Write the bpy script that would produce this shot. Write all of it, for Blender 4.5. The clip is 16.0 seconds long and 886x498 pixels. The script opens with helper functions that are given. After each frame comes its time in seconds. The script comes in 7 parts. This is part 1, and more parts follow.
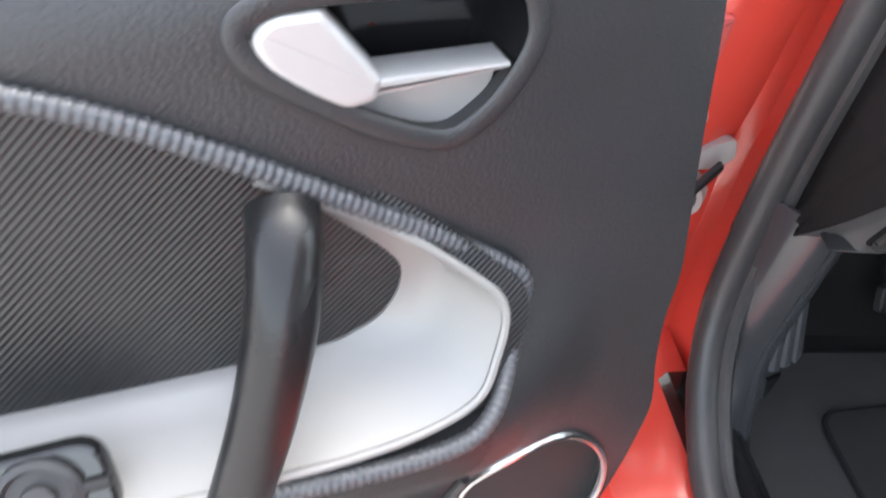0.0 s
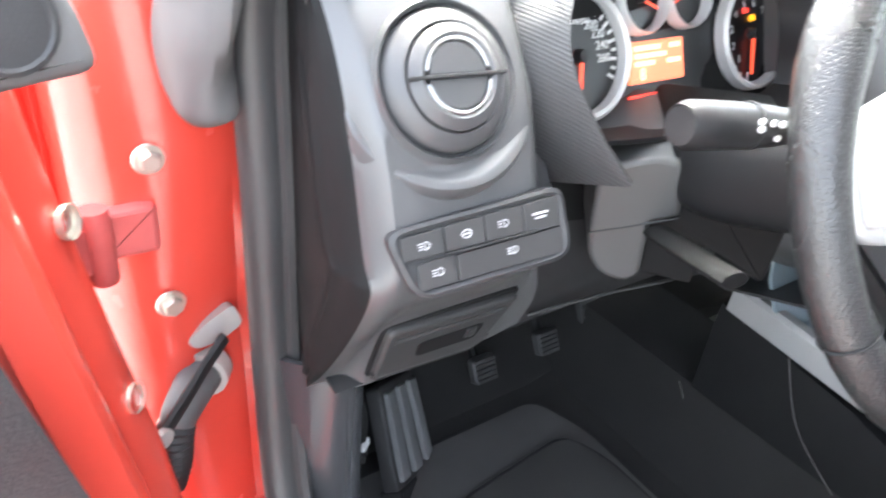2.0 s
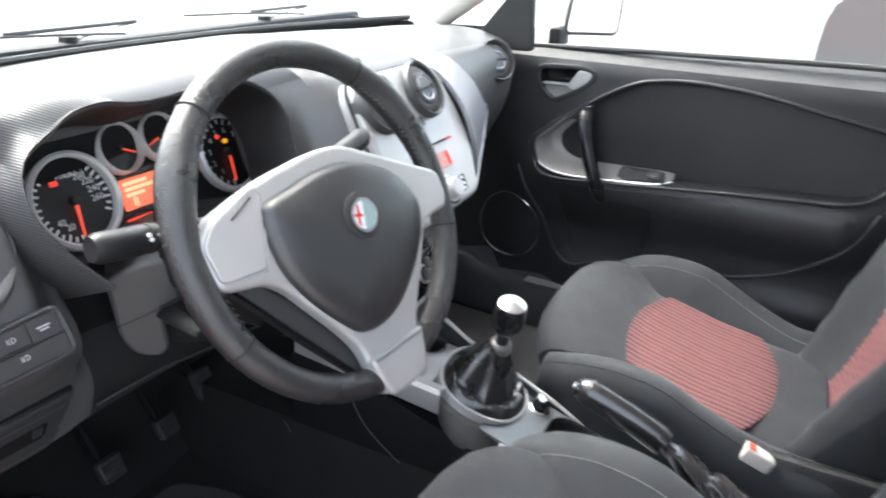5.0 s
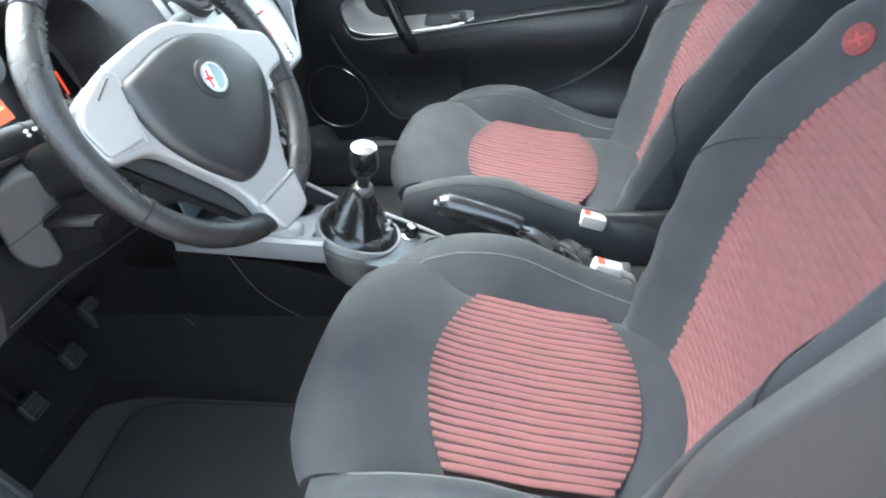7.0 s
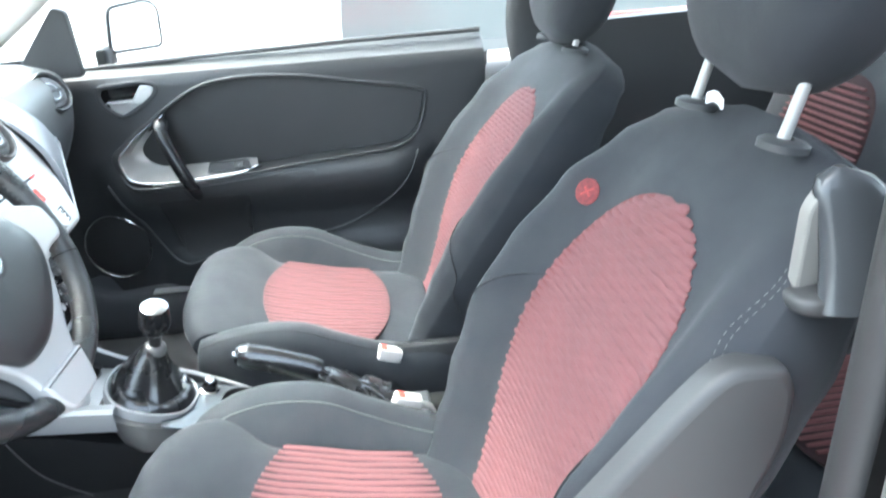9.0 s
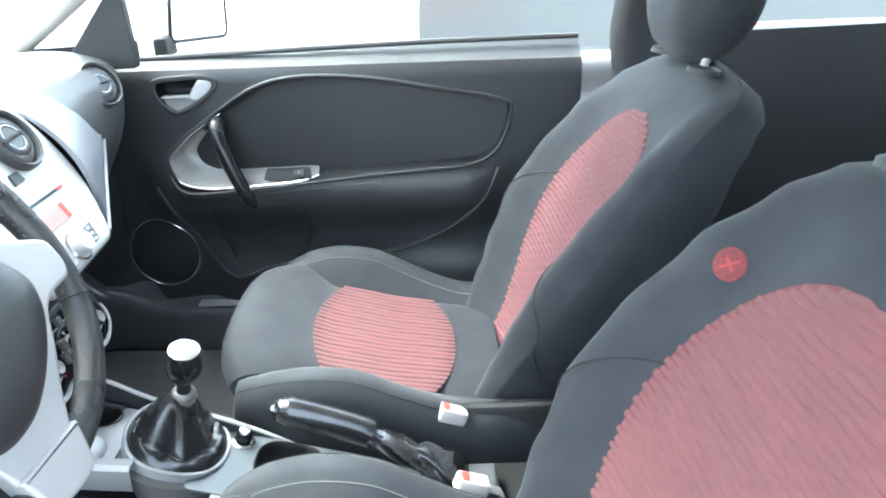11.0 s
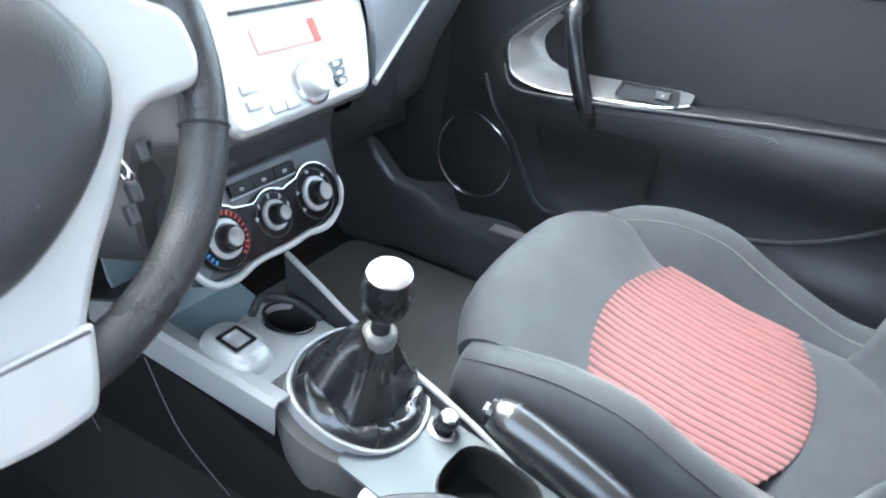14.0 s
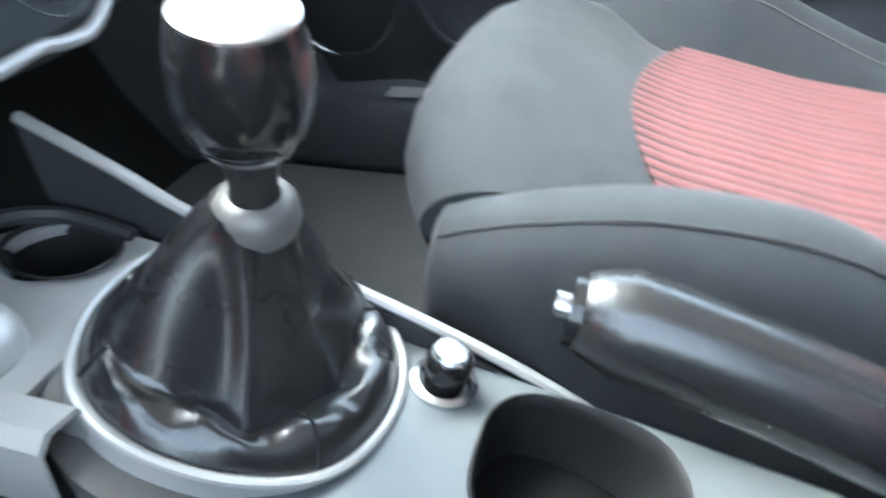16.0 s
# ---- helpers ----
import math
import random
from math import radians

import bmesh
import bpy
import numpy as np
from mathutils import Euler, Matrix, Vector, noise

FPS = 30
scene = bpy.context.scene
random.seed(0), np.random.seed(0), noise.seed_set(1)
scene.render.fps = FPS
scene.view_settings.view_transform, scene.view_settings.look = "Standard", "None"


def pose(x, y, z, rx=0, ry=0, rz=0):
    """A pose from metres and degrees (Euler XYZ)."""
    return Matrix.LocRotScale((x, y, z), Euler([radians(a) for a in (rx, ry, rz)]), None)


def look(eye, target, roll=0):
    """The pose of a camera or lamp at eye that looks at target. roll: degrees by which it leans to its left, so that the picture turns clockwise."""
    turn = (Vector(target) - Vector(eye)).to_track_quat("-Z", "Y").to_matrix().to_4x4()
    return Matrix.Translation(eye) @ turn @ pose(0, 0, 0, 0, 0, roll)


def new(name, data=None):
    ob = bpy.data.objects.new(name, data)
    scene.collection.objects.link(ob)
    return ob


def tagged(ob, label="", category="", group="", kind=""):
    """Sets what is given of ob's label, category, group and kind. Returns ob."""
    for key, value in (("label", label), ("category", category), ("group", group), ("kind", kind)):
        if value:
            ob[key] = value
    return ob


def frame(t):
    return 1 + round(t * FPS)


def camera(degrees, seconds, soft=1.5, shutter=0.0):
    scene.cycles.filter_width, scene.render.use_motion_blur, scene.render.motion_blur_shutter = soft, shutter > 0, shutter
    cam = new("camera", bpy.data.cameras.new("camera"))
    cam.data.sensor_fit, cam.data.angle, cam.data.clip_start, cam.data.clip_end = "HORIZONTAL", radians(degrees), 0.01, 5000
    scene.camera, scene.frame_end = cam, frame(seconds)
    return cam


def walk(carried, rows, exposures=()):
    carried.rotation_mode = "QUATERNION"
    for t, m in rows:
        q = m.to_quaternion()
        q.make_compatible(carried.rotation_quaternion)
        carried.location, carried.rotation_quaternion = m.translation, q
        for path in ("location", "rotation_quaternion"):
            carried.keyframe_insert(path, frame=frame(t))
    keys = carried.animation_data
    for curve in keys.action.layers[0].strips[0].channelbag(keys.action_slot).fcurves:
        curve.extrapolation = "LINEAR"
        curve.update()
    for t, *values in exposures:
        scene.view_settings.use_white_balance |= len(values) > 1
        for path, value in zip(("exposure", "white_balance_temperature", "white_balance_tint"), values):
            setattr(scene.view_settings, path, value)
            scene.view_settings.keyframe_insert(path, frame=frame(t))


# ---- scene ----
cam = camera(63.35, 16.0, soft=1.9, shutter=0.4)
PATH = [
    (0, (-1.0494, -0.0824, 0.9591), (-0.8957, 0.6393, 0.2841), 9.46),
    (0.5, (-1.0194, -0.0291, 0.9562), (-0.8198, 0.7130, 0.3163), 7.00),
    (1, (-0.9724, -0.0414, 0.9597), (-0.6962, 0.6885, 0.3345), 5.20),
    (1.5, (-0.9022, -0.0627, 0.9829), (-0.4712, 0.6301, 0.4048), 5.77),
    (2, (-0.8494, -0.0774, 1.0088), (-0.3316, 0.6016, 0.4883), 5.63),
    (2.5, (-0.8138, -0.1069, 1.0255), (-0.2339, 0.5355, 0.5246), 4.81),
    (3, (-0.7911, -0.1430, 1.0448), (-0.1495, 0.4612, 0.5722), 4.99),
    (3.5, (-0.7793, -0.1703, 1.0592), (-0.0905, 0.3999, 0.6115), 5.97),
    (4, (-0.7769, -0.2135, 1.0756), (-0.0578, 0.3345, 0.6483), 4.73),
    (4.5, (-0.8033, -0.2742, 1.0939), (-0.0339, 0.2120, 0.6796), 3.56),
    (5, (-0.8867, -0.3479, 1.1172), (-0.0645, 0.0622, 0.7226), 2.13),
    (5.2, (-0.9177, -0.3781, 1.1214), (-0.0808, -0.0042, 0.7217), 1.74),
    (7.3, (-1.0343, -0.3765, 1.0905), (-0.2105, -0.2155, 0.5469), -8.48),
    (7.5, (-1.0373, -0.3678, 1.0935), (-0.2084, -0.2474, 0.5473), -8.05),
    (8, (-1.0741, -0.3609, 1.1130), (-0.2204, -0.3489, 0.5924), -6.49),
    (8.5, (-1.0657, -0.3794, 1.1357), (-0.1836, -0.4280, 0.6672), -4.91),
    (9, (-1.0607, -0.3823, 1.1535), (-0.1524, -0.4759, 0.7459), -3.79),
    (9.2, (-1.0545, -0.3846, 1.1614), (-0.1373, -0.4870, 0.7764), -3.88),
    (11.3, (-0.7946, -0.3595, 1.1468), (0.1099, -0.3533, 0.7205), -2.39),
    (11.5, (-0.7601, -0.3462, 1.1458), (0.1349, -0.3360, 0.6999), -3.34),
    (12, (-0.6834, -0.3233, 1.1134), (0.1997, -0.3553, 0.6454), -0.61),
    (12.5, (-0.5861, -0.3569, 1.0721), (0.2533, -0.1874, 0.5556), -2.40),
    (13, (-0.5240, -0.3668, 1.0338), (0.2750, 0.0026, 0.5593), 3.36),
    (13.5, (-0.5087, -0.3554, 1.0141), (0.2617, 0.0600, 0.5306), 3.72),
    (14, (-0.4802, -0.3300, 0.9610), (0.2932, 0.0934, 0.4893), 4.38),
    (14.5, (-0.3934, -0.2551, 0.8168), (0.3821, 0.1937, 0.3729), 3.22),
    (15, (-0.2794, -0.2146, 0.7835), (0.4819, 0.2542, 0.3356), 0.93),
    (15.5, (-0.2287, -0.1621, 0.7491), (0.5203, 0.2730, 0.2494), 1.69),
    (16, (-0.2304, -0.1599, 0.7017), (0.5681, 0.0997, 0.1585), -4.54),
]
EXPOSURES = [(0.0, 3.35, 6650, 8), (0.5, 3.68, 6650, 8), (1.0, 3.95, 6650, 8), (1.5, 4.02, 6650, 8), (2.0, 4.17, 6650, 8), (2.5, 4.12, 6650, 8), (3.0, 4.02, 6500, 8), (3.5, 3.69, 6500, 8), (4.0, 3.28, 6500, 8), (4.5, 2.95, 6500, 8), (5.0, 2.8, 6500, 8), (7.5, 3.38, 5950, 0), (9.0, 3.68, 5950, 0), (11.5, 3.53, 5850, 0), (12.5, 3.79, 5850, 0), (13.5, 3.70, 5850, 0), (14.5, 3.86, 5850, 0), (15.5, 3.84, 5850, 0), (16.0, 3.58, 5850, 0)]
walk(cam, [(t, look(eye, target, roll)) for t, eye, target, roll in PATH], EXPOSURES)

# ---- world and light: a bright, thinly clouded midday sky ----
world = bpy.data.worlds.new("sky")
scene.world = world
world.use_nodes = True
wn, wl = world.node_tree.nodes, world.node_tree.links
sky = wn.new("ShaderNodeTexSky")
sky.sky_type = "NISHITA"
sky.sun_disc = False
sky.sun_elevation = radians(60)
sky.sun_rotation = radians(18)
sky.air_density = 1.0
sky.dust_density = 4.0
pale = wn.new("ShaderNodeHueSaturation")  # thin cloud takes most of the blue out
pale.inputs["Saturation"].default_value = 0.5
wl.new(sky.outputs[0], pale.inputs["Color"])
wl.new(pale.outputs[0], wn["Background"].inputs[0])
wn["Background"].inputs[1].default_value = 0.15
sun_data = bpy.data.lights.new("sun", "SUN")
sun_data.energy = 0.5
sun_data.angle = radians(25)
sun_data.color = (1.0, 0.96, 0.9)
sun = new("sun", sun_data)
sun.matrix_world = look((3.0, 9.0, 17.0), (0, 0, 0))

# ---- materials ----
def mat(name, colour, rough=0.5, metal=0.0, grain=0.0, scale=400.0, vary=0.15, vscale=12.0, coat=0.0, coat_rough=0.08, spec=0.5, sheen=0.0, distance=0.0006):
    """A surface with fine relief (grain) and slow variation of tone and gloss, both sized in metres."""
    m = bpy.data.materials.new(name)
    m.use_nodes = True
    n, l = m.node_tree.nodes, m.node_tree.links
    b = n["Principled BSDF"]
    b.inputs["Metallic"].default_value = metal
    b.inputs["Coat Weight"].default_value = coat
    b.inputs["Coat Roughness"].default_value = coat_rough
    b.inputs["Specular IOR Level"].default_value = spec
    b.inputs["Sheen Weight"].default_value = sheen
    co = n.new("ShaderNodeTexCoord")
    slow = n.new("ShaderNodeTexNoise")
    slow.inputs["Scale"].default_value = vscale
    slow.inputs["Detail"].default_value = 5.0
    l.new(co.outputs["Object"], slow.inputs["Vector"])
    mix = n.new("ShaderNodeMix")
    mix.data_type = "RGBA"
    mix.inputs[6].default_value = (*[c * (1 - vary) for c in colour], 1)
    mix.inputs[7].default_value = (*[min(1.0, c * (1 + vary)) for c in colour], 1)
    l.new(slow.outputs["Fac"], mix.inputs[0])
    l.new(mix.outputs[2], b.inputs["Base Color"])
    ramp = n.new("ShaderNodeMapRange")
    ramp.inputs["From Min"].default_value, ramp.inputs["From Max"].default_value = 0.3, 0.7
    ramp.inputs["To Min"].default_value, ramp.inputs["To Max"].default_value = max(0.02, rough - 0.5 * min(vary, 0.14)), min(1.0, rough + 0.5 * min(vary, 0.14))
    l.new(slow.outputs["Fac"], ramp.inputs["Value"])
    l.new(ramp.outputs[0], b.inputs["Roughness"])
    if grain > 0:
        fine = n.new("ShaderNodeTexNoise")
        fine.inputs["Scale"].default_value = scale
        fine.inputs["Detail"].default_value = 3.0
        l.new(co.outputs["Object"], fine.inputs["Vector"])
        bump = n.new("ShaderNodeBump")
        bump.inputs["Strength"].default_value = grain
        bump.inputs["Distance"].default_value = distance
        l.new(fine.outputs["Fac"], bump.inputs["Height"])
        l.new(bump.outputs["Normal"], b.inputs["Normal"])
    return m


def woven(name, low, high, rough, turn, scale, depth, metal=0.0, second=0.0):
    """Fine ridges across a surface: carbon-look skin, rubber treads, ribbed cloth."""
    m = bpy.data.materials.new(name)
    m.use_nodes = True
    n, l = m.node_tree.nodes, m.node_tree.links
    b = n["Principled BSDF"]
    b.inputs["Roughness"].default_value = rough
    b.inputs["Metallic"].default_value = metal
    co = n.new("ShaderNodeTexCoord")
    mp = n.new("ShaderNodeMapping")
    mp.inputs["Rotation"].default_value = [radians(a) for a in turn]
    l.new(co.outputs["Object"], mp.inputs["Vector"])
    w = n.new("ShaderNodeTexWave")
    w.inputs["Scale"].default_value = scale
    w.inputs["Distortion"].default_value = 0.4
    w.inputs["Detail"].default_value = 1.0
    l.new(mp.outputs[0], w.inputs["Vector"])
    height = w.outputs["Fac"]
    if second:
        v = n.new("ShaderNodeTexWave")
        v.bands_direction = "Z"
        v.inputs["Scale"].default_value = scale * second
        l.new(mp.outputs[0], v.inputs["Vector"])
        mul = n.new("ShaderNodeMath")
        mul.operation = "MULTIPLY"
        l.new(w.outputs["Fac"], mul.inputs[0])
        l.new(v.outputs["Fac"], mul.inputs[1])
        height = mul.outputs[0]
    slow = n.new("ShaderNodeTexNoise")
    slow.inputs["Scale"].default_value = 9.0
    l.new(co.outputs["Object"], slow.inputs["Vector"])
    mix = n.new("ShaderNodeMix")
    mix.data_type = "RGBA"
    mix.inputs[6].default_value, mix.inputs[7].default_value = (*low, 1), (*high, 1)
    l.new(height, mix.inputs[0])
    tone = n.new("ShaderNodeMix")
    tone.data_type = "RGBA"
    tone.blend_type = "MULTIPLY"
    tone.inputs[0].default_value = 0.35
    l.new(mix.outputs[2], tone.inputs[6])
    l.new(slow.outputs["Fac"], tone.inputs[7])
    l.new(tone.outputs[2], b.inputs["Base Color"])
    bump = n.new("ShaderNodeBump")
    bump.inputs["Strength"].default_value = 0.9
    bump.inputs["Distance"].default_value = depth
    l.new(height, bump.inputs["Height"])
    l.new(bump.outputs["Normal"], b.inputs["Normal"])
    return m


def glow(name, colour, strength):
    m = bpy.data.materials.new(name)
    m.use_nodes = True
    b = m.node_tree.nodes["Principled BSDF"]
    b.inputs["Base Color"].default_value = (*[c * 0.5 for c in colour], 1)
    b.inputs["Emission Color"].default_value = (*colour, 1)
    b.inputs["Emission Strength"].default_value = strength
    return m


def glass_mat(name, tint=(0.92, 0.96, 0.95)):
    m = bpy.data.materials.new(name)
    m.use_nodes = True
    b = m.node_tree.nodes["Principled BSDF"]
    b.inputs["Base Color"].default_value = (*tint, 1)
    b.inputs["Roughness"].default_value = 0.01
    b.inputs["Transmission Weight"].default_value = 1.0
    b.inputs["IOR"].default_value = 1.02
    return m


PLASTIC = mat("grained_black_plastic", (0.035, 0.036, 0.038), 0.5, grain=0.5, scale=700, vary=0.12)
DOORSKIN = mat("grained_door_plastic", (0.026, 0.027, 0.029), 0.45, grain=0.8, scale=480, vary=0.12)
DASHGREY = mat("grey_dash_plastic", (0.074, 0.075, 0.077), 0.36, grain=0.2, scale=800, vary=0.05, spec=0.75)
DASHTOP = mat("soft_dash_top", (0.075, 0.076, 0.078), 0.4, grain=0.3, scale=900, vary=0.1)
DARK = mat("matt_black_plastic", (0.016, 0.016, 0.017), 0.55, grain=0.3, scale=500)
GLOSS = mat("gloss_black_plastic", (0.012, 0.012, 0.013), 0.16, vary=0.1, coat=0.4)
RUBBER = mat("black_rubber_seal", (0.042, 0.042, 0.043), 0.42, grain=0.2, scale=300)
WHEELSILVER = mat("worn_satin_silver_paint", (0.45, 0.45, 0.445), 0.38, metal=0.35, vary=0.05, grain=0.1, scale=1500)
SILVER = mat("satin_silver_paint", (0.45, 0.45, 0.445), 0.38, metal=0.35, vary=0.06, grain=0.1, scale=1500)
CHROME = mat("satin_chrome", (0.72, 0.73, 0.74), 0.24, metal=1.0, vary=0.04)
STEEL = mat("zinc_plated_steel", (0.6, 0.57, 0.5), 0.38, metal=0.8, vary=0.25, grain=0.3, scale=200)
LEATHER = mat("black_leather", (0.013, 0.013, 0.014), 0.27, grain=0.5, scale=520, vary=0.08, distance=0.0004, spec=0.8, coat=0.5, coat_rough=0.16)
WHEELSKIN = mat("worn_leather_rim", (0.020, 0.020, 0.0205), 0.30, spec=0.8, grain=0.8, scale=460, vary=0.2, distance=0.0008)
CLOTH = mat("charcoal_seat_cloth", (0.0133, 0.0155, 0.0199), 0.8, grain=0.5, scale=1100, vary=0.16, sheen=0.05, vscale=20)
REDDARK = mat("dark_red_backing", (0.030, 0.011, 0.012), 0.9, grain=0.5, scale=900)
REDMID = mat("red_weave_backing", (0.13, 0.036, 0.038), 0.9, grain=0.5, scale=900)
GREYRUBBER = mat("grey_rubber_seal_end", (0.10, 0.10, 0.10), 0.55, grain=0.3, scale=200, vary=0.25, vscale=40)
EMBROIDERY = mat("red_thread_disc", (0.15, 0.028, 0.03), 0.85, grain=1.0, scale=700, vary=0.75, vscale=260)
THREAD = mat("bright_red_thread", (0.28, 0.035, 0.035), 0.8, grain=0.6, scale=900)
LEVER = mat("glossy_grey_plastic", (0.045, 0.048, 0.052), 0.22, vary=0.1)
CARPET = mat("black_carpet", (0.013, 0.0127, 0.0125), 0.95, grain=1.0, scale=900, vary=0.35, distance=0.002)
FLOORGREY = mat("grey_floor_carpet", (0.15, 0.147, 0.142), 0.95, grain=1.0, scale=700, vary=0.25, distance=0.0015)
FLOORDARK = mat("dark_floor_carpet", (0.068, 0.067, 0.066), 0.95, grain=1.0, scale=700, vary=0.3, distance=0.0015)
MAT = mat("worn_floor_mat", (0.030, 0.0295, 0.029), 0.95, grain=1.0, scale=700, vary=0.3, sheen=0.04, distance=0.0015)
RED = mat("red_car_paint", (0.69, 0.072, 0.050), 0.25, vary=0.05, coat=0.7)
DUSTYRED = mat("dusty_red_paint", (0.60, 0.12, 0.11), 0.45, vary=0.25, coat=0.2, vscale=40)
SHROUD = mat("column_shroud_plastic", (0.066, 0.067, 0.068), 0.42, grain=0.3, scale=800, vary=0.1)
TRAY = mat("tray_plastic", (0.22, 0.27, 0.30), 0.35, vary=0.1)
VENTRING = mat("satin_black_vent_ring", (0.066, 0.066, 0.068), 0.38, vary=0.1)
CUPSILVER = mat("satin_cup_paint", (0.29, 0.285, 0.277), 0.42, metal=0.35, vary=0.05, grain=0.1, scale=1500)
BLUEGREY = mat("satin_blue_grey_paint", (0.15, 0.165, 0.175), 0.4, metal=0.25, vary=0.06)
# black plastic, its base colour raised in place of missing reflections
KICK = mat("polished_kick_plastic_lifted", (0.085, 0.088, 0.094), 0.32, coat=0.5, vary=0.06, vscale=8)
FOOTSIDE = mat("dark_footwell_plastic", (0.040, 0.042, 0.046), 0.24, coat=0.6, vary=0.06)
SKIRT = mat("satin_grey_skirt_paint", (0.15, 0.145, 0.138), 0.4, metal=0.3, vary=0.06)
RIBGREY = mat("worn_grey_rubber", (0.16, 0.165, 0.17), 0.55, grain=0.4, scale=300, vary=0.25)
BADGEGREEN = mat("badge_enamel", (0.30, 0.42, 0.40), 0.3, vary=0.05)
# grey skin made paler: the windscreen's glare is put into its colour
PASSKIN = mat("satin_grey_skin_with_glare", (0.24, 0.25, 0.27), 0.36, metal=0.3, vary=0.08, grain=0.2, scale=900)
PADSKIN = mat("grained_airbag_skin", (0.022, 0.023, 0.0245), 0.38, grain=0.5, scale=700, vary=0.12, spec=0.8)
PLATEGREY = mat("beige_grey_plastic", (0.15, 0.145, 0.135), 0.5, vary=0.1)
TRIM = mat("grey_seat_plastic", (0.034, 0.034, 0.0345), 0.5, grain=0.3, scale=700)
HEADLINE = mat("pale_headlining", (0.58, 0.56, 0.52), 0.85, grain=0.4, scale=600)
BEZEL = mat("pale_satin_bezel", (0.72, 0.72, 0.71), 0.35, metal=0.25, vary=0.04)
WHITE = mat("white_print", (0.8, 0.8, 0.8), 0.6, vary=0.03)
GREYPRINT = mat("grey_print", (0.45, 0.45, 0.46), 0.6, vary=0.03)
REDPRINT = mat("red_print", (0.6, 0.03, 0.02), 0.5, vary=0.05)
BLUEPRINT = mat("blue_print", (0.03, 0.2, 0.6), 0.5, vary=0.05)
BUCKLERED = mat("red_release_button", (0.55, 0.05, 0.03), 0.4, vary=0.05)
STITCH = mat("grey_thread", (0.11, 0.108, 0.106), 0.8)
SEAM = mat("seat_piping", (0.012, 0.012, 0.013), 0.85)
DIAL = mat("black_dial", (0.008, 0.008, 0.009), 0.35, vary=0.1)
MESH = mat("speaker_mesh", (0.02, 0.02, 0.021), 0.6, grain=1.0, scale=900)
WHITEPLASTIC = mat("dirty_white_plastic", (0.42, 0.40, 0.375), 0.5, vary=0.15, vscale=60)
ASPHALT = mat("pale_forecourt", (0.32, 0.31, 0.3), 0.9, grain=0.5, scale=60, vary=0.2, vscale=2)
CARGREY = mat("grey_car_paint", (0.125, 0.140, 0.138), 0.3, vary=0.05, coat=0.5)
AMBER = mat("amber_lens", (0.8, 0.3, 0.03), 0.2)
# edge band colour with the driver's door highlights put into it
ROPE = mat("ribbed_edge_skin_lit", (0.07, 0.073, 0.08), 0.32, vary=0.12, grain=0.3, scale=600)
CARBON = woven("carbon_look_skin", (0.0165, 0.0165, 0.0175), (0.0245, 0.0255, 0.027), 0.42, (0, -38, 20), 112, 0.0004)
CARBONDASH = woven("carbon_look_dash_skin", (0.055, 0.055, 0.057), (0.098, 0.100, 0.104), 0.38, (0, 62, 0), 120, 0.0004)
REDCLOTH = mat("red_ribbed_cloth", (0.145, 0.056, 0.058), 0.9, grain=0.9, scale=900, vary=0.2, vscale=25, distance=0.001)
LCD = glow("amber_display", (1.0, 0.21, 0.11), 0.13)
# red display tinted pale: glare washing it out is put into the colour
RADIOLCD = glow("radio_display_washed", (0.85, 0.42, 0.38), 0.026)
LCDTEXT = glow("display_text", (1.0, 0.62, 0.36), 0.16)
NEEDLE = glow("lit_needle", (1.0, 0.10, 0.05), 0.11)
WARNRED = glow("red_warning_lamp", (1.0, 0.06, 0.04), 0.11)
WARNAMBER = glow("amber_warning_lamp", (1.0, 0.4, 0.02), 0.12)
GLASS = glass_mat("window_glass")
MIRROR = mat("mirror_glass", (0.85, 0.9, 0.92), 0.03, metal=1.0, vary=0.01)
# near-black for dull parts, and for recesses with their shade in the colour
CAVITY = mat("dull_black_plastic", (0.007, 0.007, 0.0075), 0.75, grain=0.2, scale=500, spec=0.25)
VENTGREY = mat("dark_vent_plastic", (0.060, 0.061, 0.063), 0.40, grain=0.2, scale=900, vary=0.1)
STALK = mat("satin_black_plastic", (0.014, 0.014, 0.015), 0.42, grain=0.2, scale=700, vary=0.1, spec=0.35)
HEATGREY = mat("satin_grey_heater_paint", (0.050, 0.052, 0.056), 0.3, metal=0.2, vary=0.08)
HEATBLACK = mat("piano_black_panel", (0.005, 0.005, 0.0055), 0.2, vary=0.05, spec=0.12)
GRAB = mat("black_grab_bar_plastic", (0.010, 0.010, 0.011), 0.28, grain=0.15, scale=600, vary=0.1, spec=0.4)

def perforate(m, scale, depth):
    """Adds rows of small punched holes to a surface's relief."""
    n, l = m.node_tree.nodes, m.node_tree.links
    b = n["Principled BSDF"]
    old = b.inputs["Normal"].links[0].from_socket
    co = n.new("ShaderNodeTexCoord")
    cell = n.new("ShaderNodeTexVoronoi")
    cell.inputs["Scale"].default_value = scale
    cell.inputs["Randomness"].default_value = 0.25
    l.new(co.outputs["Object"], cell.inputs["Vector"])
    pit = n.new("ShaderNodeMapRange")
    pit.inputs["From Min"].default_value, pit.inputs["From Max"].default_value = 0.18, 0.42
    l.new(cell.outputs["Distance"], pit.inputs["Value"])
    bump = n.new("ShaderNodeBump")
    bump.inputs["Strength"].default_value = 0.9
    bump.inputs["Distance"].default_value = depth
    l.new(pit.outputs[0], bump.inputs["Height"])
    l.new(old, bump.inputs["Normal"])
    l.new(bump.outputs["Normal"], b.inputs["Normal"])


perforate(WHEELSKIN, 520, 0.0003)

# ---- shape helpers ----
ORIGIN = {}


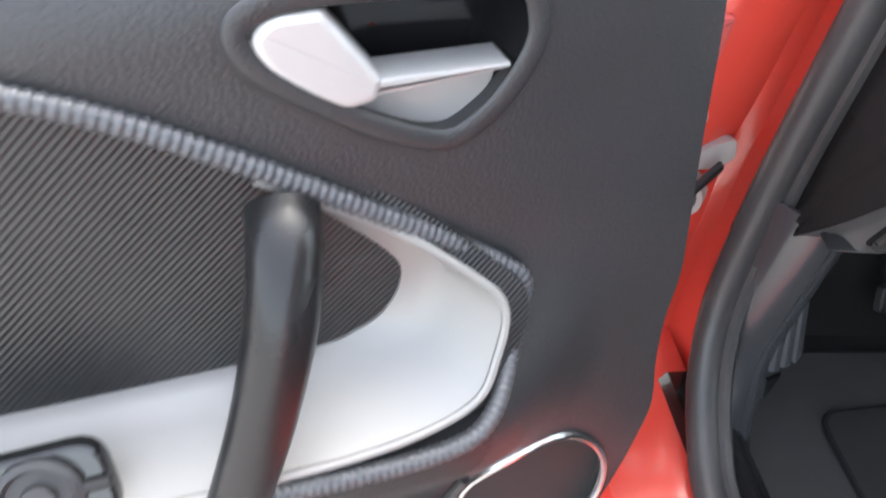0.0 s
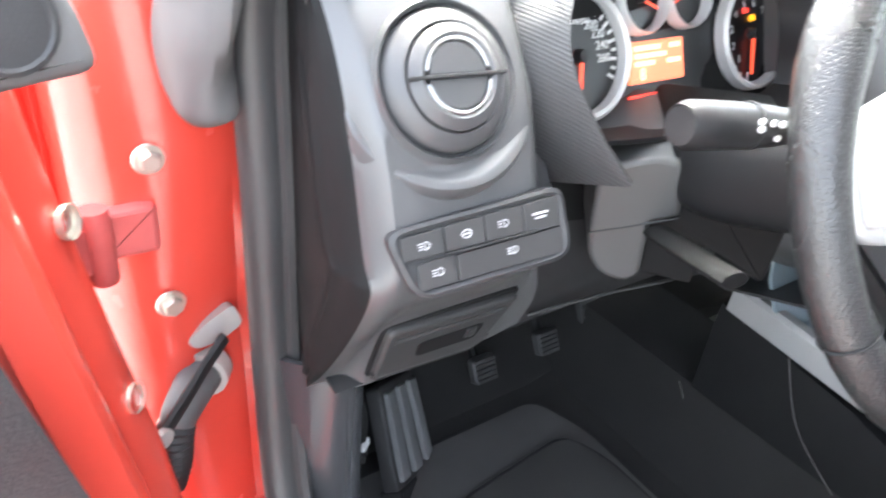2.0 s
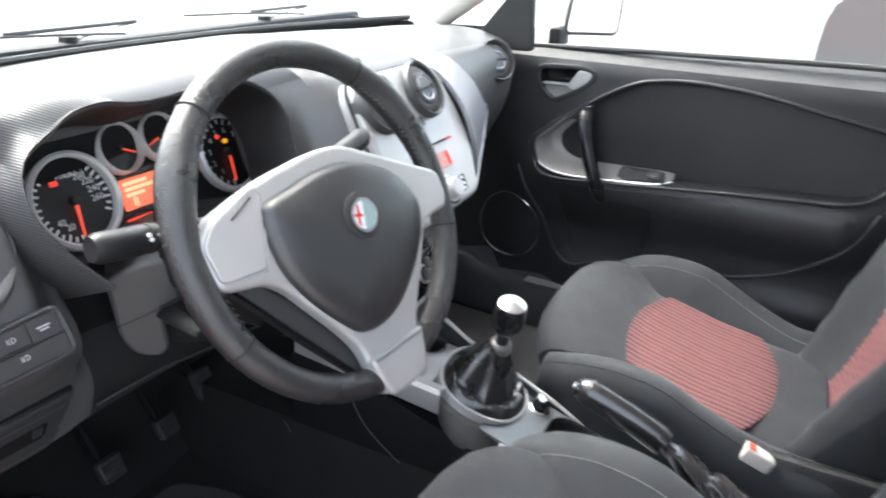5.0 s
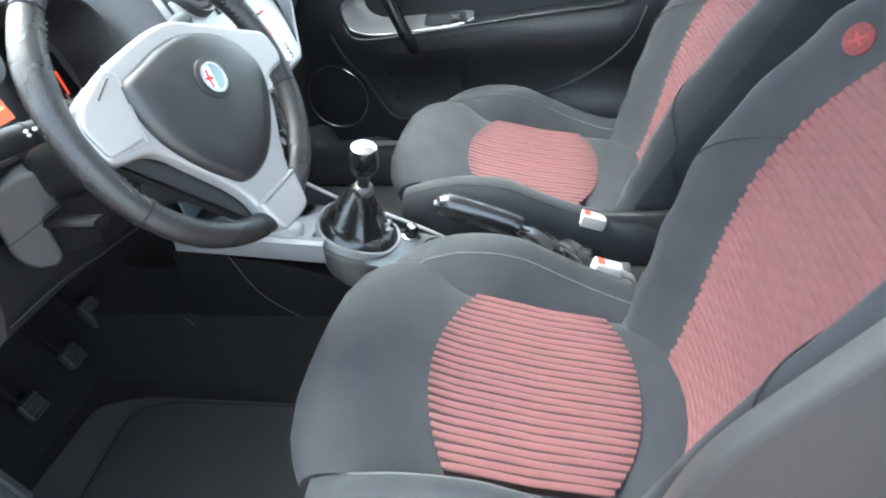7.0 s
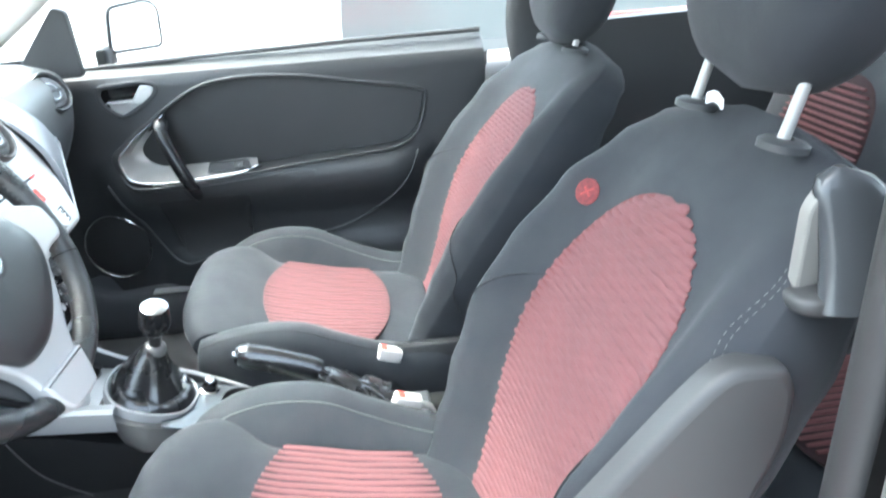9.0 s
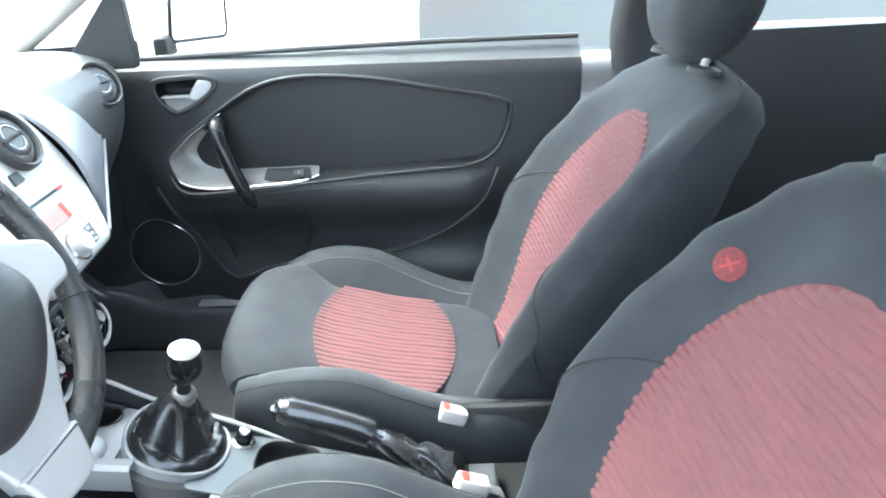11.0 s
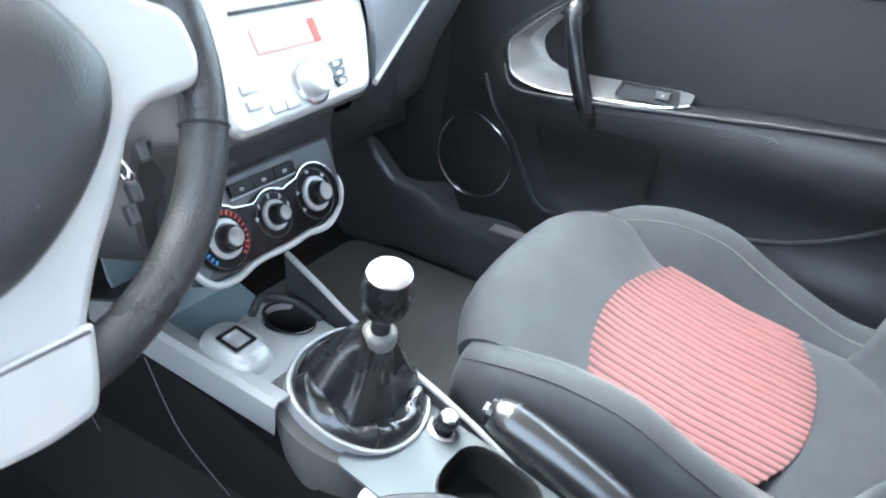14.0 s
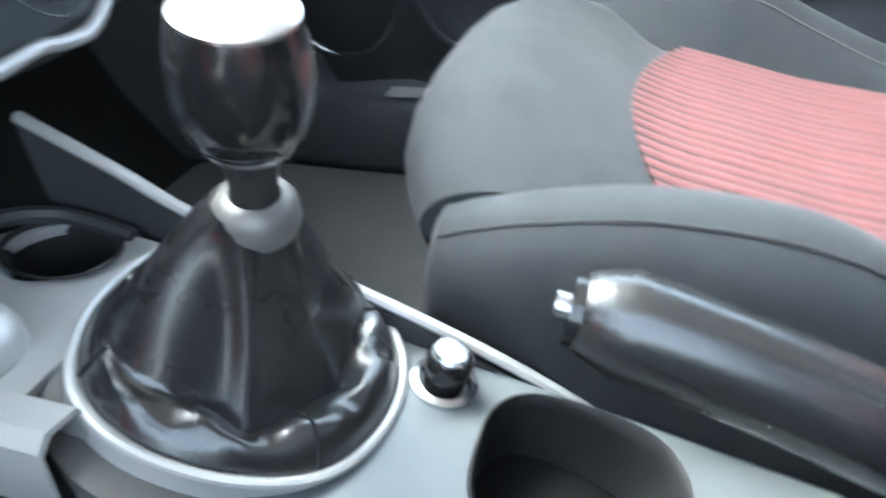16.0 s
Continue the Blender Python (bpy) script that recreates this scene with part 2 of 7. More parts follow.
def thing(name, base, label, category, group="", kind=""):
    ob = new(name)
    ob.empty_display_size = 0.05
    ob.location = base
    ORIGIN[ob.name] = Vector(base)
    return tagged(ob, label, category, group, kind)


def mesh_ob(name, bm, material, smooth=38):
    bmesh.ops.recalc_face_normals(bm, faces=bm.faces)
    me = bpy.data.meshes.new(name)
    bm.to_mesh(me)
    bm.free()
    me.materials.append(material)
    if smooth:
        me.shade_smooth()
        me.set_sharp_from_angle(angle=radians(smooth))
        for p in me.polygons:
            if p.loop_total > 6:  # flat fronts stay flat
                p.use_smooth = False
    return new(name, me)


def part(name, bm, material, parent, label="", smooth=38):
    ob = mesh_ob(name, bm, material, smooth)
    ob.parent = parent
    ob.matrix_parent_inverse = Matrix.Translation(-ORIGIN.get(parent.name, Vector((0, 0, 0))))
    return tagged(ob, label)


def solo(name, bm, material, label, category, group="", kind="", smooth=38):
    return tagged(mesh_ob(name, bm, material, smooth), label, category, group, kind)


def frame_of(o, u, v):
    """A placement: x along u, y along v (made square to u), z out of both."""
    u = Vector(u).normalized()
    w = u.cross(Vector(v)).normalized()
    v = w.cross(u)
    m = Matrix((u, v, w)).transposed().to_4x4()
    m.translation = o
    return m


def curve_pts(pts, n=6, closed=False):
    """A smooth line through the points (Catmull-Rom)."""
    p = [Vector(q) for q in pts]
    k = len(p)
    out = []
    for i in range(k if closed else k - 1):
        a, b, c, d = (p[(i + j) % k] if closed else p[min(max(i + j, 0), k - 1)] for j in (-1, 0, 1, 2))
        for s in range(n):
            t = s / n
            out.append(0.5 * ((2 * b) + (c - a) * t + (2 * a - 5 * b + 4 * c - d) * t * t + (3 * b - a - 3 * c + d) * t ** 3))
    if not closed:
        out.append(p[-1])
    return out


def round_poly(pts, r=0.01, n=4):
    """A polygon with rounded corners. r: one radius, or one for each corner."""
    k = len(pts)
    out = []
    for i in range(k):
        a, b, c = (Vector((*pts[(i + j) % k][:2], 0)) for j in (-1, 0, 1))
        ri = r[i] if isinstance(r, (list, tuple)) else r
        da, dc = (a - b), (c - b)
        cut = min(ri, da.length * 0.48, dc.length * 0.48)
        s, e = b + da.normalized() * cut, b + dc.normalized() * cut
        for j in range(n + 1):
            t = j / n
            out.append((s * (1 - t) ** 2 + b * 2 * t * (1 - t) + e * t * t)[:2])
    return out


def ellipse(cx, cy, rx, ry, n=32, turn=0.0):
    c, s = math.cos(turn), math.sin(turn)
    return [(cx + rx * math.cos(a) * c - ry * math.sin(a) * s, cy + rx * math.cos(a) * s + ry * math.sin(a) * c) for a in (2 * math.pi * i / n for i in range(n))]


def plate(poly, depth, m, bevel=0.0, segs=2, bm=None, z0=0.0):
    """A flat piece: the polygon, raised by depth along the placement's z, its front edge rounded."""
    own = bm is None
    bm = bmesh.new() if own else bm
    k = len(poly)
    rings = [(0.0, z0)]
    if bevel:
        for j in range(segs + 1):
            a = math.pi / 2 * j / segs
            rings.append((bevel * (1 - math.cos(a)), z0 + depth - bevel * (1 - math.sin(a))))
    else:
        rings.append((0.0, z0 + depth))
    area = sum(poly[i][0] * poly[(i + 1) % k][1] - poly[(i + 1) % k][0] * poly[i][1] for i in range(k))
    sign = 1 if area > 0 else -1
    norm = []
    for i in range(k):
        ax, ay = poly[i - 1][:2]
        bx, by = poly[(i + 1) % k][:2]
        d = Vector((bx - ax, by - ay)).normalized() * sign
        norm.append((-d.y, d.x))
    loops = [[bm.verts.new(m @ Vector((p[0] + norm[i][0] * inset, p[1] + norm[i][1] * inset, h))) for i, p in enumerate(poly)] for inset, h in rings]
    for a, b in zip(loops, loops[1:]):
        for i in range(k):
            bm.faces.new((a[i], a[(i + 1) % k], b[(i + 1) % k], b[i]))
    bm.faces.new(loops[-1])
    bm.faces.new(list(reversed(loops[0])))
    return bm


def frame_plate(outer, inner, depth, m, bm=None, z0=0.0, bulge=0.0):
    """A flat ring between two outlines with as many points; bulge raises its middle line."""
    bm = bmesh.new() if bm is None else bm
    k = len(outer)
    mid = [((outer[i][0] + inner[i][0]) / 2, (outer[i][1] + inner[i][1]) / 2) for i in range(k)]
    rows = [(outer, z0), (outer, z0 + depth), (mid, z0 + depth + bulge), (inner, z0 + depth), (inner, z0)]
    loops = [[bm.verts.new(m @ Vector((p[0], p[1], h))) for p in line] for line, h in rows]
    for a, b in zip(loops, loops[1:] + loops[:1]):
        for i in range(k):
            bm.faces.new((a[i], a[(i + 1) % k], b[(i + 1) % k], b[i]))
    return bm


def tube(pts, r, n=10, caps=True, closed=False, bm=None, flat=1.0, up=(0, 0, 1)):
    """A round bar along the points. r: one radius or one for each point; flat squeezes it along up."""
    bm = bmesh.new() if bm is None else bm
    p = [Vector(q) for q in pts]
    k = len(p)
    loops = []
    side = None
    for i in range(k):
        d = (p[(i + 1) % k] - p[i - 1]) if closed else (p[min(i + 1, k - 1)] - p[max(i - 1, 0)])
        d.normalize()
        if side is None:
            side = d.cross(Vector(up))
            if side.length < 1e-3:
                side = d.cross(Vector((1, 0.2, 0)))
        side = (side - d * side.dot(d)).normalized()
        top = side.cross(d)
        ri = r[i] if isinstance(r, (list, tuple)) else r
        loops.append([bm.verts.new(p[i] + side * ri * math.cos(a) + top * ri * flat * math.sin(a)) for a in (2 * math.pi * j / n for j in range(n))])
    for i in range(k if closed else k - 1):
        a, b = loops[i], loops[(i + 1) % k]
        for j in range(n):
            bm.faces.new((a[j], a[(j + 1) % n], b[(j + 1) % n], b[j]))
    if caps and not closed:
        bm.faces.new(list(reversed(loops[0])))
        bm.faces.new(loops[-1])
    return bm


def lathe(profile, m, n=28, bm=None):
    """Turns (radius, height) pairs round the placement's z. Ends at radius 0 are closed."""
    bm = bmesh.new() if bm is None else bm
    loops = []
    for r, h in profile:
        if r < 1e-6:
            loops.append([bm.verts.new(m @ Vector((0, 0, h)))])
        else:
            loops.append([bm.verts.new(m @ Vector((r * math.cos(a), r * math.sin(a), h))) for a in (2 * math.pi * i / n for i in range(n))])
    for a, b in zip(loops, loops[1:]):
        for i in range(n):
            j = (i + 1) % n
            if len(a) == 1 and len(b) > 1:
                bm.faces.new((a[0], b[i], b[j]))
            elif len(b) == 1 and len(a) > 1:
                bm.faces.new((a[i], a[j], b[0]))
            elif len(a) > 1:
                bm.faces.new((a[i], a[j], b[j], b[i]))
    return bm


def loft(rows, ring=False, cap=False, bm=None):
    """A skin over rows of points, all as long as each other. ring: each row closes on itself."""
    bm = bmesh.new() if bm is None else bm
    loops = [[bm.verts.new(Vector(p)) for p in row] for row in rows]
    k = len(loops[0])
    for a, b in zip(loops, loops[1:]):
        for i in range(k if ring else k - 1):
            bm.faces.new((a[i], a[(i + 1) % k], b[(i + 1) % k], b[i]))
    if cap:
        bm.faces.new(list(reversed(loops[0])))
        bm.faces.new(loops[-1])
    return bm


def slab(rows, depth, bm=None):
    """A skin with thickness: depth is the vector from its front to its back."""
    bm = bmesh.new() if bm is None else bm
    d = Vector(depth)
    f = [[bm.verts.new(Vector(p)) for p in row] for row in rows]
    g = [[bm.verts.new(Vector(p) + d) for p in row] for row in rows]
    h, k = len(f), len(f[0])
    for grid in (f, g):
        for i in range(h - 1):
            for j in range(k - 1):
                bm.faces.new((grid[i][j], grid[i][j + 1], grid[i + 1][j + 1], grid[i + 1][j]))
    edge = [(0, j) for j in range(k)] + [(i, k - 1) for i in range(1, h)] + [(h - 1, j) for j in range(k - 2, -1, -1)] + [(i, 0) for i in range(h - 2, 0, -1)]
    for a, b in zip(edge, edge[1:] + edge[:1]):
        bm.faces.new((f[a[0]][a[1]], f[b[0]][b[1]], g[b[0]][b[1]], g[a[0]][a[1]]))
    return bm


def box(x0, x1, y0, y1, z0, z1, bevel=0.004, segs=2, m=None, bm=None):
    poly = round_poly([(x0, y0), (x1, y0), (x1, y1), (x0, y1)], max(bevel, 1e-4), 3)
    return plate(poly, z1 - z0, m or Matrix(), min(bevel, (z1 - z0) * 0.45), segs, bm, z0)


def pad(cx, cy, cz, rx, ry, rz, power=3.0, n=28, k=16, m=None, bm=None):
    """A cushion-like rounded block (superellipsoid)."""
    bm = bmesh.new() if bm is None else bm
    m = m or Matrix()

    def sp(v):
        return math.copysign(abs(v) ** (2 / power), v)

    rows = []
    for i in range(1, k):
        b = -math.pi / 2 + math.pi * i / k
        rows.append([m @ Vector((cx + rx * sp(math.cos(b)) * sp(math.cos(a)), cy + ry * sp(math.cos(b)) * sp(math.sin(a)), cz + rz * sp(math.sin(b)))) for a in (2 * math.pi * j / n for j in range(n))])
    loft(rows, True, True, bm)
    return bm


def lerp_rows(keys, xs):
    """Rows of numbers between key rows [(x, (numbers...))...], eased."""
    out = []
    for x in xs:
        for (a, p), (b, q) in zip(keys, keys[1:]):
            if a <= x <= b:
                t = (x - a) / (b - a)
                t = t * t * (3 - 2 * t)
                out.append((x, [u + (v - u) * t for u, v in zip(p, q)]))
                break
    return out


def soft_step(a, b, x):
    t = min(max((x - a) / (b - a), 0.0), 1.0)
    return t * t * (3 - 2 * t)


def lettering(text, size, m, material, name, parent, depth=0.0004):
    cu = bpy.data.curves.new(name, "FONT")
    cu.body, cu.size, cu.extrude, cu.align_x, cu.align_y = text, size, depth, "CENTER", "CENTER"
    tmp = bpy.data.objects.new(name, cu)
    scene.collection.objects.link(tmp)
    dg = bpy.context.evaluated_depsgraph_get()
    me = bpy.data.meshes.new_from_object(tmp.evaluated_get(dg))
    bpy.data.objects.remove(tmp)
    bpy.data.curves.remove(cu)
    me.transform(m)
    me.materials.clear()
    me.materials.append(material)
    ob = new(name, me)
    ob.parent = parent
    ob.matrix_parent_inverse = Matrix.Translation(-ORIGIN.get(parent.name, Vector((0, 0, 0))))
    return ob

# ---- ground and surroundings ----
bm = bmesh.new()
vs = [bm.verts.new(p) for p in ((-300, -300, 0), (300, -300, 0), (300, 300, 0), (-300, 300, 0))]
bm.faces.new(vs)
solo("ground", bm, ASPHALT, "pale dry concrete forecourt under the car", "ground", kind="structure", smooth=0)


def parked_car(x, y, turn):
    m = pose(x, y, 0, 0, 0, turn)
    car = thing("parked_car", (x, y, 0), "dark grey parked hatchback seen through the side window", "car")
    prof = [(-2.0, 0.35), (-1.98, 0.7), (-1.6, 0.9), (-0.9, 0.98), (-0.4, 1.38), (0.9, 1.42), (1.55, 1.0), (1.9, 0.9), (1.95, 0.35)]
    line = curve_pts([(a, 0, b) for a, b in prof], 5)
    rows = [[m @ Vector((p.x, w, p.z if w and abs(w) < 0.8 else 0.3 + (p.z - 0.3) * 0.93)) for p in line] for w in (-0.84, -0.78, -0.4, 0.4, 0.78, 0.84)]
    part("body", loft(rows, False, True), CARGREY, car)
    for side in (-1, 1):
        g = frame_of(m @ Vector((0.25, side * 0.8, 1.15)), m.to_3x3() @ Vector((side, 0, 0)), (0, 0, 1))
        part("side_window", plate(round_poly([(-0.75, -0.1), (0.7, -0.1), (0.5, 0.17), (-0.35, 0.17)], 0.05), 0.06, g, 0.01), GLOSS, car)
        for wx in (-1.25, 1.2):
            w = frame_of(m @ Vector((wx, side * 0.70, 0.31)), m.to_3x3() @ Vector((side, 0, 0)), (0, 0, 1))
            wheel = part("wheel", lathe([(0, 0.0), (0.22, 0.0), (0.31, 0.03), (0.31, 0.15), (0.23, 0.17), (0, 0.165)], w), DARK, car)
            part("rim", lathe([(0, 0.172), (0.19, 0.178), (0.21, 0.168), (0.21, 0.16)], w, 18), SILVER, wheel, "silver alloy rim")
        lamp = m @ Vector((-1.86, side * 0.62, 0.75))
        part("indicator_lamp", pad(lamp.x, lamp.y, lamp.z, 0.09, 0.09, 0.05), AMBER, car, "amber indicator lens")
    return car


parked_car(5.0, -2.15, 97)

# ---- cabin shell ----
def curve2(pts, n=4):
    return [(p.x, p.y) for p in curve_pts([(a, b, 0) for a, b in pts], n)]


def floor_row(y):
    t = min(max((y - 0.50) / 0.22, 0), 1)
    rise = 0.36 * t * t * (3 - 2 * t) if y > 0.50 else 0.0
    low, tun = 0.235 + rise, max(0.235 + rise, 0.37)
    return [Vector((x, y, z)) for x, z in ((-0.67, low + 0.06), (-0.64, low + 0.01), (-0.55, low), (-0.2, low), (-0.15, low + 0.01), (-0.105, tun), (0.045, tun), (0.09, low + 0.01), (0.14, low), (0.5, low), (0.63, low), (0.665, low + 0.06))]


rows = [floor_row(-2.0 + 0.06 * i) for i in range(46)]
solo("floor", slab(rows, (0, 0, -0.03)), CARPET, "black carpeted car floor with raised centre tunnel", "floor", kind="structure")

# scuttle behind the dashboard and under it
for side, nm in ((-1, "driver"), (1, "passenger")):
    rows = [[Vector((side * x, y, z)) for z in (0.22, 0.45, 0.70, 0.94)] for x, y in (((0.640, 0.46),) if side < 0 else ((0.74, 0.25), (0.70, 0.315), (0.668, 0.40))) + ((0.650, 0.50), (0.650, 0.62), (0.650, 0.72))]
    solo("wall_scuttle_" + nm, slab(rows, (0.012 * side, 0, 0)), DARK, "dark inner body side ahead of the door", "wall", kind="structure")
solo("wall_front", box(-0.70, 0.70, 0.70, 0.74, 0.2, 0.95, 0.01), DARK, "dark bulkhead behind the dashboard", "wall", kind="structure")

# roof with its lining
def arch_rows(y0, y1, n, z, drop, half):
    return [[Vector((x, y0 + (y1 - y0) * i / n, z - drop * (x / half) ** 4 - 0.05 * (2 * i / n - 0.8) ** 2)) for x in [half * (j / 8 - 1) for j in range(17)]] for i in range(n + 1)]


solo("ceiling", slab(arch_rows(0.02, -1.95, 10, 1.40, 0.07, 0.60), (0, 0, 0.03)), HEADLINE, "pale cloth headlining of the car roof", "ceiling", kind="structure")
solo("roof", slab(arch_rows(0.05, -2.0, 10, 1.435, 0.07, 0.62), (0, 0, 0.012)), RED, "red painted roof skin", "roof", kind="structure")

# windscreen
scr = [[Vector((x, 0.64 - 0.10 * (x / 0.66) ** 2 - 0.62 * t, 0.945 + 0.44 * t - 0.05 * t * (x / 0.66) ** 2)) for x in [0.66 * (1 - 0.13 * t) * (j / 6 - 1) for j in range(13)]] for t in [i / 6 for i in range(7)]]
w1 = solo("window_1", slab(scr, (0, 0.004, 0.005)), GLASS, "clear curved windscreen", "windscreen", kind="structure")
w1.visible_shadow = False
cowl = [[Vector((x, y - 0.10 * (x / 0.66) ** 2, z)) for x in [0.68 * (j / 8 - 1) for j in range(17)]] for y, z in ((0.655, 0.952), (0.68, 0.946), (0.80, 0.93), (0.86, 0.90))]
solo("trim_scuttle", slab(cowl, (0, 0, -0.02)), DARK, "black scuttle panel below the windscreen", "trim", kind="structure")
base_line = [(x, 0.636 - 0.10 * (x / 0.66) ** 2, 0.949) for x in [0.66 * (j / 10 - 1) for j in range(21)]]
solo("seal_windscreen", tube(base_line, 0.006, 6), RUBBER, "black seal along the foot of the windscreen", "seal", kind="structure")
# bonnet, red, seen as a sliver past the glass
bon = [[Vector((x, y, z - 0.04 * (x / 0.7) ** 2)) for x in [0.72 * (j / 6 - 1) for j in range(13)]] for y, z in ((0.84, 0.905), (1.1, 0.88), (1.5, 0.80), (1.75, 0.68))]
solo("bonnet", slab(bon, (0, 0, -0.02)), RED, "red car bonnet", "bonnet", kind="structure")


def wiper(x0, x1):
    w = thing("wiper", (x0, 0.70, 0.96), "black windscreen wiper arm and blade at rest", "wiper", "windscreen wipers")
    a, b = Vector((x0, 0.66, 0.962)), Vector((x1, 0.575, 0.992))
    part("blade", tube([a.lerp(b, t) + Vector((0, 0, 0.003 * math.sin(3.14 * t))) for t in [i / 8 for i in range(9)]], 0.0022, 6), RUBBER, w)
    part("arm", tube([(x0 - 0.06, 0.72, 0.95), (x0 + 0.05, 0.69, 0.975), a.lerp(b, 0.5) + Vector((0, 0.003, 0.006))], 0.0032, 6), RUBBER, w)
    part("pivot", lathe([(0, 0.02), (0.014, 0.018), (0.016, 0.0)], Matrix.Translation((x0 - 0.06, 0.72, 0.94)), 14), DARK, w)


wiper(-0.05, -0.50)
wiper(0.42, 0.0)


def pillar(name, pts, radii, material, label):
    return solo(name, tube(curve_pts(pts, 6), radii, 12), material, label, "pillar", kind="structure")


for side, name in ((-1, "pillar_driver"), (1, "pillar_passenger")):
    pts = [(side * 0.665, 0.50, 0.93), (side * 0.64, 0.33, 1.04), (side * 0.60, 0.15, 1.17), (side * 0.55, -0.06, 1.345)]
    pillar(name, pts, 0.032, HEADLINE, "pale cloth-lined windscreen pillar trim")
    rail = [(side * 0.565, -0.02, 1.345), (side * 0.575, -0.5, 1.36), (side * 0.57, -1.0, 1.36), (side * 0.55, -1.9, 1.29)]
    pillar("rail_" + ("driver" if side < 0 else "passenger"), rail, 0.03, HEADLINE, "pale lining along the edge of the roof")
# small triangle panels ahead of the passenger window
tri_m = frame_of((0.655, 0.27, 0.90), (0, -1, 0), (0, 0, 1))
solo("trim_window_corner", plate(round_poly([(-0.10, 0.0), (0.055, 0.0), (0.05, 0.14), (0.025, 0.15)], 0.01), 0.02, tri_m, 0.004), DARK, "black triangular panel at the corner of the side window", "trim", kind="structure")
# B pillars and rear sides
for side, name in ((-1, "driver"), (1, "passenger")):
    pts = [(side * 0.655, -0.86, 0.30), (side * 0.66, -0.84, 0.7), (side * 0.645, -0.79, 0.95), (side * 0.60, -0.84, 1.18), (side * 0.565, -0.90, 1.35)]
    solo("pillar_b_" + name, tube(curve_pts(pts, 6), 0.052, 12, flat=0.55, up=(1, 0, 0)), DARK if side < 0 else PLASTIC, "dark plastic door pillar trim", "pillar", kind="structure")
    q = frame_of((side * 0.66, -0.86, 0), (0, -1, 0), (0, 0, 1))
    body = [(0, 0.25), (1.15, 0.25), (1.15, 0.95), (0.0, 0.93)]
    solo("wall_rear_" + name, plate(body, 0.05 * side * -1, q), PLASTIC, "dark plastic rear side panel", "wall", kind="structure", smooth=0)
    up = [(0.62, 0.93), (1.15, 0.95), (1.12, 1.32), (0.45, 1.34), (0.40, 1.30), (0.62, 1.02)]
    solo("wall_quarter_" + name, plate(up, 0.05 * side * -1, q), DASHTOP, "dark trim round the small rear side window", "wall", kind="structure", smooth=0)
    # outer skin below the windows
    solo("wall_skin_" + name, box(side * 0.80 - 0.015, side * 0.80 + 0.015, -2.0, -0.88, 0.22, 0.93, 0.01), RED, "red painted body side", "wall", kind="structure")
solo("wall_rear", plate([(-0.62, 0.25), (0.62, 0.25), (0.6, 0.98), (-0.6, 0.98)], 0.05, frame_of((0, -2.0, 0), (1, 0, 0), (0, 0.0, 1))), DARK, "dark tailgate lining", "wall", kind="structure", smooth=0)

# ---- driver's door opening: hinge pillar, sill, seal ----
cols = [(-0.80, 0.52), (-0.785, 0.462), (-0.76, 0.436), (-0.73, 0.428), (-0.70, 0.432), (-0.675, 0.445), (-0.66, 0.44), (-0.652, 0.41), (-0.648, 0.38)]
rows = []
for z in [0.22 + 0.78 * i / 22 for i in range(23)]:
    dent = 0.012 * math.exp(-((z - 0.60) / 0.05) ** 2) - 0.010 * math.exp(-((z - 0.80) / 0.06) ** 2)
    foot = 0.06 * max(0, (0.42 - z) / 0.2) ** 2
    rows.append([Vector((x, y + dent * math.exp(-((x + 0.69) / 0.03) ** 2) - foot, z)) for x, y in cols])
pil = solo("wall_hinge_pillar", slab(rows, (0.0, 0.03, 0)), RED, "red painted hinge pillar in the open door gap", "door pillar", kind="structure")
wing = [[Vector((-0.80 + dx, y, z)) for z in (0.2, 0.4, 0.6, 0.8, 0.92)] for dx, y in ((0.0, 0.52), (-0.02, 0.50), (-0.03, 0.55), (-0.03, 1.0), (0.02, 1.6))]
solo("wall_wing", slab(wing, (0.02, 0, 0)), RED, "red front wing of the car", "wing", kind="structure")
sill_prof = [(-0.80, 0.20), (-0.80, 0.30), (-0.775, 0.335), (-0.72, 0.345), (-0.695, 0.36), (-0.66, 0.36), (-0.64, 0.33), (-0.63, 0.24)]
rows = [[Vector((x, y, z)) for x, z in sill_prof] for y in (0.47, 0.2, -0.3, -0.88)]
solo("wall_sill", slab(rows, (0.006, 0, -0.012)), RED, "red painted door sill", "sill", kind="structure")
inner = [[Vector((x, y, z)) for x, z in ((-0.70, 0.352), (-0.69, 0.372), (-0.655, 0.374), (-0.625, 0.355), (-0.605, 0.30), (-0.60, 0.24))] for y in (0.36, 0.2, -0.1, -0.5, -0.88)]
solo("trim_sill", slab(inner, (0.004, 0, -0.006)), GLOSS, "black plastic sill cover", "trim", kind="structure")
kick_rows = []
for z in [0.235 + 0.375 * i / 14 for i in range(15)]:
    low = 0.42 * max(0, 0.43 - z) + 0.9 * max(0, 0.33 - z)
    kick_rows.append([Vector((x, y - low * (1 if y < 0.5 else 0), z)) for x, y in curve2([(-0.672, 0.364), (-0.650, 0.338), (-0.625, 0.325), (-0.606, 0.338), (-0.598, 0.375), (-0.597, 0.48), (-0.597, 0.66)])])
solo("trim_kick_panel", slab(kick_rows, (-0.006, 0, 0)), FOOTSIDE, "glossy black plastic footwell side panel", "trim", kind="structure")
rel = thing("bonnet_release", (-0.59, 0.44, 0.44), "black bonnet release lever with a white mark on the kick panel", "lever")
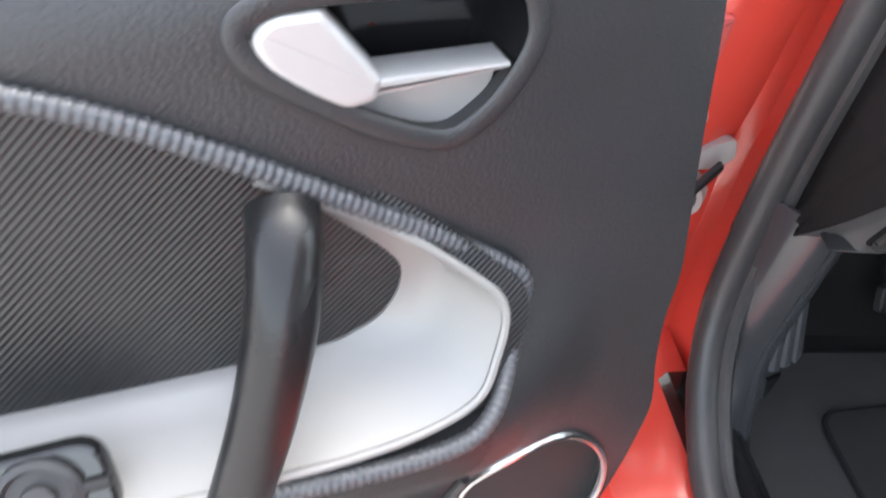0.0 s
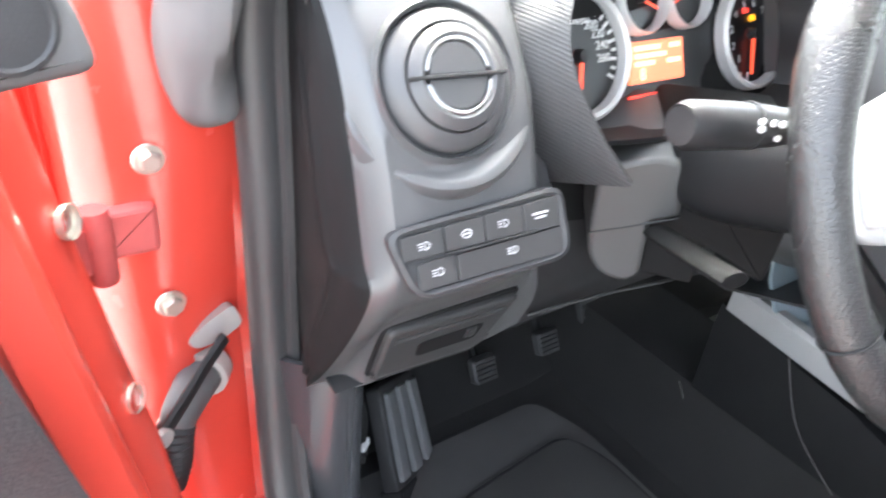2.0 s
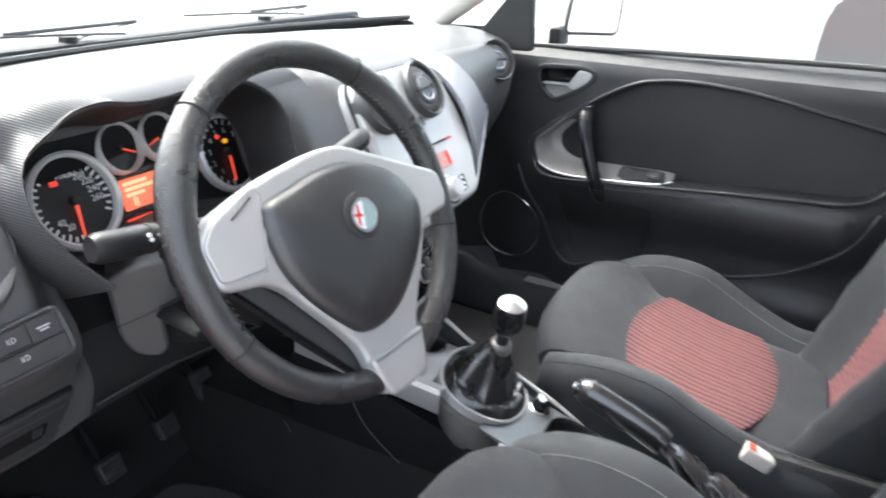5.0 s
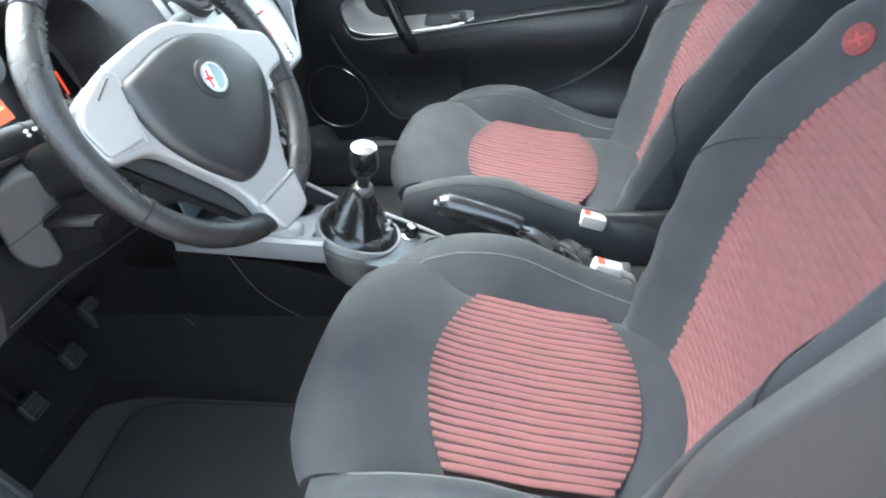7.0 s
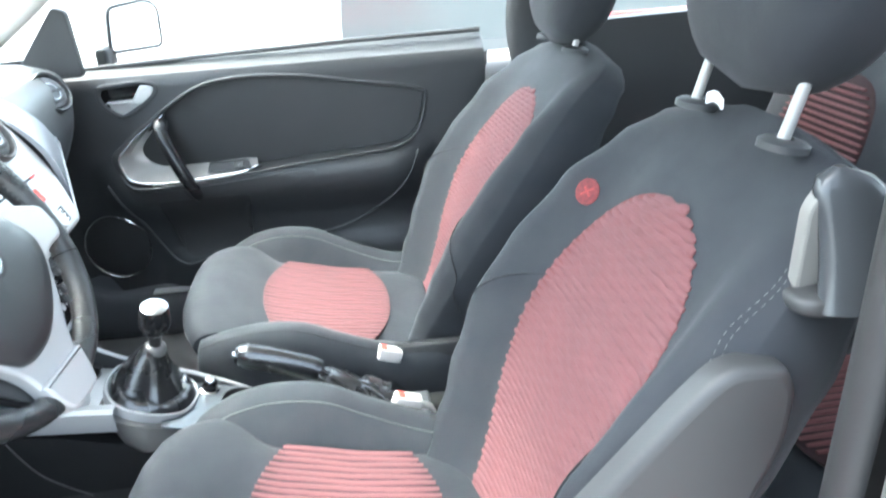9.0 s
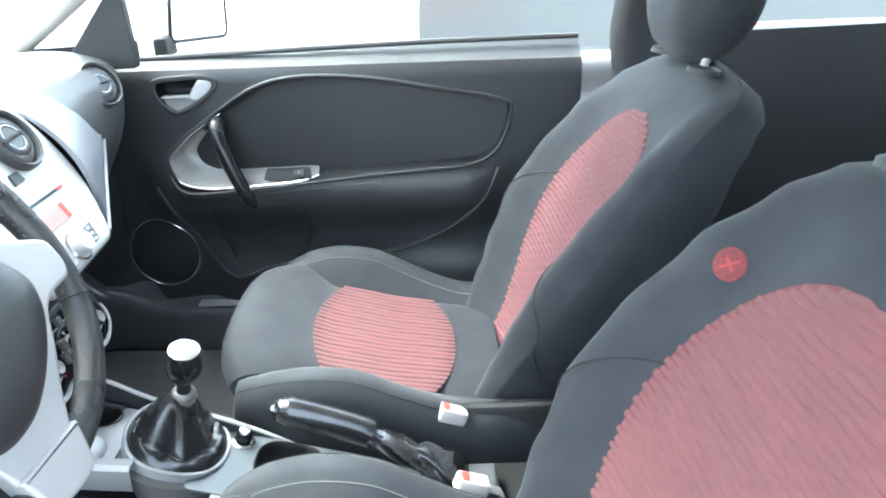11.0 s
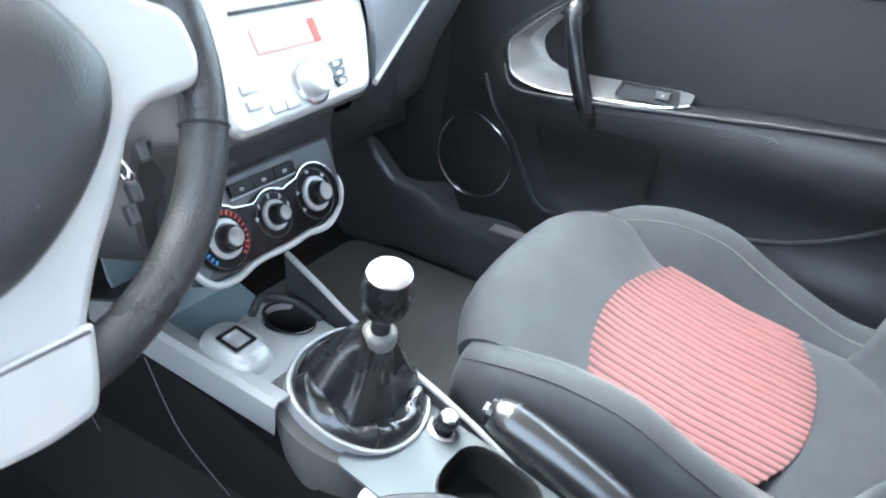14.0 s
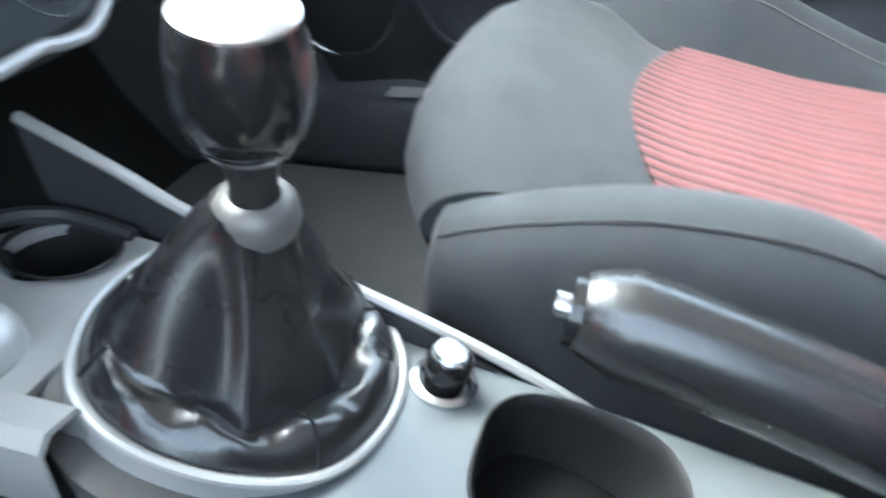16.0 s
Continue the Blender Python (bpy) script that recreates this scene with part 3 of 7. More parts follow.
part("bracket", box(-0.010, 0.010, -0.030, 0.026, 0, 0.012, 0.004, m=frame_of((-0.574, 0.438, 0.462), (0, 0.25, 1), (1, 0.2, 0))), DARK, rel)
part("lever", tube(curve_pts([(-0.577, 0.431, 0.466), (-0.560, 0.424, 0.455), (-0.551, 0.428, 0.42), (-0.545, 0.440, 0.375)], 5), 0.0045, 8), DARK, rel)
part("foot", box(-0.012, 0.012, -0.006, 0.006, 0, 0.010, 0.002, m=frame_of((-0.548, 0.444, 0.352), (0.6, 0.8, 0), (0, 0, 1))), DARK, rel)
part("mark", box(-0.008, 0.008, -0.005, 0.005, 0, 0.004, 0.001, m=frame_of((-0.543, 0.440, 0.366), (0.8, 0.6, 0), (0, 0.2, 1))), WHITE, rel, "white mark")
seal_pts = curve_pts([(-0.60, 0.12, 1.20), (-0.65, 0.32, 1.05), (-0.672, 0.375, 0.92), (-0.674, 0.378, 0.75), (-0.676, 0.372, 0.60), (-0.682, 0.345, 0.47), (-0.690, 0.27, 0.39), (-0.698, 0.15, 0.368), (-0.70, -0.3, 0.36), (-0.70, -0.85, 0.37)], 8)
seal = thing("door_seal", (-0.68, 0.3, 0.37), "black rubber seal round the open door gap", "seal", kind="structure")
part("seal_bulb", tube(seal_pts, 0.017, 12, flat=0.8, up=(0, 1, 0)), RUBBER, seal)
part("seal_lip", tube([p + Vector((0.016, -0.008, 0.006)) for p in seal_pts], 0.0075, 8), RUBBER, seal)


def bolt(p, out, r=0.0085, parent=None):
    b = thing("bolt", p, "zinc-plated hexagon bolt with washer on the hinge pillar", "bolt", "hinge bolts")
    z = frame_of(p, Vector((0, 0, 1)), Vector(out).cross(Vector((0, 0, 1))))
    part("washer", lathe([(0, 0.002), (r * 1.35, 0.002), (r * 1.45, 0.0)], z, 20), STEEL, b)
    part("head", lathe([(0, 0.0095), (r * 0.8, 0.0095), (r, 0.008), (r, 0.002)], z, 6), STEEL, b, smooth=20)
    return b


for p in ((-0.740, 0.428, 0.775), (-0.738, 0.428, 0.645), (-0.752, 0.432, 0.515)):
    bolt(p, (0, -1, 0))
# check strap with its pivot, and the cable sleeve
chk = thing("door_check_strap", (-0.685, 0.44, 0.61), "black door check strap on a zinc bracket", "check strap")
bk = frame_of((-0.700, 0.434, 0.604), (-0.94, -0.1, -0.30), (-0.30, 0.0, 0.95))
part("bracket", plate(round_poly([(-0.020, -0.012), (0.004, -0.015), (0.026, -0.008), (0.030, 0.004), (0.010, 0.011), (-0.020, 0.013)], 0.007, 5), 0.012, bk, 0.004, z0=-0.002), WHITEPLASTIC, chk, "pale cast bracket")
for x, y, r in ((-0.010, 0.001, 0.0105), (0.014, -0.002, 0.009)):
    part("rivet", lathe([(r, 0.008), (r, 0.012), (r * 0.8, 0.0145), (0, 0.015)], bk @ Matrix.Translation((x, y, 0)), 20), WHITEPLASTIC, chk)
part("strap", tube(curve_pts([(-0.700, 0.418, 0.602), (-0.724, 0.402, 0.590), (-0.760, 0.375, 0.572), (-0.80, 0.345, 0.556)], 5), 0.0040, 8, flat=1.8), DARK, chk)
part("strap_end", lathe([(0, 0.004), (0.008, 0.003), (0.009, -0.003), (0, -0.004)], frame_of((-0.772, 0.363, 0.566), (1, 0.6, 0.2), (0, 0, 1)), 16), WHITEPLASTIC, chk)
slv = thing("cable_sleeve", (-0.73, 0.43, 0.54), "grey rubber cable sleeve with white collar and ribbed lower run", "cable sleeve")
sl = curve_pts([(-0.716, 0.438, 0.556), (-0.734, 0.418, 0.554), (-0.750, 0.404, 0.544), (-0.757, 0.400, 0.524), (-0.760, 0.402, 0.498), (-0.766, 0.408, 0.468)], 7)
part("sleeve_end", tube(sl[:17], [0.0200 - 0.0003 * i for i in range(17)], 18), GREYRUBBER, slv, "smooth grey rubber end")
part("sleeve", tube(sl[16:], [0.0140 + 0.0028 * (i % 2) for i in range(len(sl[16:]))], 14), TRIM, slv)
part("collar", tube([(-0.712, 0.446, 0.557), (-0.722, 0.432, 0.556)], 0.0255, 20), WHITEPLASTIC, slv, "dirty white collar")

# soft grey end piece of the seal at the foot of the windscreen pillar
path = curve_pts([(-0.714, 0.384, 0.822), (-0.712, 0.380, 0.87), (-0.706, 0.364, 0.93), (-0.69, 0.325, 1.0), (-0.66, 0.26, 1.08)], 8)
rows = []
for i, p in enumerate(path):
    t = i / (len(path) - 1)
    row = []
    for k in range(20):
        a = 2 * math.pi * k / 20
        wob = 1 + 0.10 * math.sin(3 * a + 7 * t) + 0.06 * math.sin(9 * t * 2 + a)
        end = min(1.0, 0.55 + 6 * t)
        row.append(p + Vector((0.020 * math.cos(a), 0.0, 0.0)) * wob * end + Vector((0.006, -0.030, -0.008)) * math.sin(a) * wob * end)
    rows.append(row)
solo("seal_end", loft(rows, True, True), GREYRUBBER, "soft grey rubber end piece at the foot of the windscreen pillar", "seal", kind="structure")

# ---- dashboard ----
# profile across the car: windscreen foot, top, rear top edge, face points, lower lip, underside
DASH = [
    (-0.669, (0.60, 0.925, 0.44, 0.94, 0.365, 0.925, 0.318, 0.877, 0.288, 0.765, 0.278, 0.733, 0.335, 0.62, 0.43, 0.512)),
    (-0.661, (0.60, 0.93, 0.42, 0.945, 0.342, 0.932, 0.290, 0.877, 0.255, 0.768, 0.246, 0.733, 0.308, 0.628, 0.398, 0.522)),
    (-0.645, (0.60, 0.93, 0.42, 0.945, 0.335, 0.935, 0.275, 0.875, 0.238, 0.785, 0.238, 0.735, 0.294, 0.650, 0.352, 0.565)),
    (-0.622, (0.60, 0.93, 0.42, 0.945, 0.335, 0.935, 0.275, 0.875, 0.236, 0.785, 0.238, 0.735, 0.286, 0.672, 0.308, 0.600)),
    (-0.542, (0.61, 0.935, 0.42, 0.95, 0.325, 0.935, 0.262, 0.87, 0.230, 0.78, 0.232, 0.735, 0.286, 0.672, 0.308, 0.600)),
    (-0.497, (0.62, 0.94, 0.43, 0.95, 0.35, 0.93, 0.325, 0.87, 0.275, 0.795, 0.245, 0.735, 0.286, 0.672, 0.308, 0.600)),
    (-0.462, (0.62, 0.94, 0.43, 0.95, 0.36, 0.93, 0.345, 0.87, 0.335, 0.80, 0.325, 0.735, 0.292, 0.662, 0.308, 0.604)),
    (-0.16, (0.63, 0.945, 0.44, 0.955, 0.365, 0.93, 0.35, 0.87, 0.31, 0.78, 0.28, 0.70, 0.285, 0.645, 0.305, 0.600)),
    (-0.10, (0.63, 0.945, 0.42, 0.965, 0.28, 0.962, 0.20, 0.905, 0.125, 0.76, 0.16, 0.70, 0.19, 0.61, 0.52, 0.56)),
    (0.135, (0.63, 0.945, 0.42, 0.965, 0.28, 0.962, 0.20, 0.905, 0.125, 0.76, 0.17, 0.70, 0.21, 0.61, 0.52, 0.56)),
    (0.20, (0.62, 0.94, 0.42, 0.96, 0.29, 0.95, 0.225, 0.90, 0.20, 0.80, 0.26, 0.70, 0.30, 0.60, 0.52, 0.56)),
    (0.60, (0.57, 0.93, 0.40, 0.945, 0.30, 0.935, 0.245, 0.90, 0.25, 0.80, 0.31, 0.68, 0.36, 0.58, 0.52, 0.54)),
    (0.645, (0.56, 0.925, 0.40, 0.935, 0.32, 0.92, 0.285, 0.89, 0.29, 0.80, 0.33, 0.68, 0.37, 0.58, 0.52, 0.54)),
]
VENTAT, VENTOUT = Vector((-0.5970, 0.2630, 0.8706)), Vector((-0.06, -0.87, 0.49)).normalized()  # driver's air vent
dash = thing("dashboard", (0, 0.4, 0.6), "dark grey moulded dashboard with round air vents", "dashboard")


def dash_rows(keys, xs, lo, hi):
    rows = []
    fine = 3 if xs[0] < -0.5 else 1
    for x, v in lerp_rows(keys, xs):
        pts = [(x, v[2 * i], v[2 * i + 1]) for i in range(8)]
        line = curve_pts(pts, 5 * fine)
        for p in line:  # only the bulging part of the face reaches out past the seal
            p.x = max(p.x, -0.655 - 0.014 * (1 - soft_step(0.30, 0.36, p.y)))
        rows.append(line[lo * fine:hi * fine - fine + 1])
    return rows


xs = [-0.669, -0.668, -0.666, -0.663, -0.659] + [-0.655 + 1.30 * i / 60 for i in range(61)]
left = xs[:5] + [-0.655 + (xs[14] + 0.655) * i / 40 for i in range(41)]
part("top_pad", slab(dash_rows(DASH, left, 0, 13), (0, 0.0, -0.012)), DASHTOP, dash, "soft grained grey dash top")
part("top_pad", slab(dash_rows(DASH, xs[14:], 0, 13), (0, 0.0, -0.012)), DASHTOP, dash, "soft grained grey dash top")
part("face", slab(dash_rows(DASH, left[4:], 12, 36), (0, 0.012, 0.0)), DASHGREY, dash)
part("end_cheek", slab(dash_rows(DASH, left[:5], 12, 36), (0, 0.012, 0.0)), CAVITY, dash, "matt black dash end")
part("face", slab(dash_rows(DASH, xs[28:], 12, 36), (0, 0.012, 0.0)), DASHGREY, dash)
# sunken dash skin, darkened to near black for the shade of the recess
part("column_cavity", slab(dash_rows(DASH, xs[14:29], 12, 28), (0, 0.012, 0.0)), CAVITY, dash, "dash recess round the steering column, shade in its near-black colour")
part("knee_panel", slab(dash_rows(DASH, xs[14:29], 27, 36), (0, 0.012, 0.0)), DARK, dash, "matt black knee panel")
ends = dash_rows(DASH, [-0.669], 0, 36)[0]
part("end_cap", loft([[Vector((p.x - 0.0005, p.y + 0.004, p.z)) for p in ends], [Vector((-0.640, 0.45 + (p.y - 0.45) * 0.2, 0.76 + (p.z - 0.76) * 0.2)) for p in ends]], True, True), CAVITY, dash, "matt black dash end cap")
ends = dash_rows(DASH, [0.645], 0, 36)[0]
part("end_cap", loft([[Vector((0.646, p.y, p.z)) for p in ends], [Vector((0.642, 0.45 + (p.y - 0.45) * 0.2, 0.76 + (p.z - 0.76) * 0.2)) for p in ends]], True, True), DARK, dash, "matt black dash end cap")


def air_vent(centre, normal, r, parent, turn=0.0, trim=CHROME, up=(0, 0, 1), bezel=True, dome=0.004):
    u = Vector(up).cross(Vector(normal)).normalized()
    u = Matrix.Rotation(turn, 3, Vector(normal).normalized()) @ u
    m = frame_of(centre, u, Vector(normal).normalized().cross(u))
    outer = [(r * 1.18, -0.02), (r * 1.18, 0.002), (r * 1.12, 0.006), (r * 1.04, 0.004)] if bezel else []
    v = part("air_vent", lathe(outer + [(r * 1.0, -0.006), (r * 0.965, -0.0055), (r * 0.945, -0.0085), (r * 0.94, -0.014), (0, -0.014)], m, 44), VENTGREY, parent)
    part("ring", lathe([(r * 0.935, -0.013), (r * 0.935, -0.004), (r * 0.90, 0.0), (r * 0.80, dome * 0.30 + 0.001), (r * 0.715, dome * 0.5 + 0.001), (r * 0.695, dome * 0.5), (r * 0.69, dome * 0.5 - 0.008)], m, 48), VENTRING, v)
    m = m @ Matrix.Translation((0, 0, dome * 0.62))
    part("inner_ring", lathe([(r * 0.675, -0.008), (r * 0.675, 0.0010), (r * 0.655, 0.0016), (r * 0.54, 0.0014 + dome * 0.38), (r * 0.49, dome * 0.38), (r * 0.48, -0.006)], m, 44), VENTRING, v)
    m = m @ Matrix.Translation((0, 0, dome * 0.38))
    for s in (-1, 1):
        half = [(r * 0.415 * math.cos(a), s * (0.0010 + r * 0.405 * math.sin(a))) for a in [math.pi * i / 16 for i in range(17)]]
        part("flap", plate(half, 0.006, m, 0.0012, z0=-0.006), VENTGREY, v)
        arc_out = [(r * 0.475 * math.cos(a), s * (0.0012 + r * 0.465 * math.sin(a))) for a in [0.10 + 2.94 * i / 18 for i in range(19)]]
        arc_in = [(r * 0.425 * math.cos(a), s * (0.0012 + r * 0.415 * math.sin(a))) for a in [0.14 + 2.86 * i / 18 for i in range(19)]]
        part("flap_trim", plate(arc_out + arc_in[::-1], 0.007, m, 0.0006, z0=-0.006), trim, v, "bright half-ring trim")
    part("slit", box(-r * 0.69, r * 0.69, -0.0011, 0.0011, -0.004, 0.0027, 0.0005, m=m), DARK, v)
    return v


air_vent(VENTAT, VENTOUT, 0.0475, dash, -0.02, bezel=False, dome=0.011)
# collar round the driver's vent: a hollow and a ridge that melts into the dash top
vm = frame_of(VENTAT, Vector((0, 0, 1)).cross(VENTOUT), VENTOUT.cross(Vector((0, 0, 1)).cross(VENTOUT)))
rows = []
for r, h, low in ((0.077, -0.034, 1.0), (0.0735, -0.016, 1.15), (0.0705, -0.006, 1.15), (0.0665, -0.0005, 1.1), (0.0630, -0.0005, 1.05), (0.0595, -0.003, 1.0), (0.0565, -0.0062, 0.85), (0.054, -0.0075, 0.6), (0.0510, -0.0070, 0.3), (0.0492, -0.0035, 0.1), (0.0480, -0.0005, 0.0), (0.0468, -0.003, 0.0), (0.0462, -0.030, 0.0)):
    rows.append([vm @ Vector((r * math.sin(a), -r * math.cos(a), h - low * (0.0095 * (1 - math.cos(a)) - 0.009 * min(0.0, math.sin(a))))) for a in [2 * math.pi * i / 56 for i in range(56)]])
for row in rows:
    for p in row:
        p.x = max(p.x, -0.6595)
part("vent_surround", loft(rows, True), DASHGREY, dash)
# demister slot above it
def dash_z(x, y):
    """Height of the dash top at a place on the plan."""
    line = dash_rows(DASH, [x], 0, 36)[0]
    for a, b in zip(line, line[1:]):
        if (a.y - y) * (b.y - y) <= 0 and a.y != b.y:
            return a.z + (b.z - a.z) * (y - a.y) / (b.y - a.y)
    return 0.94


lower = [p for p in curve_pts([(-0.646, 0.302, 0), (-0.634, 0.3085, 0), (-0.612, 0.3165, 0), (-0.593, 0.322, 0)], 6)]
upper = [p for p in curve_pts([(-0.646, 0.302, 0), (-0.640, 0.3135, 0), (-0.618, 0.3305, 0), (-0.593, 0.322, 0)], 6)]
slot = []
for f in (0.0, 0.2, 0.4, 0.6, 0.8, 1.0):
    row = [a.lerp(b, f) for a, b in zip(lower, upper)]
    slot.append([Vector((p.x, p.y, dash_z(p.x, p.y) + 0.0012)) for p in row])
# no hollow here: the slot's darkness is a near-black sheet on the dash
part("demister_slot", slab(slot, (0, 0.001, -0.004)), CAVITY, dash, "demister slot, its shade laid on as a near-black sheet")
for f in (0.24, 0.50, 0.78):
    row = [a.lerp(b, f) for a, b in zip(lower, upper)][1:-1]
    part("demister_slat", tube([Vector((p.x, p.y, dash_z(p.x, p.y) + 0.0024)) for p in row], 0.0013, 6), VENTGREY, dash)

# switch panel under the vent
sp = frame_of((-0.5780, 0.2285, 0.7718), (0.99, -0.10, 0.05), (0.05, 0.37, 0.93)) @ Matrix.Translation((0.055, 0, 0)) @ Matrix.Diagonal((1.15, 1.08, 1, 1)) @ Matrix.Translation((-0.055, 0, 0))
panel = part("switch_panel", plate(round_poly([(-0.060, 0.020), (0.055, 0.024), (0.058, -0.023), (-0.047, -0.024)], [0.012, 0.010, 0.014, 0.014], 5), 0.007, sp, 0.003), PLASTIC, dash)
outer = round_poly([(-0.060, 0.020), (0.055, 0.024), (0.058, -0.023), (-0.047, -0.024)], [0.012, 0.010, 0.014, 0.014], 5)
inner_l = round_poly([(-0.054, 0.016), (0.050, 0.0195), (0.052, -0.018), (-0.043, -0.019)], [0.010, 0.008, 0.011, 0.011], 5)
part("panel_rim", frame_plate(outer, inner_l, 0.004, sp, z0=0.004, bulge=0.0015), PLASTIC, panel)
for x0, x1, y0, y1 in ((-0.0515, -0.0260, 0.0010, 0.0160), (-0.0252, -0.0005, 0.0010, 0.0170), (0.0003, 0.0250, 0.0010, 0.0180), (0.0258, 0.0500, -0.0005, 0.0188), (-0.0440, -0.0205, -0.0180, -0.0012), (-0.0197, 0.0505, -0.0180, -0.0012)):
    part("button", plate(round_poly([(x0, y0), (x1, y0), (x1, y1), (x0, y1 - 0.0008)], 0.0012, 3), 0.0036, sp, 0.0006, z0=0.0062), TRIM, panel)
part("divider", box(-0.026, 0.034, -0.0008, 0.0008, 0.008, 0.0112, 0.0004, m=sp), DARK, panel)
for x, y in ((-0.038, 0.008), (-0.012, 0.009), (0.012, 0.0095), (0.037, 0.009), (-0.032, -0.009), (0.016, -0.008)):
    if (x, y) == (0.037, 0.009):
        bmk = plate([(x - 0.005, y + 0.0006), (x + 0.005, y + 0.0006), (x + 0.005, y + 0.0018), (x - 0.005, y + 0.0018)], 0.0004, sp, z0=0.0100)
        plate([(x - 0.0035, y - 0.0018), (x + 0.0035, y - 0.0018), (x + 0.0035, y - 0.0006), (x - 0.0035, y - 0.0006)], 0.0004, sp, bm=bmk, z0=0.0100)
    elif x == -0.012:
        bmk = frame_plate(ellipse(x, y, 0.0030, 0.0026, 16), ellipse(x, y, 0.0022, 0.0018, 16), 0.0004, sp, z0=0.0100)
        plate([(x - 0.0018, y - 0.0004), (x + 0.0018, y - 0.0004), (x + 0.0018, y + 0.0004), (x - 0.0018, y + 0.0004)], 0.0004, sp, bm=bmk, z0=0.0100)
    else:
        dee = [(x + 0.0030 * math.cos(q), y + 0.0024 * math.sin(q)) for q in [-math.pi / 2 + math.pi * i / 10 for i in range(11)]]
        dei = [(x + 0.0004 + 0.0020 * math.cos(q), y + 0.0016 * math.sin(q)) for q in [-math.pi / 2 + math.pi * i / 10 for i in range(11)]]
        bmk = frame_plate(dee, dei, 0.0004, sp, z0=0.0100)
        for k in (-1, 0, 1):
            plate([(x - 0.0036, y + 0.0015 * k - 0.0003), (x - 0.0009, y + 0.0015 * k - 0.0003), (x - 0.0009, y + 0.0015 * k + 0.0003), (x - 0.0036, y + 0.0015 * k + 0.0003)], 0.0004, sp, bm=bmk, z0=0.0100)
    shrink = sp @ Matrix.Translation((x, y, 0)) @ Matrix.Diagonal((1.08, 1.08, 1, 1)) @ Matrix.Translation((-x, -y, 0)) @ sp.inverted()
    bmk.transform(shrink)
    part("icon", bmk, GREYPRINT, panel)
# drawer in its own recess
dm = frame_of((-0.557, 0.296, 0.640), (0.992, 0.0, -0.08), (0.0, -0.30, 0.954))
do = round_poly([(-0.064, 0.030), (0.064, 0.034), (0.050, -0.016), (0.040, -0.030), (-0.062, -0.034)], [0.008, 0.006, 0.02, 0.014, 0.008], 5)
part("drawer_gap", plate([(p[0] * 1.055, p[1] * 1.10) for p in do], 0.038, dm, 0.002, z0=-0.036), CAVITY, dash)
dr = part("drawer", plate(do, 0.038, dm, 0.004, 3, z0=-0.030), TRIM, dash)
pr = round_poly([(-0.030, 0.006), (0.036, 0.010), (0.032, -0.010), (-0.028, -0.013)], 0.006, 4)
# flat plate whose near-black colour gives the recess its shade
part("pull_recess", plate(pr, 0.0012, dm, 0.0004, z0=0.0075), CAVITY, dr, "finger recess shade as a flat near-black plate")
part("pull_lip", tube([dm @ Vector((x, y, 0.0080)) for x, y in ((-0.056, 0.017), (0.0, 0.020), (0.052, 0.023))], 0.0025, 8), TRIM, dr)
part("pull_catch", box(0.018, 0.028, -0.004, 0.008, 0.008, 0.0105, 0.001, m=dm), TRIM, dr)
part("drawer_edge", tube([dm @ Vector((p[0], p[1], 0.0055)) for p in do if p[1] < -0.012], 0.0022, 8), TRIM, dr)
part("lower_panel", slab([[Vector((x, y, z)) for x in (-0.65, -0.55, -0.45, -0.35, -0.2, -0.1)] for y, z in ((0.308, 0.602), (0.33, 0.606), (0.42, 0.63), (0.60, 0.66))], (0, 0.01, 0.006)), DARK, dash)
part("lower_edge", tube([(-0.455, 0.300, 0.618), (-0.415, 0.288, 0.626), (-0.37, 0.276, 0.632), (-0.31, 0.276, 0.622), (-0.2, 0.28, 0.605)], 0.0016, 8), TRIM, dash)

# ---- instrument binnacle ----
binn = thing("instrument_cluster", (-0.33, 0.33, 0.80), "lit instrument cluster under a hooded carbon-look binnacle", "instrument cluster")
cm = frame_of((-0.31, 0.333, 0.846), (1, 0, 0), (0, 0.36, 0.93))
part("dial_plate", plate(round_poly([(-0.175, -0.07), (0.175, -0.07), (0.18, 0.03), (0.10, 0.078), (-0.10, 0.078), (-0.18, 0.03)], 0.02), 0.006, cm, z0=-0.012), DIAL, binn)
# hood edge in the plane across the front: left arch, dip, right arch
arch = [(-0.166, -0.150), (-0.194, -0.108), (-0.213, -0.06), (-0.202, -0.018), (-0.165, 0.004), (-0.135, 0.017), (-0.10, 0.020), (-0.068, 0.014), (-0.03, 0.013), (0.02, 0.017), (0.07, 0.017), (0.11, 0.008), (0.14, -0.018), (0.15, -0.06), (0.135, -0.13)]
am = frame_of((-0.31, 0.26, 0.94), (1, 0, 0), (0, 0.36, 0.93))
edge = curve_pts([(a, b, 0) for a, b in arch], 4)
rows = []
for k, (sx, sy, d) in enumerate(((0.90, 0.94, -0.075), (0.96, 0.98, -0.035), (0.985, 0.995, -0.004), (1.0, 1.0, 0.0), (1.015, 1.02, -0.004), (1.06, 1.10, -0.05), (1.16, 1.18, -0.12), (1.3, 1.2, -0.19))):
    spread = [soft_step(-1, 9, i) if k > 3 else 1.0 for i in range(len(edge))]  # the outer end runs out to a tip
    rows.append([am @ Vector((-0.03 + (p.x + 0.03) * (1 + (sx - 1) * f), -0.10 + (p.y + 0.10) * (1 + (sy - 1) * f) - (0.0 if k < 5 else 0.008 * (k - 4)) * f, d)) for p, f in zip(edge, spread)])
part("hood_lining", slab(rows[:4], (0, 0, 0.002)), DARK, binn, "matt black hood lining")
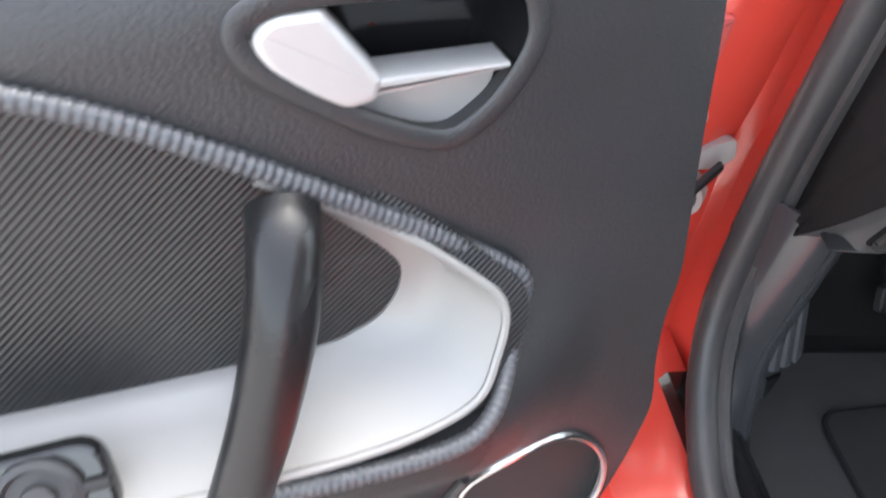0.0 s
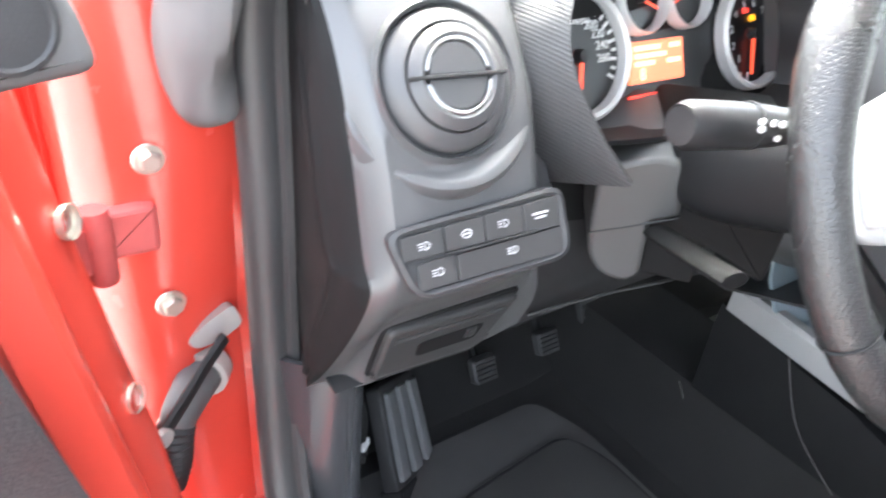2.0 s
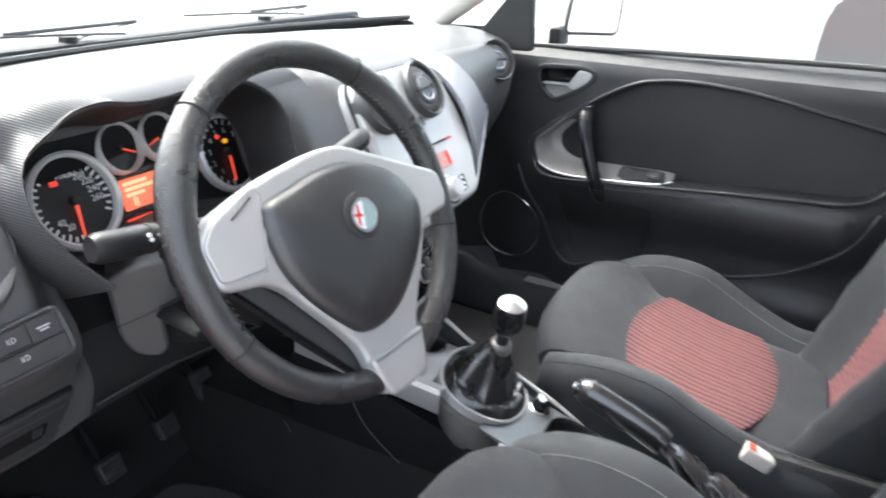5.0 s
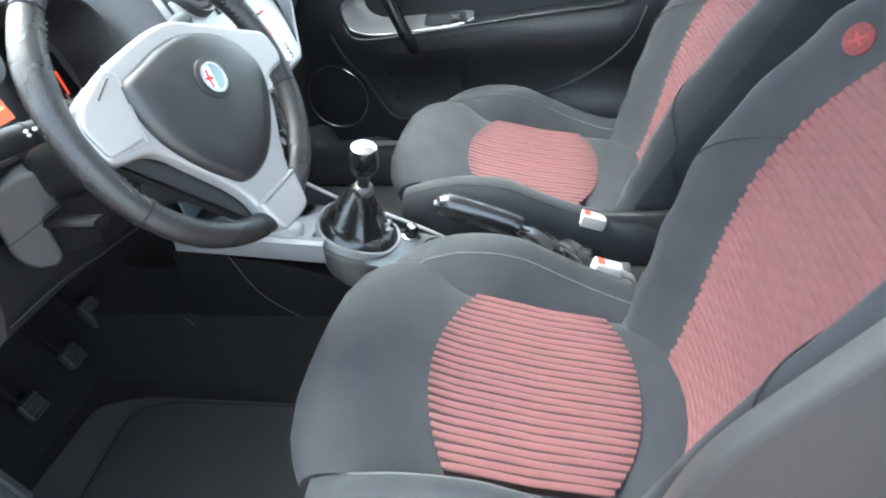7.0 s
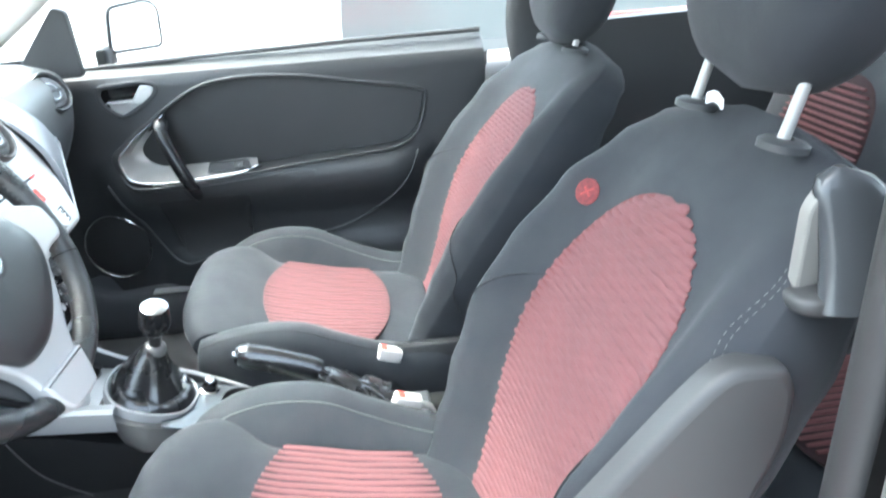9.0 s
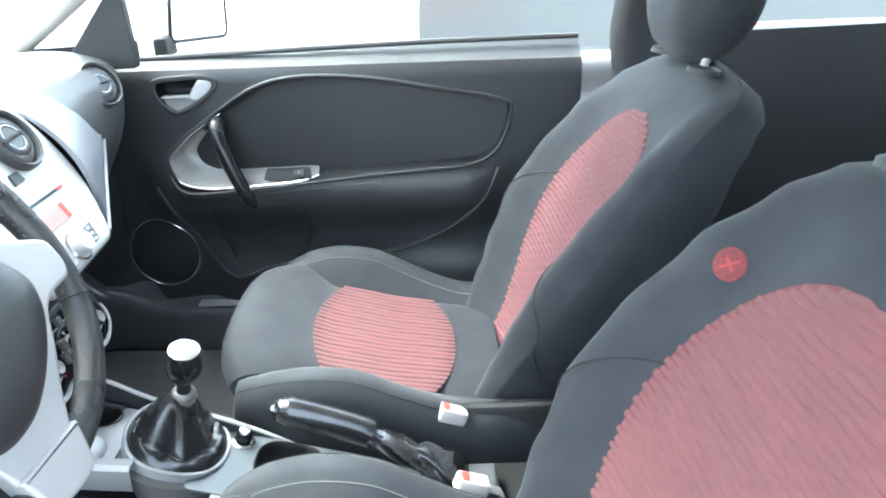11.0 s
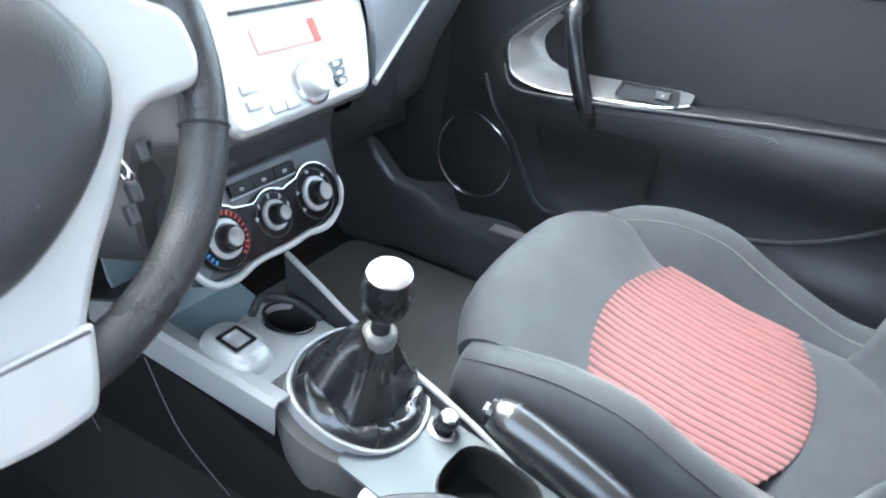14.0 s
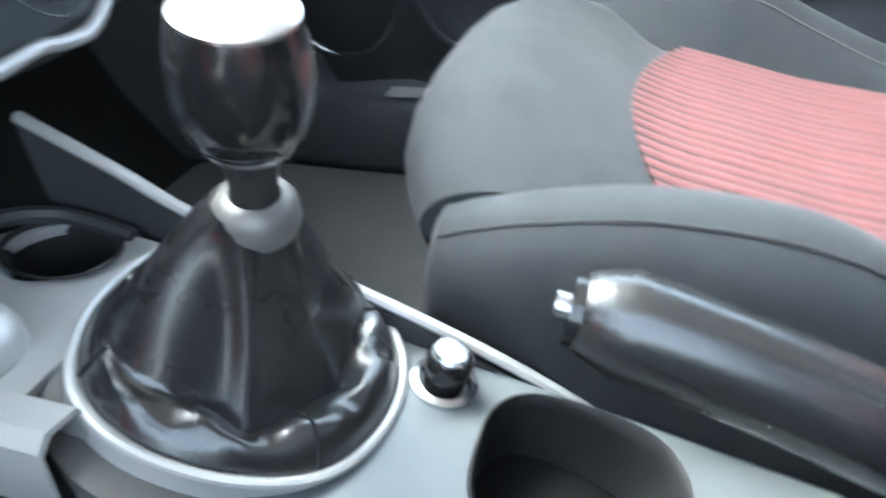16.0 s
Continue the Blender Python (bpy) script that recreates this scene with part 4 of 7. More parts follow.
part("hood", slab(rows[3:], (0, 0.002, -0.003)), CARBONDASH, binn, "carbon-look binnacle hood")
seam = curve_pts([(-0.4805, 0.2325, 0.8005), (-0.478, 0.256, 0.808), (-0.494, 0.282, 0.832), (-0.510, 0.298, 0.866), (-0.519, 0.315, 0.896), (-0.535, 0.326, 0.925), (-0.538, 0.368, 0.950), (-0.528, 0.436, 0.958)], 4)
rim_l = [rows[4][0].lerp(rows[4][1], 0.2)] + rows[4][1:28]
flank = []
for i in range(len(seam)):
    p, q = rim_l[min(len(rim_l) - 1, i * (len(rim_l) - 1) // (len(seam) - 1))], seam[i]
    swell = min(0.022, 0.22 * (p - q).length)
    flank.append([p.lerp(q, f) + Vector((-0.35, -0.25, 0.9)).normalized() * swell * 4 * f * (1 - f) * (1 - 0.45 * f) for f in [j / 8 for j in range(9)]])
part("hood_flank", slab(flank, (0.002, 0.003, -0.003)), CARBONDASH, binn, "carbon-look side of the hood")
part("hood_seam", tube([p + Vector((-0.001, -0.001, 0.001)) for p in seam], 0.0013, 6), DARK, binn)
low = [am @ Vector(p) for p in ((-0.186, -0.118, -0.030), (-0.10, -0.128, -0.035), (0.0, -0.132, -0.035), (0.08, -0.128, -0.035), (0.125, -0.118, -0.03))]
back = [am @ Vector(p) for p in ((-0.18, -0.11, -0.075), (-0.10, -0.12, -0.075), (0.0, -0.12, -0.075), (0.08, -0.12, -0.075), (0.12, -0.11, -0.075))]
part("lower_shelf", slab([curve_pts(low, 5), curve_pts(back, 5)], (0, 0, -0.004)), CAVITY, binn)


def gauge(x, y, r, start, span, ticks, needle, parent, numbers=()):
    g = part("gauge", lathe([(0, -0.003), (r * 0.96, -0.003), (r * 0.96, 0.0)], cm @ Matrix.Translation((x, y, 0)), 40), DIAL, parent)
    m = cm @ Matrix.Translation((x, y, 0))
    part("bezel", lathe([(r * 0.95, -0.004), (r * 0.97, 0.006), (r * 1.03, 0.009), (r * 1.10, 0.006), (r * 1.12, -0.004)], m, 44), BEZEL, g, "satin silver bezel")
    bmk = bmesh.new()
    for i in range(ticks):
        a = radians(start - span * i / (ticks - 1))
        c, s = math.cos(a), math.sin(a)
        r0, r1, w = r * (0.80 if i % 2 else 0.76), r * 0.92, r * 0.028
        plate([(c * r0 - s * w, s * r0 + c * w), (c * r0 + s * w, s * r0 - c * w), (c * r1 + s * w, s * r1 - c * w), (c * r1 - s * w, s * r1 + c * w)], 0.0004, m, bm=bmk, z0=-0.0028)
    part("tick_scale", bmk, WHITE, g)
    a = radians(needle)
    c, s = math.cos(a), math.sin(a)
    w = r * 0.045
    part("needle", plate([(-c * r * 0.1 - s * w, -s * r * 0.1 + c * w), (-c * r * 0.1 + s * w, -s * r * 0.1 - c * w), (c * r * 0.8 + s * w * 0.5, s * r * 0.8 - c * w * 0.5), (c * r * 0.8 - s * w * 0.5, s * r * 0.8 + c * w * 0.5)], 0.0015, m, z0=0.001), NEEDLE, g, "lit red needle")
    part("needle_cap", lathe([(0, 0.006), (r * 0.10, 0.005), (r * 0.13, -0.002)], m, 18), DARK, g)
    for text, ang in numbers:
        b = radians(ang)
        lettering(text, r * 0.21, m @ Matrix.Translation((math.cos(b) * r * 0.60, math.sin(b) * r * 0.60, -0.0024)), WHITE, "number", g, 0.0002)
    return g


speeds = [(str(20 * i), 262 - 290 * (20 * i) / 280) for i in (1, 2, 8, 9, 10, 11, 12, 13)]
gauge(-0.105, 0.0, 0.049, 262, 290, 29, 262, binn, speeds)
gauge(-0.029, 0.041, 0.0275, 235, 230, 9, 335, binn)
gauge(0.031, 0.042, 0.0275, 235, 230, 9, 200, binn)
gauge(0.130, 0.0, 0.049, 262, 250, 17, 262, binn, [(str(i), 262 - 31 * i) for i in (1, 2, 3, 4, 5, 6, 7, 8)])
lcd = part("display", box(-0.051, 0.020, -0.030, 0.006, 0.0, 0.004, 0.002, m=cm), LCD, binn, "glowing amber display")
bmk = bmesh.new()
for x0, x1, y0, y1 in ((-0.046, -0.012, -0.002, 0.002), (-0.046, -0.004, -0.0085, -0.0045), (-0.046, -0.020, -0.015, -0.011), (0.0, 0.014, -0.002, 0.002), (-0.004, 0.014, -0.015, -0.011)):
    plate([(x0, y0), (x1, y0), (x1, y1), (x0, y1)], 0.0004, cm, bm=bmk, z0=0.0042)
part("display_line", bmk, LCDTEXT, lcd)
lettering("8", 0.015, cm @ Matrix.Translation((-0.036, -0.0225, 0.0043)), LCDTEXT, "digit", lcd)
part("warning_lamp", box(-0.124, -0.115, 0.020, 0.0255, -0.002, 0.0, 0.0015, m=cm), WARNRED, binn, "lit red warning lamp")
part("warning_lamp", box(0.118, 0.125, 0.020, 0.025, -0.002, 0.0, 0.0015, m=cm), WARNRED, binn, "lit red warning lamp")
part("warning_lamp", box(0.128, 0.136, 0.012, 0.018, -0.002, 0.0, 0.0015, m=cm), WARNAMBER, binn, "lit amber warning lamp")
part("red_light_strip", tube([cm @ Vector((x, -0.040 - 0.004 * (x > 0), 0.006)) for x in (-0.058, -0.02, 0.03)], 0.0014, 6), WARNRED, binn, "lit red strip")

# ---- centre stack ----
stk = thing("centre_stack", (0.02, 0.13, 0.75), "satin silver centre panel with radio controls", "centre console panel")
sm = frame_of((0.012, 0.12, 0.80), (1, 0, 0), (0, 0.5, 0.86))
outline = round_poly([(-0.090, -0.060), (0.096, -0.054), (0.135, 0.02), (0.140, 0.085), (0.115, 0.165), (-0.105, 0.165), (-0.118, 0.06)], [0.014, 0.016, 0.05, 0.05, 0.03, 0.03, 0.04], 6)
face = part("fascia", plate(outline, 0.035, sm, 0.006, 3, z0=-0.028), SILVER, stk)
part("edge_strip", tube([sm @ Vector((p[0] * 1.012, p[1] * 1.012, -0.006)) for p in outline], 0.0028, 6, closed=True), PLASTIC, stk)
part("disc_slot", box(-0.048, 0.078, 0.039, 0.0428, 0.006, 0.0085, 0.001, m=sm), DARK, face)
part("slot_lamp", box(0.062, 0.078, 0.0395, 0.0425, 0.008, 0.0096, 0.0006, m=sm), WARNRED, face)
# painted as washed out by glare, with only its right end left red
part("display_window", box(-0.035, 0.05, 0.002, 0.026, 0.005, 0.0085, 0.002, m=sm), RADIOLCD, face, "lit red radio display, paled for glare")
part("display_glow", box(0.040, 0.050, 0.003, 0.025, 0.007, 0.0092, 0.001, m=sm), WARNRED, face)
km = sm @ Matrix.Translation((0.013, -0.030, 0.006))
knob_r = part("volume_knob", lathe([(0.020, 0.0), (0.020, 0.003), (0.016, 0.004), (0.0155, 0.016), (0.0135, 0.018), (0, 0.018)], km, 32), SILVER, face)
part("knob_ring", lathe([(0.0225, 0.0), (0.0225, 0.003), (0.0198, 0.0045), (0.0195, 0.0)], km, 32), CHROME, knob_r)
for x, y in ((-0.062, -0.036), (-0.062, -0.022), (-0.038, -0.044), (-0.02, -0.044)):
    part("radio_button", box(x - 0.009, x + 0.009, y - 0.0045, y + 0.0045, 0.004, 0.0095, 0.0015, m=sm), SILVER, face)
part("button_surround", frame_plate(round_poly([(-0.076, -0.048), (0.0, -0.05), (0.0, -0.012), (-0.076, -0.012)], 0.008, 4), round_poly([(-0.0745, -0.0465), (-0.0015, -0.0485), (-0.0015, -0.0135), (-0.0745, -0.0135)], 0.007, 4), 0.0008, sm, z0=0.0066), GREYPRINT, face)
for i in range(3):
    key = part("preset_key", plate(round_poly([(0.040 + 0.002 * i, -0.019 - 0.0085 * i), (0.066 - 0.002 * i, -0.017 - 0.0085 * i), (0.064 - 0.002 * i, -0.0245 - 0.0085 * i), (0.042 + 0.002 * i, -0.0265 - 0.0085 * i)], 0.0012, 3), 0.004, sm, 0.0008, z0=0.0062), GLOSS, face, "black key with a white symbol")
    part("key_symbol", box(0.049, 0.056, -0.0235 - 0.0085 * i, -0.0205 - 0.0085 * i, 0.0100, 0.0106, 0.0002, m=sm), WHITE, key)
for x in (-0.028, 0.012):
    part("hazard_button", plate(round_poly([(x - 0.012, 0.070), (x + 0.012, 0.071), (x + 0.010, 0.086), (x - 0.010, 0.086)], 0.003), 0.004, sm, 0.001, z0=0.006), PLASTIC, face)
air_vent(sm @ Vector((-0.066, 0.122, 0.012)), sm.to_3x3() @ Vector((0, 0.05, 1)), 0.038, face, 0.05)
air_vent(sm @ Vector((0.056, 0.122, 0.012)), sm.to_3x3() @ Vector((0, 0.05, 1)), 0.038, face, 0.05)
air_vent((0.518, 0.244, 0.893), (-0.32, -0.82, 0.47), 0.038, dash, 0.0)
# passenger side skin in carbon look, with the bright line under it
def lip(x):
    """The bright lower edge of the passenger skin: y and z along the car's width."""
    return 0.112 + 0.395 * (x - 0.145), 0.752 + 0.150 * (x - 0.145)


skin = []
for x in [0.146 + 0.445 * i / 16 for i in range(17)]:
    y, z = lip(x)
    skin.append(curve_pts([(x, y + 0.150, 0.950), (x, y + 0.075, 0.925), (x, y + 0.025, 0.875), (x, y + 0.002, 0.82), (x, y - 0.002, z + 0.02), (x, y, z)], 3))
# paler than the rest of the dash, with glare painted into the grey
part("passenger_skin", slab(skin, (0, 0.01, 0)), PASSKIN, dash, "satin grey passenger dash skin, lightened for windscreen glare")
part("skin_edge", tube([r[-1] + Vector((0, -0.001, -0.002)) for r in skin], 0.0036, 8), SILVER, dash, "silver edge strip")
rows = []
for x in [0.15, 0.22, 0.3, 0.38, 0.46, 0.54, 0.60]:
    y, z = lip(x)
    rows.append([Vector((x, a, b)) for a, b in ((y + 0.004, z - 0.004), (y + 0.022, z - 0.04), (max(y + 0.06, 0.235), 0.665), (max(y + 0.07, 0.285), 0.60), (0.36, 0.54))])
part("glove_box", slab(rows, (0, 0.012, 0)), PLASTIC, dash)
part("glove_box_seam", tube([Vector((r[1].x, r[1].y - 0.001, r[1].z)) for r in rows[1:6]], 0.0014, 6), DASHGREY, dash)
part("glove_box_seam", tube([Vector((x, y, z)) for x, y, z in ((0.405, 0.312, 0.585), (0.408, 0.27, 0.607))], 0.002, 6), DASHGREY, dash)

# ---- heater panel ----
hm = frame_of((0.003, 0.128, 0.640), (1, 0.0, 0), (0, 0.43, 0.9))
heat = thing("heater_panel", (0.0, 0.14, 0.61), "gloss black heater panel with three rotary knobs", "heater controls")
ho = round_poly([(-0.110, 0.055), (-0.120, 0.0), (-0.108, -0.032), (-0.055, -0.036), (-0.035, -0.033), (0.030, -0.034), (0.085, -0.028), (0.108, 0.002), (0.112, 0.055)], [0.01, 0.03, 0.025, 0.02, 0.02, 0.02, 0.025, 0.03, 0.01], 5)
part("panel", plate(ho, 0.02, hm, 0.004, z0=-0.022), HEATGREY, heat, "dark satin grey heater housing")


def arc(cx, cy, r, a0, a1, count):
    return [(cx + r * math.cos(radians(a0 + (a1 - a0) * i / count)), cy + r * math.sin(radians(a0 + (a1 - a0) * i / count))) for i in range(count + 1)]


# three merged lobes of gloss black with a thin bright line over their top
crest = arc(-0.069, 0.002, 0.0310, 195, 48, 16) + [(-0.030, 0.0212), (-0.024, 0.0205)] + arc(-0.002, 0.001, 0.0270, 128, 62, 9) + [(0.0195, 0.0215), (0.026, 0.0235)] + arc(0.064, 0.003, 0.0325, 134, -40, 18)
foot = [(0.072, -0.0265), (0.040, -0.0275), (0.0, -0.0285), (-0.040, -0.028)] + arc(-0.069, 0.002, 0.0310, 290, 210, 8)
part("face", plate(crest + foot, 0.004, hm, z0=-0.0015), HEATBLACK, heat)
part("crest_line", tube([hm @ Vector((*p, 0.0024)) for p in crest[6:44]], [0.0014 - 0.0005 * abs(math.sin(0.35 * i)) for i in range(len(crest[6:44]))], 6), CHROME, heat, "thin bright line")
trim_pts = curve_pts([(-0.112, 0.008, 0), (-0.113, -0.012, 0), (-0.098, -0.033, 0), (-0.072, -0.0375, 0), (-0.050, -0.0330, 0), (-0.030, -0.0318, 0), (0.003, -0.0335, 0), (0.032, -0.0315, 0), (0.044, -0.0335, 0), (0.066, -0.0335, 0), (0.090, -0.021, 0), (0.102, -0.004, 0), (0.104, 0.010, 0)], 4)
part("lower_trim", tube([hm @ Vector((p.x, p.y, 0.0005)) for p in trim_pts], [0.0036 * min(1.0, 0.3 + 0.14 * min(i, len(trim_pts) - 1 - i)) for i in range(len(trim_pts))], 8), SILVER, heat, "bright lower trim")
part("stack_housing", slab([[Vector((x, y, z)) for x in (-0.125, -0.06, 0.0, 0.07, 0.135)] for y, z in ((0.15, 0.745), (0.165, 0.69), (0.155, 0.62), (0.17, 0.585), (0.30, 0.54))], (0, 0.01, 0)), PLASTIC, heat)
for i, (x, y, r) in enumerate(((-0.069, 0.0015, 0.0190), (-0.003, 0.0015, 0.0155), (0.060, 0.003, 0.0185))):
    m = hm @ Matrix.Translation((x, y, 0.0024))
    k = part("rotary_knob", lathe([(r, 0.0), (r * 0.99, 0.003), (r * 0.86, 0.0042), (r * 0.76, 0.004), (r * 0.74, 0.001)], m, 36), SILVER, heat, "satin silver knob ring")
    part("knob_grip", lathe([(r * 0.75, 0.001), (r * 0.72, 0.006), (r * 0.62, 0.014), (r * 0.57, 0.0165), (r * 0.50, 0.017), (r * 0.47, 0.0160)], m, 36), GLOSS, k)
    part("knob_cap", lathe([(r * 0.48, 0.0158), (r * 0.46, 0.0172), (r * 0.40, 0.0176), (r * 0.34, 0.0168), (0, 0.0160)], m, 28), CUPSILVER, k, "satin silver knob cap")
    part("dial_well", frame_plate(ellipse(0, 0, r * 1.48, r * 1.48, 40), ellipse(0, 0, r * 1.44, r * 1.44, 40), 0.0006, m), HEATGREY, k)
# temperature scale: blue marks, then red
for j in range(23):
    m = hm @ Matrix.Translation((-0.069, 0.0015, 0.0024)) @ Matrix.Rotation(radians(222 - 272 * j / 22), 4, "Z")
    part("temperature_mark", box(0.0228, 0.0268, -0.0012, 0.0012, 0.0, 0.0008, 0.0004, m=m), BLUEPRINT if j < 12 else REDPRINT, heat)
for text, x, y in (("0", -0.0262, 0.0045), ("1", -0.0185, 0.0152), ("2", -0.0030, 0.0208), ("3", 0.0112, 0.0165), ("4", 0.0182, 0.0055)):
    lettering(text, 0.0062, hm @ Matrix.Translation((x, y, 0.0030)), WHITE, "numeral", heat)
for turn in (205, 160, 92, 38, -22):
    m = hm @ Matrix.Translation((0.060 + 0.0245 * math.cos(radians(turn)), 0.003 + 0.0245 * math.sin(radians(turn)), 0.0026))
    bmk = plate(ellipse(-0.0010, 0.0012, 0.0008, 0.0008, 10), 0.0005, m)
    plate([(-0.0016, -0.0022), (-0.0008, -0.0022), (-0.0004, 0.0004), (-0.0014, 0.0004)], 0.0005, m, bm=bmk)
    plate([(0.0003, -0.0014), (0.0022, -0.0006), (0.0020, 0.0000), (0.0002, -0.0006)], 0.0005, m, bm=bmk)
    part("airflow_symbol", bmk, WHITE, heat)
# row of three buttons above
for i in range(3):
    x0, x1 = -0.0430 + 0.0300 * i, -0.0135 + 0.0300 * i
    b = part("mode_button", plate(round_poly([(x0, 0.0325), (x1, 0.0325), (x1 + 0.001, 0.0455), (x0, 0.0455)], 0.0015, 3), 0.004, hm, 0.0008, z0=-0.002), HEATBLACK, heat)
    part("button_symbol", frame_plate(ellipse(x0 + 0.014, 0.0375, 0.0028, 0.0018, 12), ellipse(x0 + 0.014, 0.0375, 0.0018, 0.0010, 12), 0.0004, hm, z0=0.0021), GREYPRINT, b)
part("mode_line", tube([hm @ Vector((x, 0.0312, -0.0006)) for x in (-0.044, 0.0, 0.047)], 0.0007, 6), SILVER, heat)

# ---- steering wheel and column ----
wn_ = Vector((-0.171, -1, 0.464)).normalized()
wu = (Vector((1, 0, 0)) - wn_ * wn_.x).normalized()
wm = frame_of((-0.344, 0.043, 0.870), wu, wn_.cross(wu))
wheel = thing("steering_wheel", (-0.344, 0.043, 0.870), "black leather steering wheel with three satin silver spokes", "steering wheel")
R = 0.167
rn = Vector((-0.1426, -1, 0.4848)).normalized()
ru = (Vector((1, 0, 0)) - rn * rn.x).normalized()
rm = frame_of((-0.3412, 0.0470, 0.8614), ru, rn.cross(ru))  # the rim's own plane, a little below the hub
rim = [rm @ Vector((R * math.cos(a), R * math.sin(a), 0)) for a in [2 * math.pi * i / 96 for i in range(96)]]
rr = []
for i in range(96):
    a = 360 * i / 96
    grip = math.exp(-((a - 150) / 14) ** 2) + math.exp(-((a - 30) / 14) ** 2)
    rr.append(0.0145 + 0.0026 * grip)
part("rim", tube(rim, rr, 16, closed=True, up=rn), WHEELSKIN, wheel, "worn perforated black leather rim")
for a in (203, 337, 128, 52):
    a = radians(a)
    t = Vector((-math.sin(a), math.cos(a), 0))
    c = Vector((R * math.cos(a), R * math.sin(a), 0))
    ring = [rm @ (c + Vector((math.cos(a), math.sin(a), 0)) * 0.0152 * math.cos(b) + Vector((0, 0, 1)) * 0.0152 * math.sin(b)) for b in [2 * math.pi * j / 20 for j in range(20)]]
    part("seam", tube(ring, 0.0008, 6, closed=True), SEAM, wheel)
# stitching along the inner side of the rim
for a0, a1 in ((130, 200), (340, 410)):
    for i in range(26):
        a = radians(a0 + (a1 - a0) * i / 26)
        c = Vector(((R - 0.0158) * math.cos(a), (R - 0.0158) * math.sin(a), 0.004))
        part("stitch", box(-0.0006, 0.0006, -0.0018, 0.0018, -0.0005, 0.0012, 0.0003, m=rm @ Matrix.Translation(c) @ Matrix.Rotation(a + 0.4, 4, "Z")), STITCH, wheel)
hub_line = [(-0.086, 0.030), (-0.055, 0.038), (-0.008, 0.044), (0.034, 0.039), (0.080, 0.016), (0.102, -0.018), (0.100, -0.042), (0.084, -0.067), (0.055, -0.094), (0.022, -0.114), (-0.006, -0.121), (-0.030, -0.118), (-0.045, -0.106), (-0.071, -0.071), (-0.089, -0.035), (-0.093, -0.002)]
HC = (0.005, -0.032)
hub_line = [(a - HC[0], b - HC[1]) for a, b in hub_line]
hub_s = [p[:2] for p in curve_pts([(a, b, 0) for a, b in hub_line], 4, True)]
sh = wm @ Matrix.Translation((HC[0], HC[1], 0))
part("hub_back", plate([(p[0] * 0.96, p[1] * 0.96) for p in hub_s], 0.03, sh, 0.008, 3, z0=-0.036), DARK, wheel)
bmh = bmesh.new()
loops = []
for f, h in ((1.0, -0.008), (1.0, 0.010), (0.97, 0.016), (0.90, 0.0205), (0.7, 0.0245), (0.4, 0.027), (0.12, 0.028)):
    loops.append([sh @ Vector((p[0] * f, p[1] * f, h)) for p in hub_s])
loft(loops, True, True, bmh)
pad_ob = part("airbag_pad", bmh, PADSKIN, wheel, "grained black airbag pad")
em = wm @ Matrix.Translation((0.007, -0.012, 0.0285)) @ Matrix.Rotation(-0.25, 4, "Z") @ Matrix.Diagonal((0.86, 0.86, 1, 1))
em_o = part("badge", lathe([(0.027, -0.003), (0.0265, 0.001), (0.0215, 0.0020), (0.0205, 0.0006), (0, 0.0006)], em, 36), PLASTIC, pad_ob)
part("badge_ring", lathe([(0.0205, 0.0005), (0.020, 0.0026), (0.0165, 0.0026), (0.016, 0.0008)], em, 36), CHROME, em_o)
part("badge_field", plate([(0.0162 * math.cos(a), 0.0162 * math.sin(a)) for a in [math.pi / 2 + math.pi * i / 16 for i in range(17)]], 0.0012, em, z0=0.0004), WHITE, em_o)
part("badge_field", plate([(0.0162 * math.cos(a), 0.0162 * math.sin(a)) for a in [-math.pi / 2 + math.pi * i / 16 for i in range(17)]], 0.0012, em, z0=0.0004), BADGEGREEN, em_o)
part("badge_bar", box(-0.0145, -0.002, -0.0017, 0.0017, 0.0014, 0.0021, 0.0003, m=em), REDPRINT, em_o)
part("badge_bar", box(-0.0098, -0.0068, -0.0115, 0.0115, 0.0014, 0.0021, 0.0003, m=em), REDPRINT, em_o)

for dx, w in ((0.0, 0.013), (0.002, 0.008)):
    part("pad_marking", box(0.030 + dx, 0.030 + dx + w, -0.079 - 0.005 * (w < 0.01), -0.0765 - 0.005 * (w < 0.01), 0.0205, 0.0232, 0.0004, m=wm @ Matrix.Rotation(0.0, 4, "Z")), DASHGREY, pad_ob)

outer = [(-0.153, -0.020), (-0.157, 0.022), (-0.136, 0.040), (-0.075, 0.055), (-0.007, 0.062), (0.030, 0.060), (0.121, 0.013), (0.158, -0.006), (0.160, -0.033), (0.153, -0.048), (0.110, -0.050), (0.084, -0.090), (0.060, -0.118), (0.040, -0.150), (0.021, -0.182), (-0.028, -0.184), (-0.036, -0.160), (-0.038, -0.132), (-0.054, -0.102), (-0.073, -0.074), (-0.090, -0.047), (-0.106, -0.033), (-0.140, -0.026)]
trim = part("spoke_trim", plate(round_poly(outer, [0.008, 0.008, 0.01, 0.02, 0.02, 0.02, 0.03, 0.01, 0.006, 0.008, 0.02, 0.02, 0.02, 0.03, 0.006, 0.006, 0.02, 0.03, 0.03, 0.03, 0.03, 0.02, 0.02], 4), 0.016, wm, 0.005, 3, z0=-0.008), WHEELSILVER, wheel, "satin silver three-spoke trim round the pad")
cover = [(-0.154, 0.019), (-0.138, 0.034), (-0.090, 0.052), (-0.083, 0.040), (-0.104, -0.020), (-0.139, -0.017), (-0.151, -0.015)]
